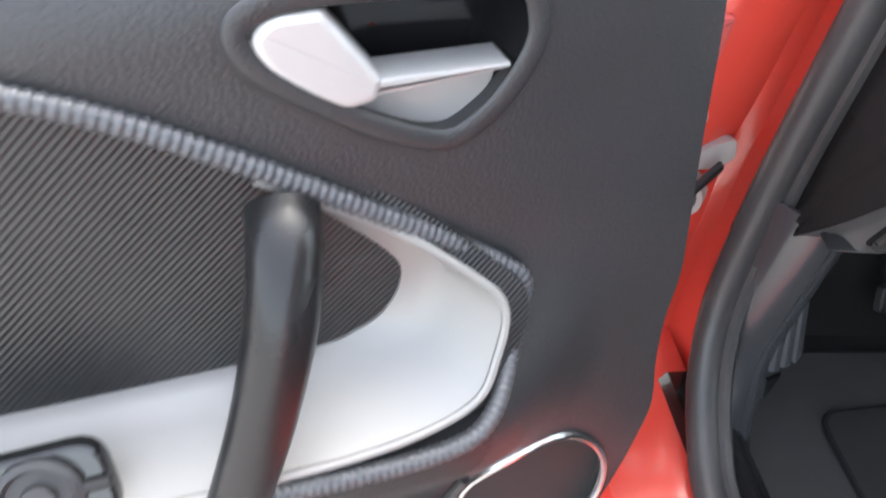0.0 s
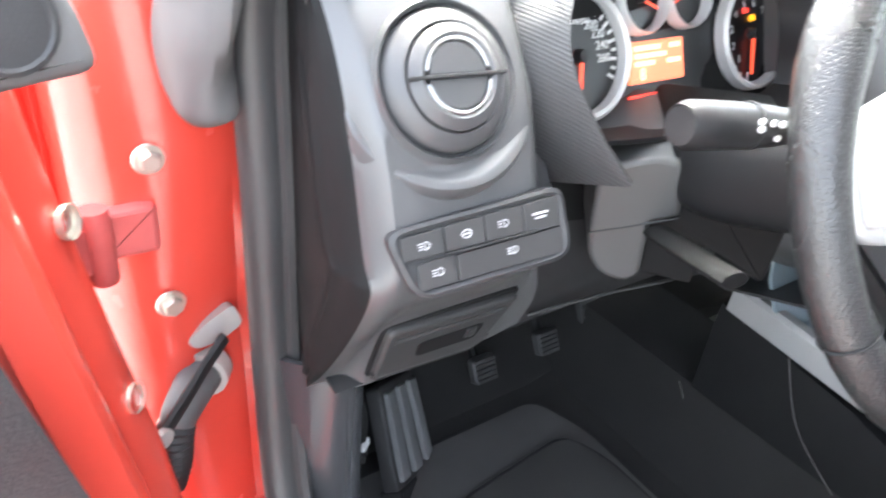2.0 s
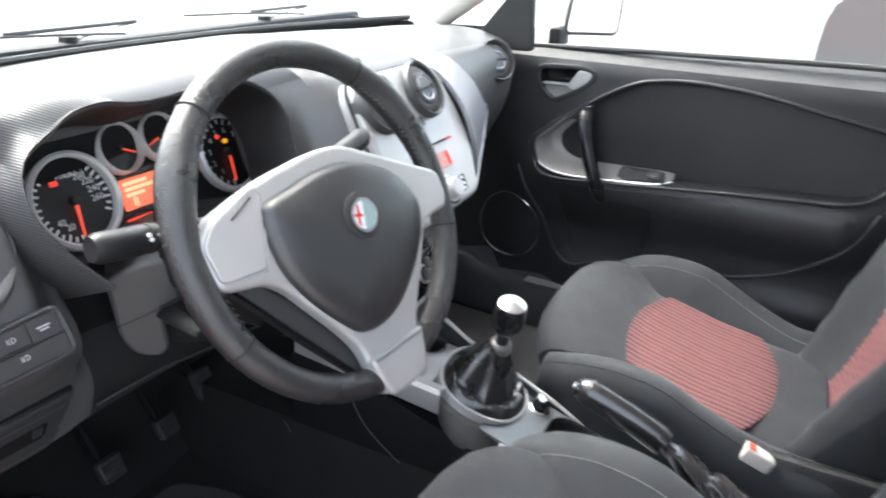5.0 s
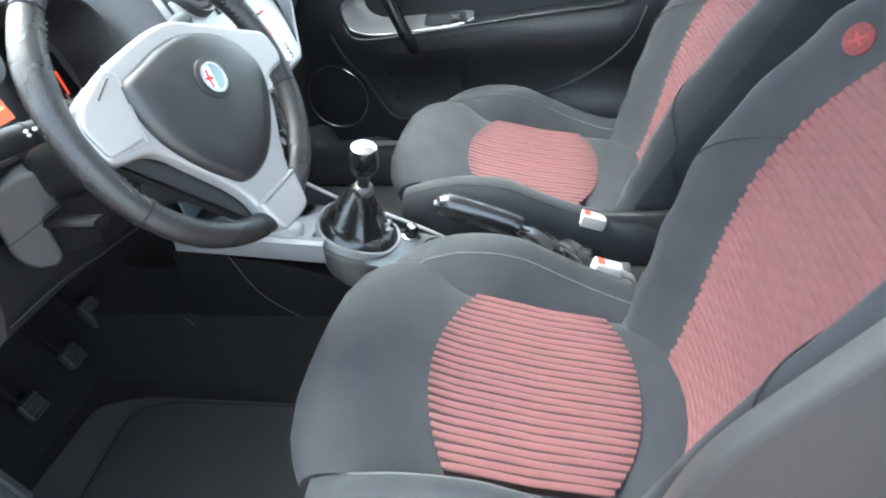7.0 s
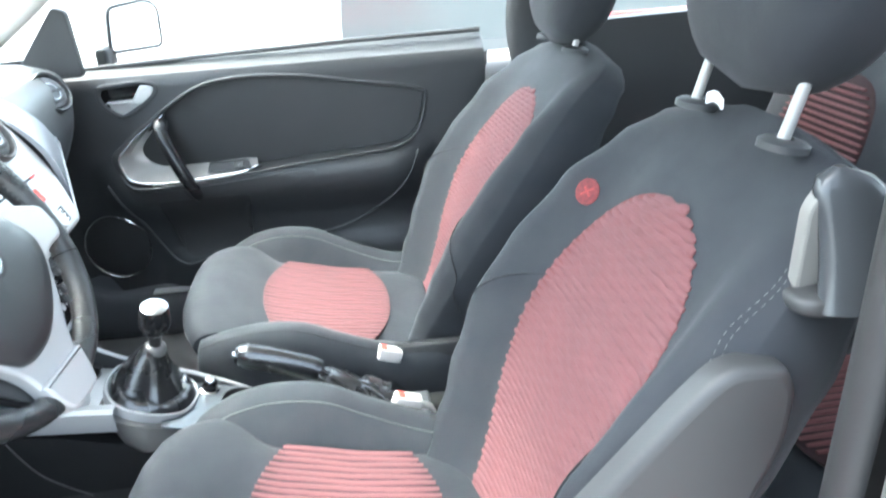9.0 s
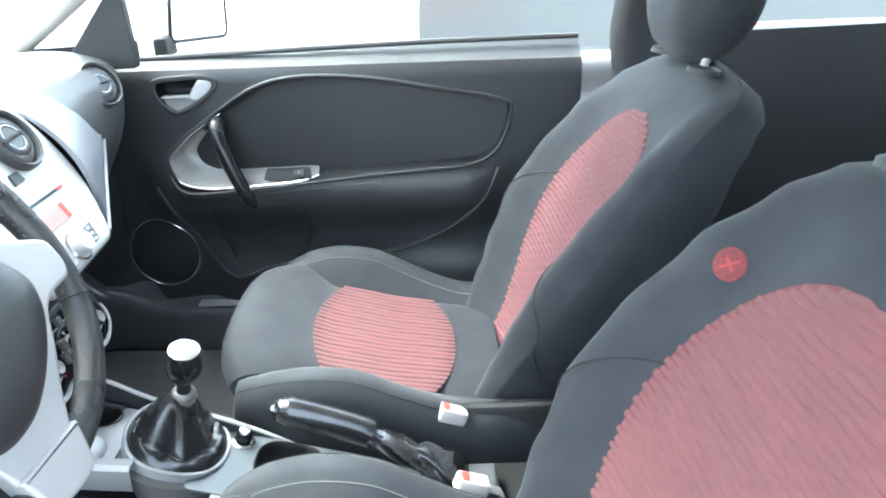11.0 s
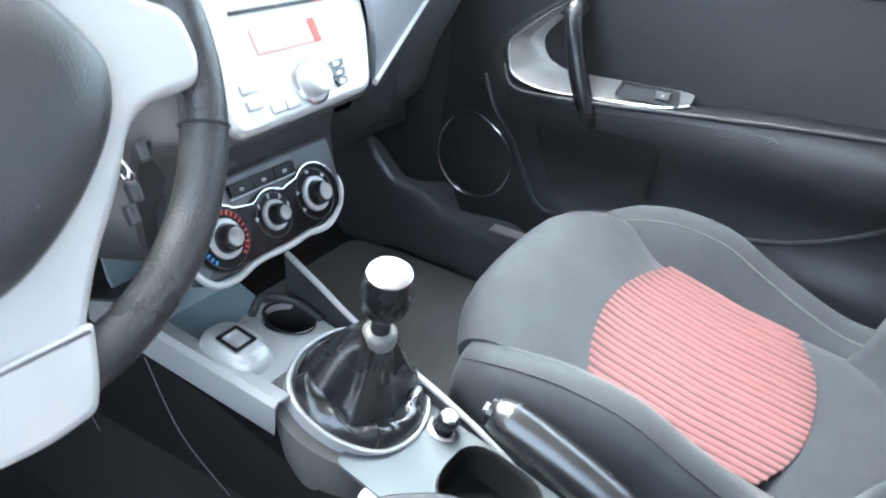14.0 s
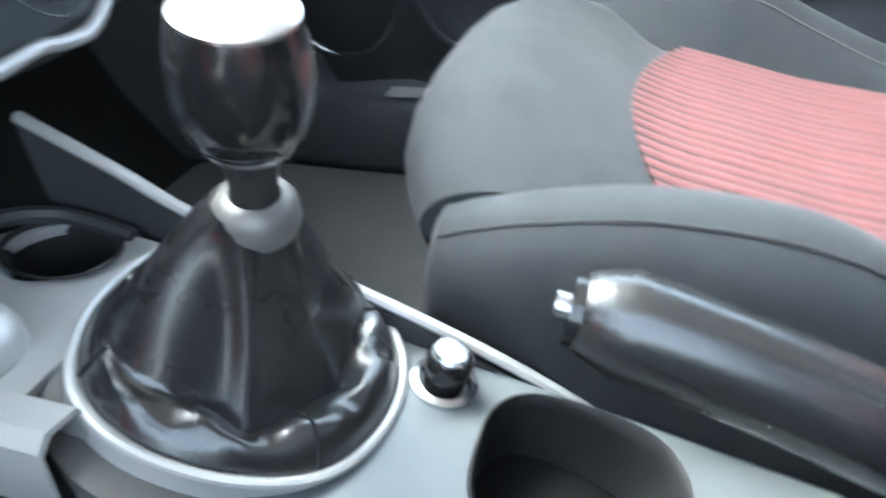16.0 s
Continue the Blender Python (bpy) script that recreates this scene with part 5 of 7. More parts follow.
part("switch_cover", plate(round_poly(cover, 0.006, 4), 0.004, wm, 0.002, 2, z0=0.0075), WHEELSILVER, trim, "satin silver switch cover")
part("cover_gap", tube([wm @ Vector((a, b, 0.0102)) for a, b in ((-0.125, -0.020), (-0.104, -0.023), (-0.081, 0.041), (-0.089, 0.055))], 0.0009, 6), GREYPRINT, trim)
part("crease", tube([wm @ Vector((a, b, 0.0118)) for a, b in ((-0.120, 0.031), (-0.094, 0.043))], 0.0009, 6), DARK, trim)
end = round_poly([(-0.037, -0.146), (-0.033, -0.172), (-0.026, -0.190), (0.002, -0.1925), (0.028, -0.189), (0.036, -0.172), (0.044, -0.146)], [0.004, 0.02, 0.006, 0.03, 0.006, 0.02, 0.004], 4)
part("spoke_end", plate(end, 0.0205, wm, 0.0045, 3, z0=-0.007), WHEELSILVER, trim, "satin silver spoke end over the rim")
web = [(-0.140, -0.020), (-0.106, -0.030), (-0.070, -0.068), (-0.034, -0.125), (-0.024, -0.186), (-0.046, -0.152), (-0.080, -0.106), (-0.104, -0.071), (-0.126, -0.038)]
part("spoke_web", plate(round_poly(web, 0.006, 3), 0.012, wm, 0.003, 2, z0=-0.022), PADSKIN, wheel, "black plastic web beside the spoke")
for a, b in ((0.1045, -0.074), (0.092, -0.093), (0.086, -0.104)):
    part("thumb_key", box(a - 0.0035, a + 0.0035, b - 0.006, b + 0.006, 0.003, 0.009, 0.002, m=wm), TRIM, trim)

col = thing("steering_column", (-0.372, 0.16, 0.83), "black steering column shroud with two stalks", "steering column")
part("shroud_upper", pad(0, 0.006, -0.10, 0.048, 0.040, 0.105, 3.2, m=frame_of((-0.362, 0.05, 0.842), (1, 0, 0), (0, 0.35, 0.94))), STALK, col)
lm = frame_of((-0.449, 0.260, 0.784), (0.767, -0.642, 0.0), (-0.077, -0.091, 0.993))
flank = round_poly([(0.0, -0.003), (0.018, 0.007), (0.041, 0.015), (0.060, 0.013), (0.065, 0.006), (0.073, -0.037), (0.051, -0.046), (0.055, -0.100), (0.045, -0.111), (0.020, -0.105), (0.006, -0.082)], [0.006, 0.02, 0.02, 0.006, 0.01, 0.004, 0.003, 0.006, 0.01, 0.02, 0.03], 4)
part("shroud_lower", plate(flank, 0.12, lm, 0.005, 3, z0=-0.12), SHROUD, col, "grey lower column shroud")
part("shroud_joint", tube([lm @ Vector(p) for p in ((0.0035, -0.062, 0.0002), (0.035, -0.051, 0.0002), (0.0715, -0.0372, 0.0002))], 0.0008, 6), DARK, col)
# solid block coloured near black as the pocket's shade
part("lever_pocket", plate(round_poly([(0.050, -0.046), (0.105, -0.036), (0.105, -0.115), (0.052, -0.108)], 0.004, 3), 0.09, lm, 0.003, z0=-0.105), CAVITY, col, "pocket of the adjuster lever, shade in its near-black colour")
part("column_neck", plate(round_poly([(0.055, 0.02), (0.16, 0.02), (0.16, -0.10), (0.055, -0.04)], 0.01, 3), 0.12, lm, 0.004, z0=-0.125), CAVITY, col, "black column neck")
for sgn in (-1, 1):
    root, tip = Vector((-0.372 + sgn * 0.05, 0.115, 0.868)), Vector((-0.372 + sgn * (0.178 if sgn < 0 else 0.212), 0.13, 0.884 if sgn < 0 else 0.892))
    ln = [root.lerp(tip, t) for t in (0, 0.25, 0.45, 0.7, 0.85, 0.96, 1.0)]
    stalk = part("stalk", tube(ln, [0.008, 0.009, 0.0115, 0.0130, 0.0130, 0.0130, 0.0105], 16), STALK, col, "black control stalk with white symbols")
    d = (tip - root).normalized()
    part("stalk_end", lathe([(0, 0.003), (0.0085, 0.0025), (0.0105, 0.0)], frame_of(tip, d.cross((0, 0, 1)), (0, 0, 1)) if sgn < 0 else frame_of(tip, Vector((0, 0, 1)).cross(d) * -1, (0, 0, 1)), 18), STALK, stalk)
    part("stalk_band", tube([root.lerp(tip, 0.60), root.lerp(tip, 0.62)], 0.0134, 16), DARK, stalk)
    fm = frame_of(root.lerp(tip, 0.62) + Vector((0, -0.0125, 0.002)), d * -sgn, (0, 0, 1))
    for i, (a, b) in enumerate(((-0.012, 0.005), (-0.004, 0.006), (0.006, 0.007), (-0.012, -0.006), (0.004, 0.001))):
        part("symbol", plate(ellipse(a, b * 0.7, 0.0022, 0.0018, 10), 0.0012, fm, z0=-0.001), WHITE, stalk)
part("key_hole", lathe([(0.014, 0.0), (0.014, 0.006), (0.010, 0.007), (0, 0.006)], frame_of((-0.29, 0.11, 0.80), (0, -0.3, 1), (0, -1, -0.2)), 18), DARK, col)
lev = thing("column_lever", (-0.46, 0.19, 0.755), "black steering adjuster lever under the column", "lever")
part("lever", tube(curve_pts([(-0.405, 0.225, 0.734), (-0.425, 0.175, 0.745), (-0.437, 0.143, 0.752), (-0.440, 0.131, 0.754)], 5), 0.012, 10, flat=0.5), CAVITY, lev)

# ---- centre console ----
con = thing("centre_console", (-0.03, 0.0, 0.37), "satin silver centre console with cup holders round the gear lever", "centre console")
CT = [(0.31, 0.540), (0.20, 0.520), (0.13, 0.510), (0.05, 0.486), (-0.03, 0.460), (-0.10, 0.438), (-0.20, 0.400), (-0.30, 0.392), (-0.50, 0.392), (-0.62, 0.40)]


def con_z(y):
    for (a, p), (b, q) in zip(CT, CT[1:]):
        if b <= y <= a:
            return p + (q - p) * (y - a) / (b - a)
    return CT[0][1] if y > CT[0][0] else CT[-1][1]


ys = [0.31 - 0.93 * i / 40 for i in range(41)]
body_rows = [[Vector((x, y, z)) for x, z in ((-0.108, 0.26), (-0.104, con_z(y) - 0.05), (-0.100, con_z(y) - 0.035), (-0.05, con_z(y) - 0.035), (0.03, con_z(y) - 0.035), (0.055, con_z(y) - 0.035), (0.062, con_z(y) - 0.05), (0.065, 0.26))] for y in ys]
part("body", slab(body_rows, (0, 0, -0.006)), CAVITY, con, "black carpeted console body")


def side_rail(x0, x1, ya, yb, drop, name, top=None):
    """A sloping silver flank of the console."""
    rows = []
    for i in range(15):
        y = ya + (yb - ya) * i / 14
        z = con_z(y) + 0.004 if top is None else top + 0.10 * (y - yb)
        rows.append([Vector((x0, y, z - drop)), Vector((x0 + (x1 - x0) * 0.10, y, z - 0.005)), Vector((x0 + (x1 - x0) * 0.35, y, z)), Vector((x1, y, z - 0.002)), Vector((x1, y, z - 0.02))])
    return part(name, slab(rows, (0.0015 * (1 if x1 > x0 else -1), 0, -0.003)), SILVER, con, "satin silver side rail")


side_rail(-0.106, -0.082, 0.30, 0.040, 0.034, "side_rail", 0.514)
side_rail(-0.106, -0.085, -0.055, -0.22, 0.040, "side_rail")
# slim bright strip along the passenger side
part("side_strip", tube(curve_pts([(0.040, 0.150, 0.574), (0.040, 0.10, 0.547), (0.040, 0.055, 0.521), (0.041, -0.055, 0.473), (0.041, -0.125, 0.437), (0.041, -0.185, 0.396)], 5), 0.0034, 8), SILVER, con, "bright edge strip")
part("side_wall", slab([[Vector((x, y, z)) for y, z in ((0.150, 0.572), (0.055, 0.518), (-0.055, 0.470), (-0.185, 0.393))] for x in (0.041,)] + [[Vector((0.052, y, 0.30)) for y in (0.150, 0.055, -0.055, -0.185)]], (-0.004, 0, 0)), PLASTIC, con)
# top plate behind the gear lever, with the lighter and rear cup holder
tm = frame_of((-0.03, -0.09, con_z(-0.09) + 0.002), (1, 0, 0), (0, 0.93, 0.25))
tp = round_poly([(-0.062, -0.19), (0.064, -0.19), (0.070, 0.06), (0.03, 0.075), (-0.06, 0.075)], 0.01, 4)


def squarish(cx, cy, rx, ry, count, start, power=3.0):
    """A rounded rectangle as a superellipse."""
    out = []
    for i in range(count):
        a = start + 2 * math.pi * i / count
        c, d = math.cos(a), math.sin(a)
        k = (abs(c) ** power + abs(d) ** power) ** (-1 / power)
        out.append((cx + rx * c * k, cy + ry * d * k))
    return out


hole = squarish(0.018, -0.057, 0.0465, 0.050, len(tp), radians(-130))
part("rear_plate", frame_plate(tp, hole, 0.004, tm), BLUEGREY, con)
well = [[tm @ Vector((*p, h)) for p in squarish(0.018, -0.057, 0.0465 * f, 0.050 * f, 40, 0.0)] for f, h in ((1.03, 0.0045), (1.0, 0.0062), (0.965, 0.004), (0.95, -0.004), (0.90, -0.050), (0.80, -0.056), (0.02, -0.057))]
part("cup_holder", loft(well, True), DARK, con, "dark rounded storage cup")
lg = tm @ Matrix.Translation((0.048, 0.018, 0.004))
lighter = thing("cigarette_lighter", lg.translation, "black lighter in a chrome socket on the console", "lighter")
part("socket", lathe([(0.017, -0.004), (0.017, 0.003), (0.0135, 0.0045), (0.012, 0.002), (0.012, -0.006)], lg, 28), CHROME, lighter)
part("plug", lathe([(0.0105, -0.004), (0.0105, 0.012), (0.0118, 0.013), (0.0118, 0.020), (0.010, 0.0225), (0, 0.023)], lg, 24), GLOSS, lighter)
part("plug_cap", lathe([(0.0095, 0.0225), (0.008, 0.0245), (0, 0.025)], lg, 20), CHROME, lighter)
# front tray, cup holder and USB cover
fmx = frame_of((-0.028, 0.125, con_z(0.12) + 0.004), (1, 0, 0), (0, 0.97, 0.16))
fp = round_poly([(-0.062, -0.055), (0.06, -0.055), (0.062, 0.02), (0.03, 0.035), (-0.02, 0.028), (-0.05, 0.03), (-0.066, 0.0)], 0.012, 4)
ch = ellipse(0.036, -0.004, 0.0235, 0.030, len(fp), radians(-130))
part("front_plate", frame_plate(fp, ch, 0.006, fmx), SILVER, con)
part("cup_holder", lathe([(0.030, 0.008), (0.028, 0.009), (0.026, 0.002), (0.024, -0.045), (0, -0.047)], fmx @ Matrix.Translation((0.036, -0.004, 0)) @ Matrix.Diagonal((0.86, 1.05, 1, 1)), 32), DARK, con, "dark cup holder")
part("cup_arm", tube(curve_pts([fmx @ Vector(p) for p in ((0.008, 0.024, 0.012), (0.035, 0.034, 0.014), (0.058, 0.012, 0.010), (0.060, -0.03, 0.006))], 5), 0.005, 8), PLASTIC, con)
ub = part("socket_cover", pad(-0.040, -0.002, 0.008, 0.026, 0.038, 0.017, 2.8, m=fmx), SILVER, con, "silver socket cover")
part("socket_frame", frame_plate(round_poly([(-0.057, -0.018), (-0.028, -0.018), (-0.028, 0.012), (-0.057, 0.012)], 0.003, 4), round_poly([(-0.0525, -0.0135), (-0.0325, -0.0135), (-0.0325, 0.0075), (-0.0525, 0.0075)], 0.002, 4), 0.004, fmx, z0=0.0225), CHROME, ub)
part("socket_mouth", box(-0.0525, -0.0325, -0.0135, 0.0075, 0.0215, 0.0242, 0.001, m=fmx), DARK, ub)
part("socket_flap", box(-0.048, -0.036, -0.0125, -0.002, 0.023, 0.0258, 0.001, m=fmx), SILVER, ub)
tray = [[Vector((x, y, z)) for x in (-0.10, -0.05, 0.0, 0.04)] for y, z in ((0.152, 0.50), (0.19, 0.495), (0.23, 0.51), (0.262, 0.57), (0.268, 0.60))]
part("front_tray", slab(tray, (0, 0.004, -0.004)), TRAY, con, "blue-grey moulded tray")

for pts in (((-0.1125, 0.206, 0.500), (-0.1130, 0.165, 0.420), (-0.1130, 0.10, 0.369)), ((-0.1130, 0.325, 0.367), (-0.1130, 0.284, 0.308))):
    part("seam_thread", tube(curve_pts(pts, 6), 0.0007, 5), STITCH, con, "pale seam on the dark flank")

# ---- gear lever ----
gm = frame_of((-0.012, 0.006, 0.490), (1, 0.0, 0), (0, 0.90, 0.44))
gear = thing("gear_lever", (-0.018, 0.01, 0.46), "gear lever with black leather gaiter and chrome-topped knob", "gear lever")
sq = [p[:2] for p in curve_pts([(a, b, 0) for a, b in ((-0.070, 0.016), (-0.060, 0.046), (-0.032, 0.064), (0.0, 0.068), (0.032, 0.062), (0.056, 0.044), (0.066, 0.014), (0.064, -0.020), (0.048, -0.052), (0.022, -0.067), (-0.012, -0.068), (-0.044, -0.054), (-0.064, -0.022))], 5, True)]
part("gaiter_base", plate([(p[0] * 1.045, p[1] * 1.045) for p in sq], 0.034, gm, 0.005, z0=-0.036), SILVER, gear, "satin silver gaiter frame")
skirt = [[gm.translation + gm.to_3x3() @ Vector((p[0] * f * 1.10 - 0.010 - 0.003 * k, p[1] * f * 1.06, -0.015)) + Vector((0.0, -0.006 * k, -0.022 * k)) for p in sq] for k, f in enumerate((1.0, 1.0, 0.97, 0.90, 0.78))]
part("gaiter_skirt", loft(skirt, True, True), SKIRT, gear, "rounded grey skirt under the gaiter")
part("gaiter_ring", tube([gm @ Vector((p[0] * 1.03, p[1] * 1.03, -0.001)) for p in sq], 0.0026, 8, closed=True), SILVER, gear)
axis = (Vector((-0.0190, -0.0155, 0.569)) - gm.translation)
# foot of the leather column: an uneven five-sided outline, flat panels between its corners
FOOT = [(radians(a), r) for a, r in ((50, 0.044), (125, 0.048), (203, 0.055), (266, 0.047), (335, 0.046))]


def foot_radius(a):
    for (a0, r0), (a1, r1) in zip(FOOT, FOOT[1:] + [(FOOT[0][0] + 2 * math.pi, FOOT[0][1])]):
        t = (a - a0) % (2 * math.pi)
        w = a1 - a0
        if t <= w:
            return r0 * r1 * math.sin(w) / (r0 * math.sin(t) + r1 * math.sin(w - t))
    return FOOT[0][1]


rows = []
n = len(sq)
for k in range(31):
    t = k / 30
    row = []
    for p in sq:
        a = math.atan2(p[1], p[0])
        pocket = math.exp(-(((math.degrees(a) - 238 + 180) % 360 - 180) / 75) ** 4)
        ring = math.hypot(p[0], p[1])
        ring_r, foot = ring, ring * 0.86 * (1 - pocket) + foot_radius(a) * 0.94 * pocket
        rise = 0.003 + 0.013 * (1 - pocket)
        if t < 0.4:
            # a puffed roll between the frame and the column's foot
            u = t / 0.4
            gap = ring_r * 0.985 - foot
            r = ring_r * 0.985 - gap * u ** 0.9
            lift = (0.004 + 0.26 * gap * pocket) * math.sin(math.pi * u ** 0.8) + rise * u
            lift += 0.0016 * math.sin(9 * a + 6 * u) * math.sin(math.pi * u) + 0.0011 * math.sin(17 * a - 4 * u) * math.sin(math.pi * u)
            c = gm.translation
        else:
            v = (t - 0.4) / 0.6
            r = 0.0165 + (foot - 0.0165) * (1 - v) ** (0.85 + 0.75 * pocket)
            r += 0.0013 * math.sin(5 * a + 4 * v) * math.sin(math.pi * v)
            lift = rise * (1 - v) ** 1.5
            c = gm.translation + axis * v
        row.append(c + gm.to_3x3() @ Vector((math.cos(a) * r, math.sin(a) * r, lift)))
    rows.append(row)
part("gaiter", loft(rows, True), LEATHER, gear, "creased black leather gaiter", smooth=50)
for turn in (137, 233, 318):
    i = min(range(n), key=lambda j: abs((math.degrees(math.atan2(sq[j][1], sq[j][0])) - turn + 180) % 360 - 180))
    part("gaiter_seam", tube([r[i] + Vector((0, 0, 0.0004)) for r in rows[:12]], 0.0009, 6), SEAM, gear)
la = Vector((-0.0190, -0.0165, 0.5680))
lb = Vector((-0.0340, -0.0360, 0.6500))
dirl = (lb - la).normalized()
lm = frame_of(la, dirl.cross((0, 1, 0)) * -1, dirl.cross(dirl.cross((0, 1, 0)) * -1))
part("collar", lathe([(0.0165, -0.008), (0.0175, -0.003), (0.0165, 0.004), (0.0135, 0.008), (0.010, 0.009)], lm, 28), SKIRT, gear, "satin metal collar")
part("shaft", lathe([(0.0095, 0.0), (0.0090, 0.012), (0.0105, 0.030), (0.012, 0.040)], lm, 22), DARK, gear)
kn = part("knob", lathe([(0.010, 0.0365), (0.0175, 0.0375), (0.0215, 0.0420), (0.0238, 0.050), (0.0242, 0.060), (0.0234, 0.070), (0.0220, 0.078), (0.0205, 0.083)], lm, 40), GLOSS, gear, "gloss black gear knob")
part("knob_ring", lathe([(0.012, 0.0335), (0.0172, 0.0345), (0.0180, 0.0370), (0.014, 0.038)], lm, 32), CHROME, kn)
part("knob_cap", lathe([(0.0207, 0.080), (0.0201, 0.0845), (0.016, 0.0862), (0, 0.0868)], lm, 36), CHROME, kn, "chrome knob cap")

# ---- handbrake ----
hb = thing("handbrake", (-0.02, -0.38, 0.39), "black leather handbrake lever with creased gaiter", "handbrake")
hl = curve_pts([(-0.020, -0.142, 0.537), (-0.0197, -0.154, 0.534), (-0.0195, -0.177, 0.527), (-0.0193, -0.222, 0.510), (-0.019, -0.262, 0.492)], 5)
part("grip", tube(hl, [0.0135 + 0.0055 * min(1, i / 6) for i in range(21)], 18, flat=1.12), LEATHER, hb)
part("end_ring", tube([(-0.020, -0.138, 0.538), (-0.020, -0.148, 0.536)], 0.0138, 18), GLOSS, hb, "gloss black end ring")
part("release_button", tube([(-0.0203, -0.133, 0.5398), (-0.020, -0.142, 0.5375)], 0.0052, 14), CHROME, hb, "chrome release button")
part("cuff", tube([(-0.019, -0.258, 0.494), (-0.019, -0.268, 0.489)], 0.0203, 18), GLOSS, hb)
gl = curve_pts([(-0.019, -0.266, 0.488), (-0.02, -0.295, 0.468), (-0.021, -0.335, 0.444), (-0.022, -0.375, 0.424), (-0.022, -0.405, 0.408)], 9)
rows = []
for i, p in enumerate(gl):
    t = i / (len(gl) - 1)
    row = []
    for k in range(36):
        a = 2 * math.pi * k / 36
        r = 0.0175 + 0.021 * t
        r += (0.0040 * math.sin(3 * a + 5.5 * t) + 0.0052 * math.sin(17 * t + 2.4 * math.sin(a + 0.6)) + 0.0028 * math.sin(5 * a - 13 * t)) * math.sin(math.pi * min(1, 0.1 + t))
        row.append(p + Vector((math.cos(a) * r, math.sin(a) * r * 0.53, math.sin(a) * r * 0.85)))
    rows.append(row)
part("gaiter", loft(rows, True, True), LEATHER, hb, "creased black leather sleeve")
part("gaiter_frame", box(-0.055, 0.012, -0.45, -0.30, 0.392, 0.402, 0.006), PLASTIC, hb)

# ---- pedals, foot rest, mats ----
def pedal(p, w, h, name, label):
    ob = thing(name, p, label, "pedal", "pedals")
    m = frame_of(p, (1, 0, 0), (0, 0.45, 0.9))
    pl = part("pad", plate(round_poly([(-w, -h), (w, -h), (w * 1.05, h), (-w * 1.05, h)], 0.008, 4), 0.012, m, 0.004), RUBBER, ob)
    for i in range(5):
        y = -h * 0.75 + 1.5 * h * i / 4
        part("rib", box(-w * 0.85, w * 0.85, y - 0.003, y + 0.003, 0.011, 0.0155, 0.0015, m=m), TRIM, pl)
    part("arm", tube(curve_pts([Vector(p) + Vector((0, 0.012, 0.0)), Vector(p) + Vector((0, 0.06, 0.07)), Vector(p) + Vector((0, 0.11, 0.20))], 4), 0.007, 8), CAVITY, ob)


pedal((-0.322, 0.50, 0.345), 0.020, 0.019, "clutch_pedal", "ribbed black rubber clutch pedal")
pedal((-0.222, 0.485, 0.366), 0.019, 0.018, "brake_pedal", "ribbed black rubber brake pedal")
pedal((-0.095, 0.52, 0.345), 0.02, 0.045, "accelerator_pedal", "ribbed black rubber accelerator pedal")
fr = thing("foot_rest", (-0.46, 0.47, 0.24), "ribbed grey rubber foot rest beside the pedals", "foot rest")
fm_ = frame_of((-0.450, 0.500, 0.296), (0.80, 0.46, -0.38), (0.05, 0.57, 0.82))
part("plate", plate(round_poly([(-0.060, -0.070), (0.062, -0.072), (0.050, 0.066), (-0.054, 0.066)], 0.008, 4), 0.02, fm_, 0.004, z0=-0.012), RUBBER, fr)
for x in (-0.034, 0.0, 0.034):
    part("rib", plate(round_poly([(x * 1.15 - 0.012, -0.060), (x * 1.15 + 0.012, -0.060), (x + 0.011, 0.056), (x - 0.011, 0.056)], 0.004, 4), 0.009, fm_, 0.003, z0=0.006), RIBGREY, fr, "grey rubber rib")
part("foot", box(-0.058, 0.060, -0.125, -0.068, -0.02, 0.010, 0.004, m=fm_), DARK, fr)


def carpet_piece(poly, z, label, material):
    mt = thing("floor_mat", (poly[0][0], poly[0][1], z), label, "floor mat", "floor mats")
    m = Matrix.Translation((0, 0, z))
    r = round_poly(poly, 0.03, 5)
    part("carpet_face", plate(r, 0.008, m, 0.003), material, mt)
    part("edging", tube([(p[0], p[1], z + 0.004) for p in r], 0.0042, 6, closed=True), SEAM, mt)


carpet_piece([(-0.575, -0.15), (-0.195, -0.15), (-0.185, 0.40), (-0.215, 0.490), (-0.545, 0.490), (-0.575, 0.36)], 0.236, "worn dark grey carpet under the driver's feet", FLOORDARK)
carpet_piece([(-0.445, -0.14), (-0.205, -0.14), (-0.205, 0.34), (-0.230, 0.405), (-0.435, 0.385)], 0.2445, "worn black mat on the driver's floor", MAT)
carpet_piece([(0.105, -0.15), (0.612, -0.15), (0.622, 0.20), (0.632, 0.40), (0.620, 0.495), (0.105, 0.495)], 0.236, "grey carpet on the passenger floor", FLOORGREY)

# ---- front seats ----
def stitches(pts, r=0.0006, gap=2):
    """A dashed thread line: short bars with gaps, joined."""
    bm = bmesh.new()
    for i in range(0, len(pts) - 1, gap):
        tube([pts[i], pts[i + 1]], r, 5, bm=bm)
    return bm


# cushion height along the middle (y from the seat's reference, height)
CUSHION = [(-0.52, -0.060), (-0.42, -0.046), (-0.32, -0.030), (-0.22, -0.004), (-0.15, 0.025), (-0.10, 0.043), (-0.072, 0.043), (-0.052, 0.034), (-0.043, 0.020), (-0.048, 0.010), (-0.064, 0.002), (-0.074, -0.03), (-0.105, -0.130)]
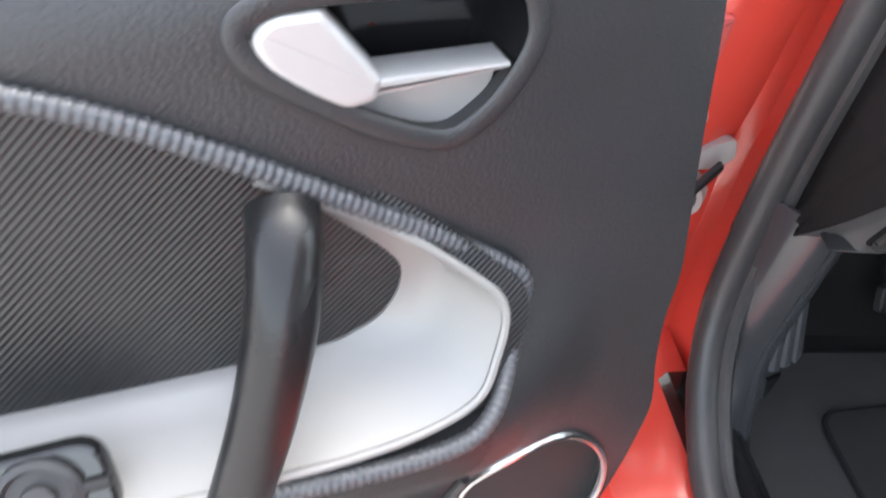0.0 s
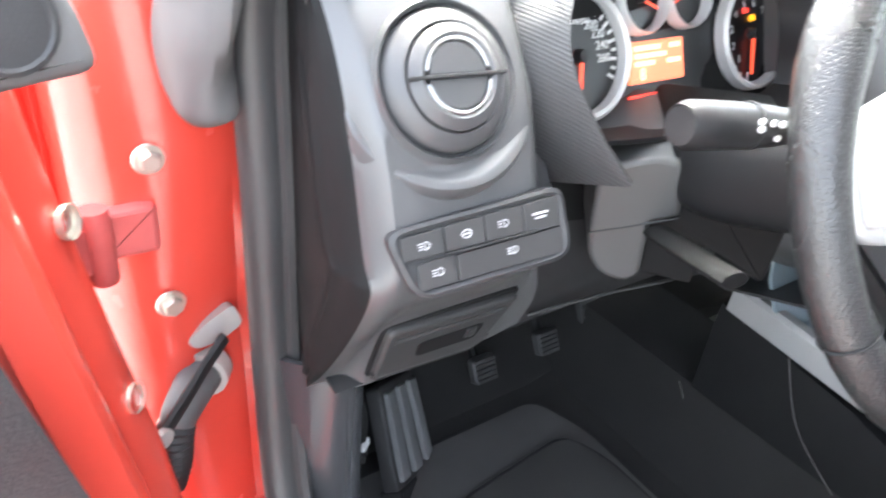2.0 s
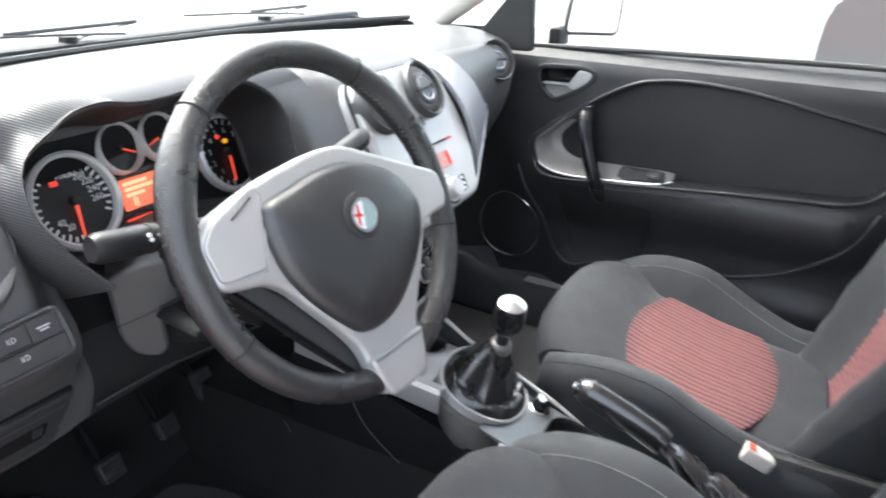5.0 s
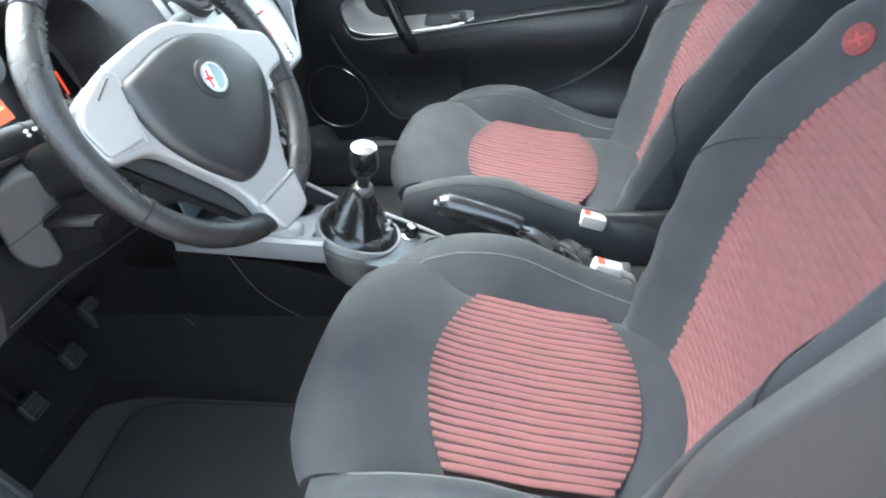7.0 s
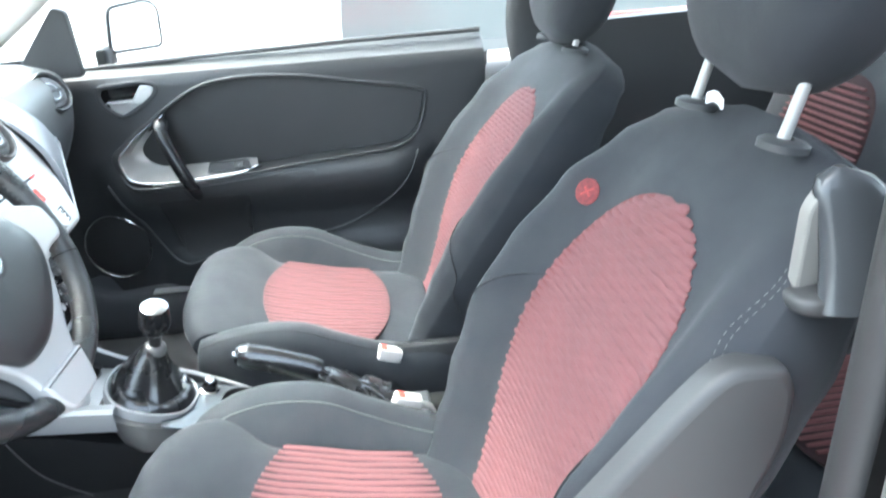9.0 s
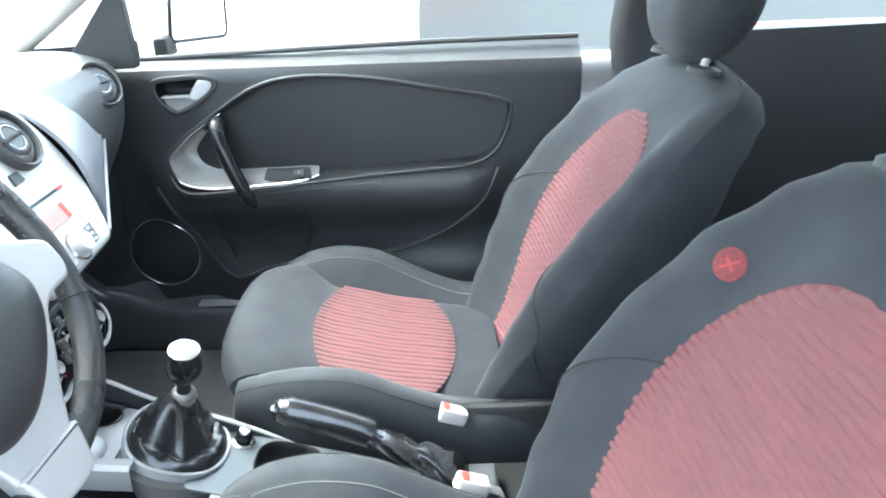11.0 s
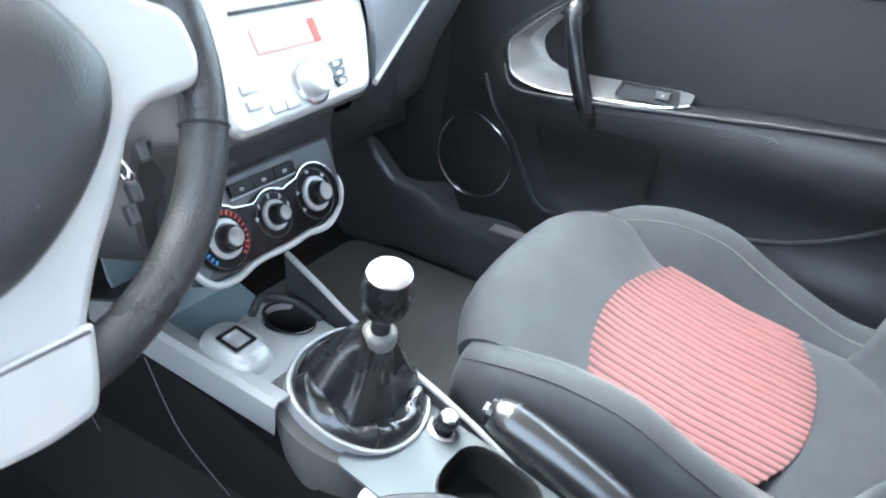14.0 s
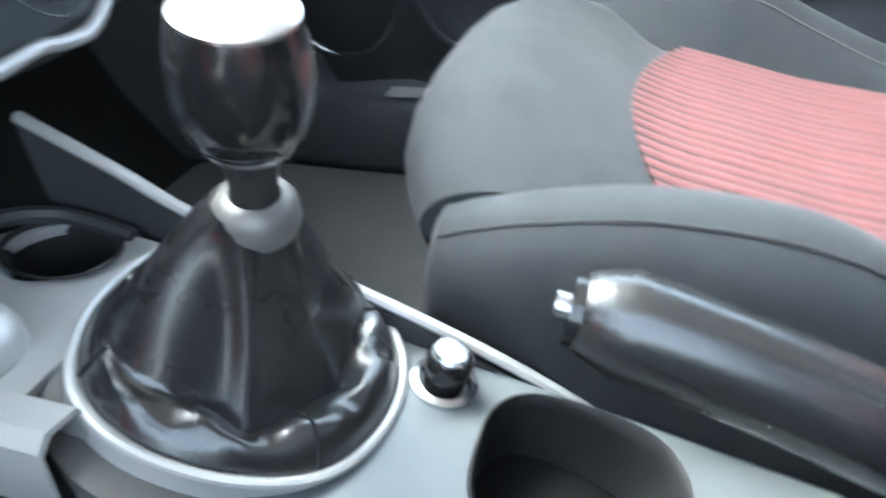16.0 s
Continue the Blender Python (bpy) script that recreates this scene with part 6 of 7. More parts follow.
# bolster ridges: y, ridge offset, top, floor of the inner face
BOLSTER = [(-0.63, 0.188, -0.090, -0.12), (-0.58, 0.200, -0.062, -0.10), (-0.52, 0.210, -0.040, -0.085), (-0.46, 0.216, -0.036, -0.075), (-0.40, 0.222, -0.016, -0.060), (-0.34, 0.227, 0.012, -0.048), (-0.28, 0.230, 0.041, -0.034), (-0.21, 0.231, 0.050, -0.020), (-0.155, 0.228, 0.043, -0.02), (-0.128, 0.222, 0.034, -0.03), (-0.104, 0.214, 0.023, -0.05), (-0.090, 0.205, 0.008, -0.08), (-0.082, 0.195, -0.050, -0.12)]
# backrest: height along it, half width, bolster height, depth behind
BACK = [(-0.06, 0.165, 0.010, 0.08), (0.0, 0.178, 0.020, 0.11), (0.08, 0.200, 0.036, 0.125), (0.16, 0.224, 0.052, 0.13), (0.25, 0.246, 0.064, 0.125), (0.34, 0.249, 0.058, 0.12), (0.45, 0.239, 0.040, 0.112), (0.54, 0.219, 0.010, 0.10), (0.59, 0.198, 0.0, 0.088), (0.618, 0.166, -0.010, 0.08), (0.634, 0.115, -0.020, 0.055), (0.639, 0.06, -0.028, 0.035)]


def cushion_height(y):
    top = [k for k in CUSHION[:7]]
    for (a, za), (b, zb) in zip(top, top[1:]):
        if a <= y <= b:
            return za + (zb - za) * (y - a) / (b - a)
    return top[0][1] if y < top[0][0] else top[-1][1]


def back_face(x, h):
    """Height of the backrest's front over its own plane, and its half width and depth there."""
    (_, (w, b, d)), = lerp_rows([(r[0], r[1:]) for r in BACK], [h])
    c = abs(x) / w
    ridge = math.exp(-((c - 0.87) / 0.19) ** 2) * b if c < 0.87 else (1 - ((c - 0.87) / 0.13) ** 2 * 0.55) * b
    roll = 0.03 * soft_step(0.52, 0.64, h)
    hollow = 0.046 * (1 - soft_step(0.02, 0.28, h)) * max(0.0, 1 - (c / 0.85) ** 2)
    return ridge - roll - hollow - 0.012 * max(0, (c - 0.8) / 0.2) ** 2, w, d


def seat(cx, z, outer, driver, ahead=0.0, back=0.0):
    """A sports seat at cx with its cushion's middle at height z; outer is the side away from the console."""
    label = "charcoal cloth sports seat with red ribbed centre panels"
    s = thing("front_seat", (cx, -0.25, 0.27), label + (" and height knob" if driver else ""), "car seat", "front seats")
    # middle cushion with its rolled front
    line = curve_pts([(0, a, b) for a, b in CUSHION], 5)
    cols = [-1.0, -0.985, -0.95, -0.88, -0.75, -0.5, -0.25, 0.0, 0.25, 0.5, 0.75, 0.88, 0.95, 0.985, 1.0]
    rows = []
    for p in line:
        front = soft_step(-0.21, -0.11, p.y)
        half = 0.168 + 0.030 * front
        row = []
        for c in cols:
            edge = abs(c) ** 7
            nose = 0.034 * front * abs(c) ** 4
            row.append(Vector((cx + half * c, p.y - nose, z + p.z - 0.026 * edge * (0.5 - 0.05 * front) - 0.006 * front * c * c + 0.012 * (1 - c * c) * soft_step(-0.20, -0.11, p.y) * soft_step(-0.03, 0.02, p.z))))
        rows.append(row)
    part("cushion", slab(rows, (0, -0.02, -0.06)), CLOTH, s)
    # welt seam round the front roll
    row = []
    for c in [-0.97 + 1.94 * i / 24 for i in range(25)]:
        row.append(Vector((cx + 0.194 * c, -0.044 - 0.034 * abs(c) ** 4, z + 0.012 - 0.008 * abs(c) ** 7)))
    part("front_seam", tube(row, 0.0018, 6), SEAM, s)
    # red insert: a dark backing with padded ribs running fore and aft
    half = 0.160 if driver else 0.167
    ix = cx if driver else cx - 0.010
    rows = []
    for i in range(33):
        c = -1 + 2 * i / 32
        y0, y1 = -0.226 + 0.038 * (1 - c * c), -0.400 - 0.040 * (1 - abs(c) ** 2.4)
        rows.append([Vector((ix + half * c * (1.0 - 0.04 * t), y0 + (y1 - y0) * t, z + cushion_height(y0 + (y1 - y0) * t) + 0.0015)) for t in [j / 12 for j in range(13)]])
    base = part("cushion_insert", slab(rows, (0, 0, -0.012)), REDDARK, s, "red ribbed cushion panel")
    count = 25
    for i in range(count):
        c = -1 + (2 * i + 1) / count
        y0, y1 = -0.226 + 0.038 * (1 - c * c), -0.400 - 0.040 * (1 - abs(c) ** 2.4)
        pts, rad = [], []
        for j in range(15):
            t = j / 14
            y = y0 + 0.001 + (y1 - y0 - 0.002) * t
            pts.append(Vector((ix + half * c * (1.0 - 0.04 * t) + 0.0006 * math.sin(9 * t + 2.3 * i), y, z + cushion_height(y) + 0.0016)))
            rad.append(0.0049 * min(1.0, 0.7 + 3 * min(t, 1 - t)))
        part("rib", tube(pts, rad, 8, flat=0.36), REDCLOTH, base)
    # side bolsters
    for side in (-1, 1):
        rings = []
        for y, ri, top, fl in BOLSTER:
            rings.append([(ri - 0.078, fl - 0.03), (ri - 0.060, fl + 0.25 * (top - fl)), (ri - 0.028, top - 0.012), (ri - 0.004, top), (ri + 0.016, top - 0.006), (ri + 0.030, top - 0.034), (ri + 0.033, top - 0.09), (ri + 0.024, -0.185), (ri - 0.05, -0.185)])
        # the front end leans back towards the floor
        smooth = [curve_pts([Vector((side * a, k[0] - 0.75 * max(0.0, k[2] - b - 0.03) * soft_step(-0.22, -0.08, k[0]), b)) for a, b in ring], 3, True) for ring, k in zip(rings, BOLSTER)]
        lines = [curve_pts([r[k] for r in smooth], 5) for k in range(len(smooth[0]))]
        rows = [[Vector((cx, 0, z)) + lines[k][i] for k in range(len(lines))] for i in range(len(lines[0]))]
        part("side_bolster", loft(rows, True, True), CLOTH, s)
        for k, lo, hi, r in ((6, 4, -10, 0.0009), (12, 2, -8, 0.0008)):
            off = Vector((0, 0, z + 0.0004)) + Vector((cx, 0, 0))
            part("bolster_seam", tube([p + off for p in lines[k]][lo:hi], r, 6), STITCH if k == 6 else SEAM, s)
    # frame and rails below
    part("seat_base", box(cx - 0.19, cx + 0.19, -0.48, -0.085, z - 0.20, z - 0.09, 0.02), DARK, s)
    for sx in (-0.15, 0.15):
        part("rail", box(cx + sx - 0.02, cx + sx + 0.02, -0.55, -0.02, 0.238, z - 0.19, 0.004), STEEL, s)
    # backrest: placed by its own upright
    up = Vector((0, -0.523, 0.852))
    m = frame_of(Vector((cx, -0.44 - back, z - 0.065)), (-1, 0, 0), up)
    rows = []
    for i in range(49):
        h = -0.06 + 0.699 * i / 48
        _, w, d = back_face(0.0, h)
        ring = []
        for c in [math.sin(math.pi / 2 * (-1 + j / 14)) for j in range(29)]:
            ring.append((c * w, h, back_face(c * w, h)[0]))
        drop = 0.02 * soft_step(0.52, 0.64, h)
        edge_h = back_face(w, h)[0]
        for f, g in ((1.012, 0.20), (1.010, 0.45), (0.985, 0.68), (0.93, 0.86)):
            ring.append((w * f, h, edge_h - (edge_h + d) * g - drop * g))
        for c in [0.80 - 1.6 * j / 8 for j in range(0, 9)]:
            ring.append((c * w, h, -d * (1 - 0.03 * abs(c)) - drop))
        for f, g in ((0.93, 0.86), (0.985, 0.68), (1.010, 0.45), (1.012, 0.20)):
            ring.append((-w * f, h, edge_h - (edge_h + d) * g - drop * g))
        rows.append([m @ Vector(p) for p in ring])
    part("backrest", loft(rows, True, True), CLOTH, s, smooth=70)
    # red insert: an upright oval, narrower at its foot, ribs across
    hb, ht, count = 0.012, 0.515, 54

    def half_at(h):
        t = (h - hb) / (ht - hb)
        low = 0.080 + 0.073 * soft_step(-0.1, 0.62, t)
        return low * (1 - max(0, (t - 0.58) / 0.42) ** 2.3) ** 0.5 if t < 1 else 0.0

    rows = []
    for i in range(40):
        h = hb + (ht - hb) * (1 - (1 - i / 39.5) ** 1.3)
        w = half_at(h)
        rows.append([m @ Vector((c * w, h, back_face(c * w, h)[0] + 0.0012)) for c in [-1 + j / 8 for j in range(17)]])
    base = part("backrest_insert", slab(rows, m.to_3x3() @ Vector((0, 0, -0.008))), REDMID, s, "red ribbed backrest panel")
    for i in range(count):
        h = hb + (ht - hb) * (i + 0.5) / count
        w = half_at(h) + (0.002 if i % 2 else -0.001)
        pts, rad = [], []
        for j in range(41):
            c = -1 + j / 20
            wave = math.sin(2 * math.pi * (c * w / 0.036 + 0.5 * i))
            pts.append(m @ Vector((c * w, h + 0.004 * c + 0.0005 * wave, back_face(c * w, h)[0] + 0.0012)))
            rad.append(0.0050 * min(1.0, 0.6 + 4 * (1 - abs(c))) * (1 + 0.20 * wave))
        part("rib", tube(pts, rad, 8, flat=0.36, up=m.to_3x3() @ Vector((0, 0, 1))), REDCLOTH, base)
    for side in (-1, 1):
        # fold from the insert's edge over the bolster's ridge
        pts = [(0.150, 0.335), (0.172, 0.318), (0.195, 0.285), (0.213, 0.24), (0.223, 0.18), (0.220, 0.10)]
        line = curve_pts([(side * a, b, 0) for a, b in pts], 6)
        part("backrest_seam", tube([m @ Vector((p.x, p.y, back_face(p.x, p.y)[0] + 0.0006)) for p in line], 0.0012, 6), SEAM, s)
        if not driver or side == outer:
            continue
        pts = [(0.176, 0.02), (0.206, 0.09), (0.231, 0.20), (0.238, 0.33), (0.226, 0.46), (0.196, 0.565), (0.150, 0.612)]
        line = curve_pts([(side * a, b, 0) for a, b in pts], 28)
        part("stitch_line", stitches([m @ Vector((p.x, p.y, back_face(p.x, p.y)[0] + 0.0004)) for p in line], 0.00045), STITCH, s, "pale stitching")
        line = [Vector((p.x * 0.982, p.y, 0)) for p in line]
        part("stitch_line", stitches([m @ Vector((p.x, p.y, back_face(p.x, p.y)[0] + 0.0004)) for p in line], 0.00045), STITCH, s, "pale stitching")
    # headrest on two posts
    for side in (-1, 1):
        p0 = m @ Vector((side * 0.090, 0.609, -0.008))
        part("headrest_post", tube([p0, p0 + Vector((0, -0.28, 0.96)) * 0.10], 0.0060, 12), CUPSILVER, s, "dull steel headrest post")
        part("post_collar", lathe([(0.024, -0.006), (0.024, 0.001), (0.019, 0.004), (0.009, 0.005)], frame_of(p0 + up * 0.008, (1, 0, 0), (0, 1, 0.18)), 24), PLASTIC, s)
    if driver:
        p0 = m @ Vector((-0.040, 0.634, 0.000))
        part("tag", slab([[p0 + Vector((0.016 * u, 0.004 * u * u, -0.012 * v + 0.003 * math.sin(3 * u))) for u in (-1, -0.4, 0.2, 0.7, 1.2)] for v in (0, 0.6, 1.0)], (0, 0.001, 0)), WHITE, s, "small white paper tag")
    rows = []
    for i in range(17):
        t = i / 16
        a = -math.pi / 2 + math.pi * t
        wide = 0.142 * abs(math.cos(a)) ** 0.35 + 0.001
        thick = 0.062 * abs(math.cos(a)) ** 0.5 + 0.001
        hh = (0.648 if driver else 0.608) + 0.215 * t
        row = []
        for k in range(28):
            b = 2 * math.pi * k / 28
            row.append(m @ Vector((wide * math.copysign(abs(math.cos(b)) ** 0.55, math.cos(b)), hh, 0.008 + 0.045 * t + thick * math.copysign(abs(math.sin(b)) ** 0.7, math.sin(b)))))
        rows.append(row)
    part("headrest", loft(rows, True, True), CLOTH, s)
    if driver:
        # embroidered round mark on the inner shoulder, a plain red ring with a bar
        px, ph = -0.162, 0.457
        gx = (back_face(px + 0.012, ph)[0] - back_face(px - 0.012, ph)[0]) / 0.024
        gh = (back_face(px, ph + 0.012)[0] - back_face(px, ph - 0.012)[0]) / 0.024
        em = m @ frame_of((px, ph, back_face(px, ph)[0] + 0.0025), (1, 0, gx), (0, 1, gh))
        mark = part("embroidered_mark", lathe([(0.0180, -0.006), (0.0178, 0.0002), (0.0165, 0.0008), (0.0, 0.0008)], em, 28), EMBROIDERY, s, "red embroidered round mark")
        part("mark_bar", box(-0.011, 0.011, -0.0015, 0.0015, 0.0004, 0.0012, 0.0003, m=em @ Matrix.Rotation(0.9, 4, "Z")), THREAD, mark)
        part("mark_bar", box(-0.008, 0.008, -0.0015, 0.0015, 0.0004, 0.0012, 0.0003, m=em @ Matrix.Rotation(-0.5, 4, "Z")), THREAD, mark)
    if driver:
        # tilt lever high on the outer edge
        lx = cx + outer * 0.222
        dy = 0.0
        lmx = frame_of((lx + (0.0 if outer < 0 else 0.026), 0, z - 0.495), (0, -1, 0), (0, 0, 1))
        rows = []
        for k in range(15):
            t = k / 14
            wide = 0.046 * (1 - 0.42 * t) * (1 - max(0.0, (t - 0.72) / 0.28) ** 3) ** 0.5 if k < 14 else 0.004
            mid, up_ = 0.766 - 0.026 * t * t, 0.862 + 0.108 * t
            thick = 0.017 * (1 - 0.35 * t) if k < 14 else 0.004
            lean = 0.020 - 0.030 * t
            rows.append([lmx @ Vector((mid + wide * math.cos(a), up_, lean + thick * math.copysign(abs(math.sin(a)) ** 0.7, math.sin(a)))) for a in (2 * math.pi * j / 24 for j in range(24))])
        part("tilt_lever", loft(rows, True, True), LEVER, s, "glossy grey tilt lever")
        part("lever_plate", plate(round_poly([(0.712, 0.868), (0.738, 0.868), (0.742, 0.945), (0.726, 0.958), (0.714, 0.94)], 0.008, 4), 0.012, lmx, 0.003, z0=-0.012), PLATEGREY, s, "beige lever plate")
        part("lever_base", pad(lx, -0.742, 0.864 + z - 0.495, 0.026, 0.038, 0.011, 3.0), TRIM, s)
    if driver:
        # plastic recliner cover and knob low on the outer side
        om = frame_of((cx + outer * 0.238, 0, z - 0.495), (0, -1, 0), (0, 0, 1))
        poly = [(0.41, 0.37), (0.42, 0.50), (0.468, 0.625), (0.612, 0.795), (0.645, 0.828), (0.694, 0.824), (0.706, 0.800), (0.704, 0.745), (0.678, 0.68), (0.665, 0.55), (0.68, 0.37)]
        sgn = 1 if outer < 0 else -1
        depth = 0.026
        bm = plate(round_poly(poly, [0.03, 0.03, 0.05, 0.06, 0.02, 0.012, 0.012, 0.03, 0.03, 0.03, 0.03], 5), depth, om if sgn > 0 else om @ Matrix.Translation((0, 0, -depth)), 0.010 if sgn > 0 else 0.0, 4, z0=-0.006 if sgn > 0 else 0.006)
        part("side_cover", bm, TRIM, s, "grey plastic recliner cover")
    part("inner_cover", box(cx - outer * 0.218 - 0.012, cx - outer * 0.218 + 0.012, -0.66, -0.43, z - 0.22, z - 0.03, 0.01), DARK, s, "black inner recliner cover")
    if driver:
        km_ = frame_of((cx - 0.256, -0.606, z + 0.040), (0, -1, 0), (0, 0, 1))
        part("recliner_knob", lathe([(0.034, 0.0), (0.033, 0.016), (0.028, 0.024), (0.020, 0.026), (0.016, 0.022), (0, 0.022)], km_, 10), TRIM, s, "faceted grey knob", smooth=25)
    s.location.y += ahead
    return s


seat(-0.365, 0.495, -1, True)
seat(0.305, 0.486, 1, False, 0.040, 0.045)


def buckle(p, label):
    b = thing("belt_buckle", p, label, "belt buckle", "seat belt buckles")
    m = frame_of(p, (1, 0.1, 0), (0, 0.93, 0.36))
    part("case", box(-0.013, 0.013, -0.026, 0.020, -0.011, 0.011, 0.005, m=m), WHITEPLASTIC, b)
    part("button", box(-0.0085, 0.0085, 0.004, 0.016, 0.0095, 0.0118, 0.002, m=m), BUCKLERED, b, "red release button")
    part("stalk", tube([m @ Vector((0, -0.022, 0)), m @ Vector((0, -0.045, -0.004)), m @ Vector((0, -0.068, -0.03))], 0.008, 8, flat=0.5), WHITEPLASTIC, b, "pale cable cover")


buckle((0.072, -0.385, 0.450), "pale seat belt buckle with red button beside the passenger seat")
buckle((-0.098, -0.405, 0.462), "pale seat belt buckle with red button beside the driver's seat")

# ---- rear bench ----
rs = thing("rear_seat", (0, -1.1, 0.27), "charcoal rear bench with red ribbed backrest panels", "rear seat")
part("bench", pad(0, -1.12, 0.37, 0.58, 0.27, 0.115, 4.0), CLOTH, rs)
rb = frame_of((0, -1.28, 0.44), (-1, 0, 0), (0, -0.30, 0.954))
part("bench_back", pad(0, 0.22, -0.05, 0.58, 0.27, 0.09, 4.0, m=rb), CLOTH, rs)
for sx in (-0.30, 0.30):
    ins = part("back_insert", pad(sx, 0.22, 0.036, 0.145, 0.19, 0.009, 3.0, m=rb), REDDARK, rs, "red ribbed panel")
    for i in range(24):
        h = 0.05 + 0.34 * (i + 0.5) / 24
        w = 0.140 * max(0.05, 1 - abs((h - 0.22) / 0.19) ** 3) ** 0.5
        part("rib", tube([rb @ Vector((sx + w * c, h, 0.0445)) for c in (-1, -0.5, 0, 0.5, 1)], [0.004, 0.0062, 0.0062, 0.0062, 0.004], 6, flat=0.6), REDCLOTH, ins)
    ins = part("seat_insert", pad(sx, -1.08, 0.482, 0.145, 0.16, 0.009, 3.0), REDDARK, rs, "red ribbed panel")
    for i in range(18):
        x = -0.135 + 0.27 * (i + 0.5) / 18
        l = 0.155 * (1 - abs(x / 0.145) ** 3) ** 0.5
        part("rib", tube([(sx + x, -1.08 + l * c, 0.490) for c in (-1, -0.5, 0, 0.5, 1)], [0.004, 0.0065, 0.0065, 0.0065, 0.004], 6, flat=0.6), REDCLOTH, ins)
    part("rear_headrest", pad(sx, 0.55, -0.05, 0.12, 0.07, 0.05, 3.0, m=rb), CLOTH, rs)

# ---- doors: both share one design, drawn in (along from the hinge, height, inwards) ----
from mathutils import geometry


def inside(p, poly):
    hit = False
    k = len(poly)
    for i in range(k):
        (x0, y0), (x1, y1) = poly[i][:2], poly[(i + 1) % k][:2]
        if (y0 > p[1]) != (y1 > p[1]) and p[0] < (x1 - x0) * (p[1] - y0) / (y1 - y0) + x0:
            hit = not hit
    return hit


def field(outer, holes, step, height, m, depth=-0.012):
    """A moulded skin over an outline with openings: height(a, b) lifts it inwards; its edges are turned back by depth."""
    pts, edges = [], []
    for poly in (outer, *holes):
        k0, k = len(pts), len(poly)
        pts += [Vector(p[:2]) for p in poly]
        edges += [(k0 + i, k0 + (i + 1) % k) for i in range(k)]
    xs_, ys_ = [p[0] for p in outer], [p[1] for p in outer]
    x = min(xs_) + step / 2
    while x < max(xs_):
        y = min(ys_) + step / 2
        while y < max(ys_):
            if inside((x, y), outer) and not any(inside((x, y), h) for h in holes):
                pts.append(Vector((x, y)))
            y += step
        x += step
    v, e, f, *_ = geometry.delaunay_2d_cdt(pts, edges, [], 0, 1e-5)
    b = bmesh.new()
    vs = [b.verts.new(m @ Vector((p.x, p.y, height(p.x, p.y)))) for p in v]
    for tri in f:
        c = sum((v[i] for i in tri), Vector((0, 0))) / len(tri)
        if inside(c, outer) and not any(inside(c, h) for h in holes):
            b.faces.new([vs[i] for i in tri])
    rim = [ed for ed in b.edges if len(ed.link_faces) == 1]
    back = m.to_3x3() @ Vector((0, 0, depth))
    made = bmesh.ops.extrude_edge_only(b, edges=rim)
    bmesh.ops.translate(b, verts=[g for g in made["geom"] if isinstance(g, bmesh.types.BMVert)], vec=back)
    for w in [w for w in b.verts if not w.link_faces]:
        b.verts.remove(w)
    return b


def flat2(pts, n=5):
    return [p[:2] for p in curve_pts([(a, b, 0) for a, b in pts], n, True)]


BAND = [(0.214, 0.704), (0.240, 0.729), (0.300, 0.772), (0.355, 0.810), (0.410, 0.842), (0.470, 0.862), (0.56, 0.868), (0.68, 0.858), (0.80, 0.836), (0.90, 0.818), (0.950, 0.804), (0.962, 0.793), (0.955, 0.745), (0.930, 0.697), (0.88, 0.674), (0.78, 0.667), (0.66, 0.660), (0.53, 0.650), (0.40, 0.640), (0.31, 0.634), (0.268, 0.636), (0.244, 0.648), (0.226, 0.674)]
RECESS = [(0.216, 0.852), (0.217, 0.839), (0.226, 0.823), (0.238, 0.810), (0.257, 0.8005), (0.283, 0.8095), (0.310, 0.826), (0.333, 0.843), (0.341, 0.857), (0.334, 0.867), (0.310, 0.8715), (0.26, 0.870), (0.224, 0.866)]


def even_steps(line, step):
    """The closed line again, in equal steps whose count divides by four."""
    walk_len = [0.0]
    for a, b in zip(line, line[1:] + line[:1]):
        walk_len.append(walk_len[-1] + (b - a).length)
    count = 4 * round(walk_len[-1] / step / 4)
    out, k = [], 0
    for i in range(count):
        want = walk_len[-1] * i / count
        while walk_len[k + 1] < want:
            k += 1
        t = (want - walk_len[k]) / (walk_len[k + 1] - walk_len[k])
        out.append(line[k].lerp(line[(k + 1) % len(line)], t))
    return out


def smooth_step(x, a, b):
    t = min(max((x - a) / (b - a), 0), 1)
    return t * t * (3 - 2 * t)


def door_height(a, b):
    """How far the moulded skin stands inwards: a shelf at the top, an arm rest ledge, a bellied pocket below."""
    h = -0.075 * smooth_step(b, 0.876, 0.918) ** 1.2
    ledge = smooth_step(b, 0.50, 0.615) * (1 - smooth_step(b, 0.63, 0.72)) * smooth_step(a, 0.14, 0.26) * (1 - smooth_step(a, 0.86, 1.0))
    h += 0.050 * ledge
    h += 0.020 * smooth_step(0.47 - b, 0, 0.06) * smooth_step(a, 0.26, 0.34)
    return h


def band_height(a, b):
    return 0.050 * (1 - smooth_step(b, 0.60, 0.74)) * smooth_step(a, 0.16, 0.26) * (1 - smooth_step(a, 0.88, 0.99))


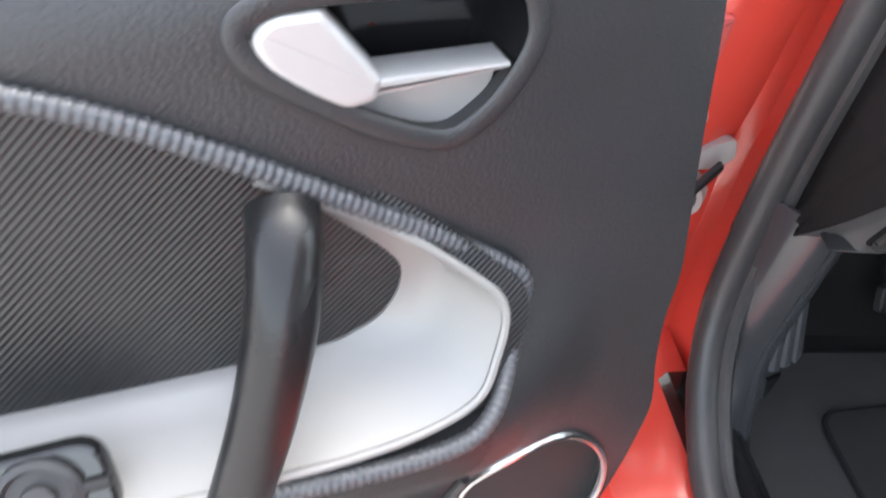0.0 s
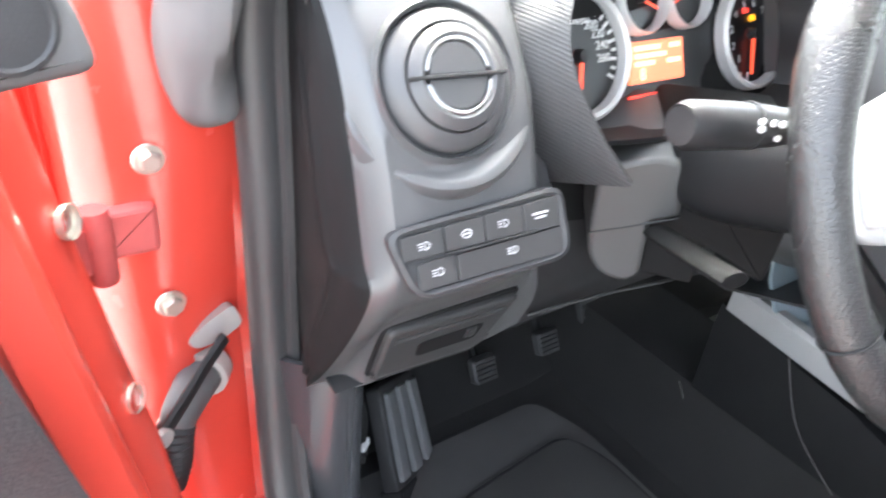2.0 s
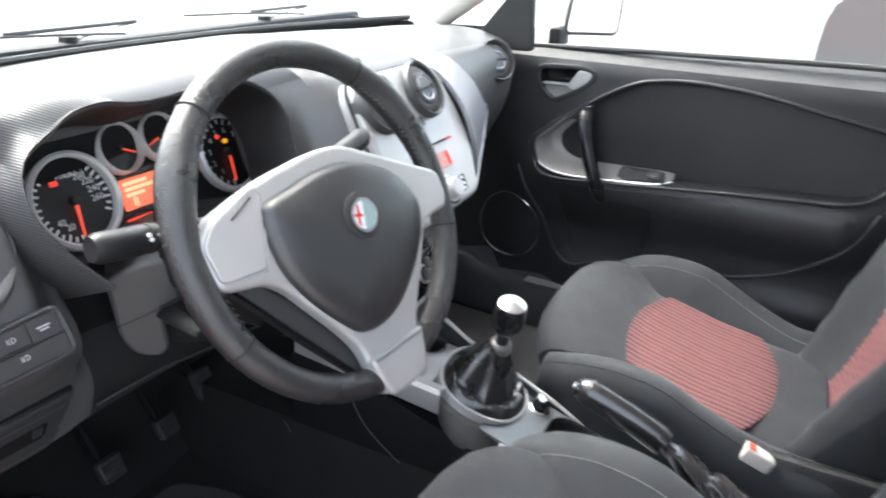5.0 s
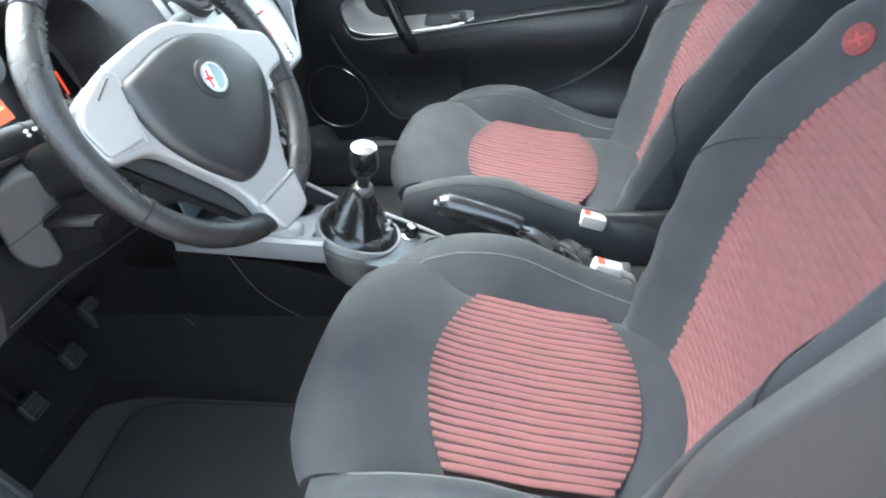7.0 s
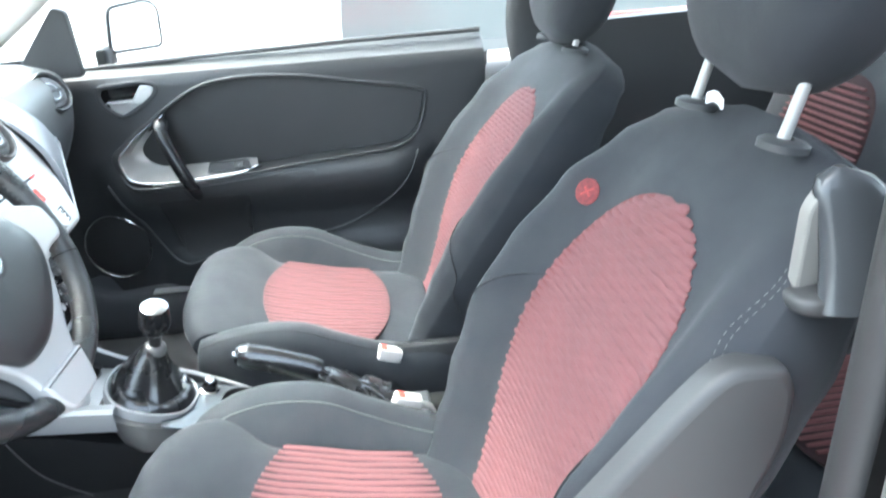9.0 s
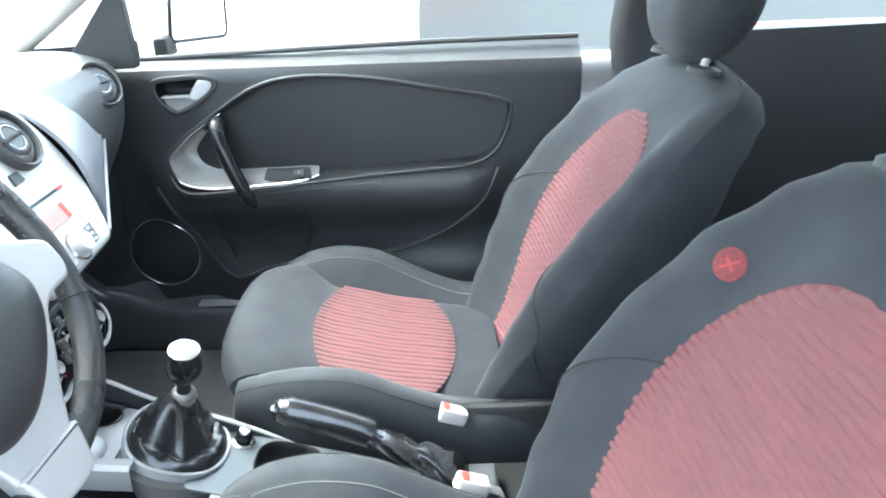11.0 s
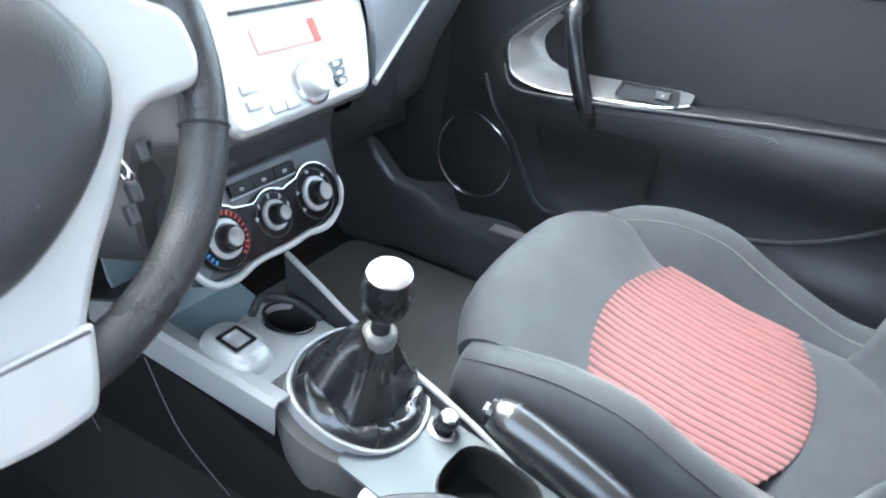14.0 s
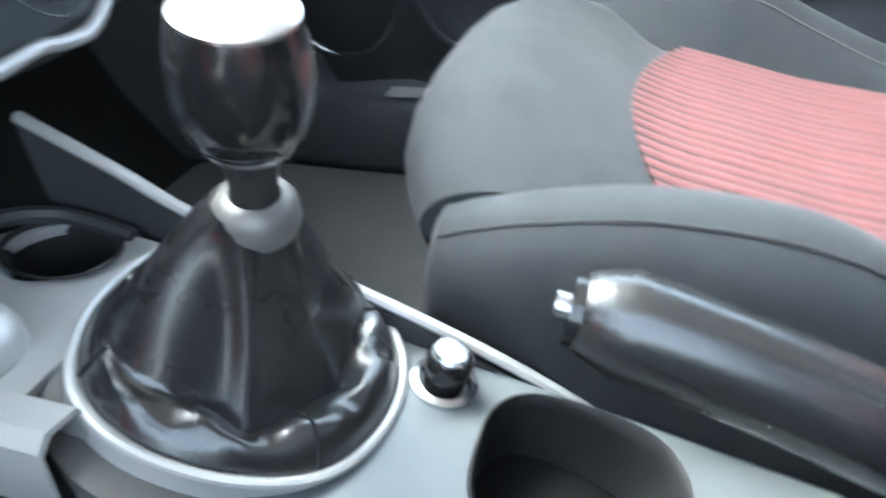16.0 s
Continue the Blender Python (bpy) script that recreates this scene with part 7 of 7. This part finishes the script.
def car_door(name, m, base, label, driver):
    d = thing(name, base, label, "car door")
    top0, top1 = 0.902, 0.925
    outer = [(0.128, top0), (0.117, 0.844), (0.111, 0.772), (0.100, 0.67), (0.104, 0.637), (0.102, 0.592), (0.093, 0.54), (0.106, 0.475), (0.122, 0.42), (0.16, 0.345), (0.30, 0.335), (0.60, 0.335), (0.98, 0.35), (1.06, 0.40), (1.10, 0.60), (1.11, 0.80), (1.115, top1), (0.8, 0.922), (0.4, 0.912)]
    outer = round_poly(outer, 0.02, 3)
    band, rec = flat2(BAND, 5), flat2(RECESS, 4)
    spk = ellipse(0.188, 0.462, 0.064, 0.080, 36) if driver else ellipse(0.171, 0.479, 0.078, 0.083, 36)
    part("panel", field(outer, [band, rec, spk], 0.016, door_height, m), DOORSKIN, d, "grained black door panel")
    # raised lip round the handle recess and its dark dish
    part("recess_lip", tube([m @ Vector((0.28 + (p[0] - 0.28) * 1.025, 0.842 + (p[1] - 0.842) * 1.045, door_height(p[0], p[1]) + 0.001)) for p in rec], 0.0055, 14, closed=True, flat=0.4, up=m.to_3x3() @ Vector((0, 0, 1))), DOORSKIN, d)
    part("recess_dish", loft([[m @ Vector((0.28 + (p[0] - 0.28) * f, 0.842 + (p[1] - 0.842) * f, h)) for p in rec] for f, h in ((1.0, -0.002), (0.96, -0.024), (0.86, -0.036), (0.4, -0.038), (0.02, -0.038))], True), GLOSS, d)
    hd = part("inside_handle", plate(round_poly([(0.338, 0.858), (0.329, 0.8665), (0.308, 0.8665), (0.285, 0.834), (0.288, 0.8245), (0.302, 0.8215), (0.319, 0.8325), (0.334, 0.846)], [0.006, 0.006, 0.003, 0.002, 0.003, 0.006, 0.01, 0.01], 4), 0.022, m, 0.004, 3, z0=-0.0185), SILVER, d, "satin silver inside handle")
    part("handle_dish", plate(round_poly([(0.318, 0.833), (0.226, 0.832), (0.232, 0.811), (0.253, 0.7990), (0.284, 0.8035), (0.306, 0.817)], 0.006, 4), 0.006, m, 0.002, 2, z0=-0.018), SILVER, hd)
    part("handle_lip", plate(round_poly([(0.310, 0.8285), (0.285, 0.8345), (0.258, 0.8340), (0.227, 0.8335), (0.2265, 0.8305), (0.258, 0.8285), (0.290, 0.8265)], 0.0015, 3), 0.022, m, 0.0015, 2, z0=-0.020), SILVER, hd)
    # carbon-look field, sunk behind its thick edge band
    def floor_h(a, b):
        return -0.014 + 0.5 * band_height(a, b) * (1 - smooth_step(b, 0.63, 0.70))
    inner = [(0.58 + (p[0] - 0.58) * 0.985, 0.745 + (p[1] - 0.745) * 0.955) for p in band]
    part("carbon_field", field(inner, [], 0.016, lambda a, b: -0.016, m, -0.004), CARBON, d, "carbon-look insert")
    part("edge_wall", loft([[m @ Vector((p[0], p[1], band_height(*p))) for p in band], [m @ Vector((p[0], p[1], -0.017)) for p in inner]], True), DOORSKIN, d)
    rope = even_steps([Vector((p[0], p[1], max(band_height(*p), door_height(*p)) + 0.0035)) for p in flat2(BAND, 24)], 0.0011)
    # same band on both doors: lit tone for the driver's, shaded for the other
    part("edge_band", tube([m @ p for p in rope], [(0.0048 if driver else 0.0040) + (0.0011 if driver else 0.0004) * (1 + math.cos(math.pi * i / 2)) / 2 for i in range(len(rope))], 8, closed=True), ROPE if driver else DOORSKIN, d, "ribbed carbon-look edge band", smooth=60)
    arm = [(0.247, 0.640), (0.275, 0.626), (0.40, 0.628), (0.55, 0.638), (0.66, 0.645), (0.68, 0.635), (0.64, 0.612), (0.50, 0.592), (0.36, 0.585), (0.275, 0.595), (0.250, 0.615)]
    part("arm_rest_skin", field(flat2(arm, 4), [], 0.016, lambda a, b: door_height(a, b) + 0.0022, m, -0.004), CARBON, d, "carbon-look skin under the arm rest")
    # silver grip cup: curved wall at the front, ledge below
    rim_k = [(0.345, 0.795, 0.0), (0.290, 0.760, 0.004), (0.247, 0.724, 0.014), (0.231, 0.704, 0.022), (0.238, 0.678, 0.032), (0.256, 0.655, 0.042), (0.31, 0.643, 0.046), (0.40, 0.646, 0.047), (0.50, 0.653, 0.044), (0.545, 0.662, 0.030)]
    in_k = [(0.346, 0.789, -0.014), (0.310, 0.755, -0.014), (0.281, 0.722, -0.014), (0.279, 0.702, -0.014), (0.289, 0.684, -0.014), (0.305, 0.674, -0.014), (0.335, 0.667, -0.014), (0.44, 0.668, -0.014), (0.51, 0.670, -0.014), (0.540, 0.668, -0.014)]
    rim_l, in_l = curve_pts(rim_k, 6), curve_pts(in_k, 6)
    mid_l = [a.lerp(b, 0.45) + Vector((0, 0, -0.012)) for a, b in zip(rim_l, in_l)]
    mid_2 = [a.lerp(b, 0.78) + Vector((0, 0, -0.006)) for a, b in zip(rim_l, in_l)]
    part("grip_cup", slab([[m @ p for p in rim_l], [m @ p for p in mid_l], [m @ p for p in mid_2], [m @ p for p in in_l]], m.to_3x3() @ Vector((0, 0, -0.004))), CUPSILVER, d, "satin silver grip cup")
    out_l = []
    for p in rim_l:
        d2 = Vector((p.x - 0.40, p.y - 0.70, 0)).normalized()
        out_l.append(p + d2 * 0.015 + Vector((0, 0, -0.003)))
    part("cup_flange", slab([[m @ p for p in out_l], [m @ (p + Vector((0, 0, -0.001))) for p in rim_l]], m.to_3x3() @ Vector((0, 0, -0.004))), CARBON, d)
    part("cup_rim", tube([m @ (p + Vector((0, 0, 0.001))) for p in rim_l], 0.0026, 8), CUPSILVER if driver else CHROME, d)
    bar = [(0.336, 0.779, 0.004), (0.339, 0.769, 0.023), (0.347, 0.742, 0.040), (0.362, 0.700, 0.050), (0.380, 0.655, 0.054), (0.396, 0.615, 0.050), (0.402, 0.598, 0.036)]
    part("grab_bar", tube(curve_pts([m @ Vector(p) for p in bar], 6), [0.0175 - 0.003 * k / 36 for k in range(37)], 18, flat=0.8), GRAB, d, "glossy black grab bar")
    if driver:
        pod = m @ Matrix.Translation((0.470, 0.662, 0.030)) @ Matrix.Rotation(-0.5, 4, "X")
        pp = part("mirror_switch", plate(round_poly([(-0.034, -0.022), (0.05, -0.022), (0.05, 0.022), (-0.03, 0.022)], 0.014, 5), 0.010, pod, 0.003), GLOSS, d, "gloss black mirror switch")
        part("dial", lathe([(0.020, 0.009), (0.020, 0.014), (0.0165, 0.0160), (0.0145, 0.0125), (0.0085, 0.0125), (0.0075, 0.0165), (0, 0.017)], pod, 28), PLASTIC, pp)
        part("switch_stem", box(-0.032, -0.018, -0.003, 0.003, 0.009, 0.014, 0.0015, m=pod), DARK, pp)
    else:
        sw = m @ Matrix.Translation((0.478, 0.666, 0.030)) @ Matrix.Rotation(-0.5, 4, "X") @ Matrix.Diagonal((0.82, 0.85, 1, 1))
        pp = part("window_switch", plate(round_poly([(-0.055, -0.012), (0.056, -0.012), (0.052, 0.012), (-0.047, 0.012)], 0.005, 4), 0.0045, sw, 0.001), STALK, d, "black window switch")
        part("switch_frame", frame_plate(round_poly([(-0.060, -0.016), (0.066, -0.016), (0.060, 0.015), (-0.052, 0.015)], 0.007, 4), round_poly([(-0.055, -0.012), (0.056, -0.012), (0.052, 0.012), (-0.047, 0.012)], 0.005, 4), 0.0045, sw, z0=0.002), STALK, pp)
        part("rocker", box(0.018, 0.046, -0.008, 0.008, 0.005, 0.0095, 0.002, m=sw), PLASTIC, pp)
        part("symbol", box(0.030, 0.034, -0.0010, 0.0010, 0.0093, 0.0098, 0.0003, m=sw), GREYPRINT, pp)
    # loudspeaker
    part("speaker_grille", field(spk, [], 0.02, lambda a, b: -0.012 + 0.006 * (1 - ((a - 0.178) ** 2 + (b - 0.470) ** 2) / 0.007), m, -0.01), MESH, d, "black speaker mesh")
    part("speaker_ring", tube([m @ Vector((p[0], p[1], door_height(*p) + 0.001)) for p in spk], 0.0032 if driver else 0.0022, 8, closed=True), CHROME, d, "bright speaker ring")
    # pocket edge
    line = [(0.190, 0.641), (0.220, 0.59), (0.248, 0.54), (0.290, 0.45), (0.318, 0.425), (0.351, 0.419), (0.444, 0.443), (0.646, 0.458), (0.773, 0.489), (0.885, 0.575), (0.935, 0.66)]
    part("pocket_edge", tube(curve_pts([m @ Vector((a, b, door_height(a, b) + 0.002)) for a, b in (line[2:] if driver else line)], 5), 0.0042, 8), PLASTIC, d, "raised edge of the door pocket")
    # shade below the arm rest, laid on as a thin dark sheet
    pk = [(0.30, 0.60), (0.335, 0.445), (0.36, 0.435), (0.46, 0.455), (0.50, 0.462), (0.52, 0.60)]
    part("pocket_shade", field(round_poly(pk, 0.02, 4), [], 0.02, lambda a, b: door_height(a, b) + 0.003, m, -0.004), DARK, d, "dark patch painted for the shade under the arm rest")
    # painted shell behind the panel
    so = [(0.086, 0.885), (0.078, 0.75), (0.072, 0.60), (0.085, 0.36), (0.14, 0.30), (0.98, 0.30), (1.06, 0.42), (1.075, 0.88), (0.6, 0.885)]
    part("shell", plate(round_poly(so, 0.02, 3), 0.06, m, 0.006, 2, z0=-0.115), RED, d, "red painted door shell")
    part("weather_strip", tube([m @ Vector((a, b, -0.052)) for a, b in ((0.13, 0.902), (0.4, 0.912), (0.8, 0.922), (1.11, 0.925))], 0.006, 8), RUBBER, d)
    return d


def placing(o, u, v, w):
    m = Matrix((u, v, w)).transposed().to_4x4()
    m.translation = o
    return m


PM = placing((0.67, 0.42, 0.0), (0, -1, 0), (0, 0, 1), (-1, 0, 0))
pdoor = car_door("passenger_door", PM, (0.72, -0.2, 0.3), "closed passenger door with black panel and carbon-look insert", False)
du, dv, dn = Vector((-0.971, -0.219, -0.097)), Vector((-0.115, 0.072, 0.991)), Vector((0.21, -0.973, 0.095))
DM = placing(Vector((-0.743, 0.246, 0.748)) - dv * 0.75, du, dv, dn)
ddoor = car_door("driver_door", DM, (-1.2, 0.2, 0.3), "open driver's door with black panel and carbon-look insert", True)
# hinges
for z in (0.72, 0.47):
    h = part("hinge", box(-0.785, -0.74, -0.02, 0.02, 0, 0.012, 0.004, m=frame_of((0, 0.434, z), (1, 0, 0), (0, 0, 1))), DUSTYRED, ddoor, "red painted steel hinge")
    part("knuckle", lathe([(0, 0.03), (0.010, 0.03), (0.011, 0.026), (0.011, -0.026), (0.010, -0.03), (0, -0.03)], Matrix.Translation((-0.785, 0.415, z)), 14), DUSTYRED, h)
    part("arm", box(-0.02, 0.06, -0.018, 0.018, 0, 0.010, 0.003, m=frame_of((-0.80, 0.405, z), (-0.9, -0.35, 0), (0, 0, 1))), DUSTYRED, h)
# corner piece with tweeter on the driver's door
tw = part("corner_panel", plate(round_poly([(0.012, 0.893), (0.20, 0.90), (0.12, 1.02), (0.06, 1.0), (0.016, 0.93)], 0.012, 4), 0.028, DM, 0.008, 3, z0=-0.075), GREYRUBBER, ddoor, "grey mirror corner panel")
part("tweeter", lathe([(0.024, -0.002), (0.0235, 0.002), (0.021, 0.003), (0.0195, 0.001), (0, 0.002)], DM @ Matrix.Translation((0.050, 0.925, -0.047)), 24), PLASTIC, tw)
# front face of the door shell, towards the hinges
edge = [(0.100, -0.050), (0.074, -0.056), (0.066, -0.066), (0.060, -0.090), (0.046, -0.098), (0.034, -0.110), (0.026, -0.150), (0.018, -0.185), (0.10, -0.195), (0.60, -0.20), (1.10, -0.17)]
rows = []
for b in (0.30, 0.36, 0.45, 0.60, 0.75, 0.86, 0.89):
    tuck = 0.03 * max(0, (0.42 - b) / 0.12) + 0.006 * math.sin(9 * b)
    rows.append([DM @ Vector((a + (tuck if a < 0.2 else 0.0), b, w)) for a, w in edge])
part("shell_edge", slab(rows, DM.to_3x3() @ Vector((0.0, 0, -0.003))), RED, ddoor, "red painted front edge of the door")
for b, a in ((0.80, 0.040), (0.66, 0.040), (0.52, 0.045)):
    fm = DM @ frame_of((a, b, -0.104), (0, 1, 0), (0.75, 0, 0.66))
    part("hinge_bolt", lathe([(0, 0.008), (0.006, 0.008), (0.0075, 0.006), (0.0075, 0.001), (0.011, 0.0005), (0.011, -0.004)], fm, 12), STEEL, ddoor, "zinc-plated bolt")
# passenger side glass
gl = [[Vector((0.725 - 0.16 * t * t - 0.03 * t, y0 - y1 * t, 0.90 + 0.44 * t)) for y0, y1 in ((0.33, 0.40), (0.1, 0.2), (-0.2, 0.05), (-0.5, 0.02), (-0.78, 0.06))] for t in [i / 6 for i in range(7)]]
w2 = solo("window_2", slab(gl, (0.004, 0, 0)), GLASS, "clear frameless passenger window", "window", kind="structure")
w2.visible_shadow = False
rq = [[Vector((0.675 - 0.14 * t * t, y0 - y1 * t, 0.94 + 0.38 * t)) for y0, y1 in ((-0.90, 0.02), (-1.2, 0.02), (-1.5, -0.12))] for t in [i / 4 for i in range(5)]]
w3 = solo("window_3", slab(rq, (0.004, 0, 0)), GLASS, "small rear side window", "window", kind="structure")
w3.visible_shadow = False
# passenger sill
srow = [[Vector((x, y, z)) for x, z in ((0.70, 0.335), (0.665, 0.352), (0.632, 0.352), (0.622, 0.338), (0.617, 0.29), (0.615, 0.235))] for y in (0.055, -0.1, -0.5, -0.88)]
solo("trim_sill_passenger", slab(srow, (0, 0, -0.006)), KICK, "black plastic sill cover", "trim", kind="structure")
krow = []
for i in range(25):
    y = 0.05 + 0.60 * i / 24
    (_, (b, zt, w)), = lerp_rows([(0.05, (0.616, 0.345, 0.035)), (0.18, (0.624, 0.346, 0.036)), (0.28, (0.634, 0.352, 0.040)), (0.38, (0.640, 0.385, 0.042)), (0.48, (0.630, 0.47, 0.040)), (0.65, (0.606, 0.58, 0.030))], [y])
    krow.append(curve_pts([(b + 0.006, y, 0.236), (b - 0.004, y, 0.252), (b - 0.006, y, 0.236 + 0.45 * (zt - 0.236)), (b + 0.002, y, zt - 0.018), (b + 0.45 * w, y, zt), (b + w, y, zt + 0.008), (b + w + 0.02, y, zt + 0.03)], 4))
solo("trim_kick_passenger", slab(krow, (0.005, 0, 0)), KICK, "glossy black moulding at the foot of the passenger footwell side", "trim", kind="structure")
pl = thing("sill_plate", (0.615, 0.13, 0.352), "bright metal tread plate on the passenger sill", "sill plate")
part("plate", box(0.634, 0.664, -0.10, 0.185, 0.3525, 0.3565, 0.002), SILVER, pl)

# rear edge of the driver's door opening
solo("wall_pillar_rear_driver", box(-0.80, -0.705, -0.775, -0.715, 0.30, 1.02, 0.012, 3), GREYRUBBER, "grey pillar face behind the driver's door opening", "pillar", kind="structure")
solo("seal_rear_driver", tube(curve_pts([(-0.688, -0.690, 0.34), (-0.690, -0.698, 0.60), (-0.690, -0.704, 0.80), (-0.680, -0.716, 1.02), (-0.655, -0.735, 1.16)], 6), 0.016, 12, flat=0.8, up=(0, 1, 0)), DARK, "black rubber seal along the rear of the door opening", "seal", kind="structure")
# ---- outside mirror, belts ----
mir = thing("door_mirror", (0.82, 0.17, 0.90), "pale door mirror outside the passenger window", "door mirror")
mm = frame_of((0.865, 0.150, 0.975), (0.90, -0.43, 0), (0, 0, 1))
part("housing", pad(0.030, 0, -0.045, 0.066, 0.056, 0.040, 3.0, m=mm), SILVER, mir)
part("mirror_glass", plate(round_poly([(-0.094, -0.045), (0.090, -0.056), (0.098, 0.040), (0.06, 0.060), (-0.075, 0.054)], 0.02, 6), 0.003, mm, 0.001), MIRROR, mir, "mirror glass")
part("rim", tube([mm @ Vector((*p, 0.001)) for p in round_poly([(-0.094, -0.045), (0.090, -0.056), (0.098, 0.040), (0.06, 0.060), (-0.075, 0.054)], 0.02, 6)], 0.0045, 8, closed=True), DARK, mir, "black housing edge")
part("foot", box(0.735, 0.81, 0.185, 0.215, 0.905, 0.945, 0.01), DARK, mir)
belt = thing("seat_belt", (-0.63, -0.86, 0.4), "grey seat belt hanging beside the driver's seat", "seat belt")
part("webbing", slab([[Vector((-0.615 + 0.0 * t, -0.80 - 0.02 * t + dy, 1.05 - 0.70 * t)) for dy in (-0.022, 0.022)] for t in [i / 8 for i in range(9)]], (0.0015, 0, 0)), TRIM, belt)
part("tongue", box(-0.012, 0.012, -0.03, 0.03, 0, 0.008, 0.003, m=frame_of((-0.607, -0.80, 0.62), (0, 1, 0), (0, 0, 1))), STEEL, belt)

# key ring hanging from the ignition
key = thing("key_ring", (-0.20, 0.10, 0.80), "bunch of steel links hanging from the ignition key", "key ring")
part("key_head", pad(-0.215, 0.095, 0.812, 0.006, 0.012, 0.014, 3.0), DARK, key)
for i in range(7):
    c = Vector((-0.206 + 0.005 * i, 0.096, 0.798 - 0.0088 * i))
    ang = [2 * math.pi * k / 12 for k in range(12)]
    turn = Matrix.Rotation(1.57 * (i % 2) + 0.3, 3, "Z")
    part("link", tube([c + turn @ Vector((0.0042 * math.cos(a), 0, 0.0066 * math.sin(a))) for a in ang], 0.0012, 6, closed=True), CHROME, key)
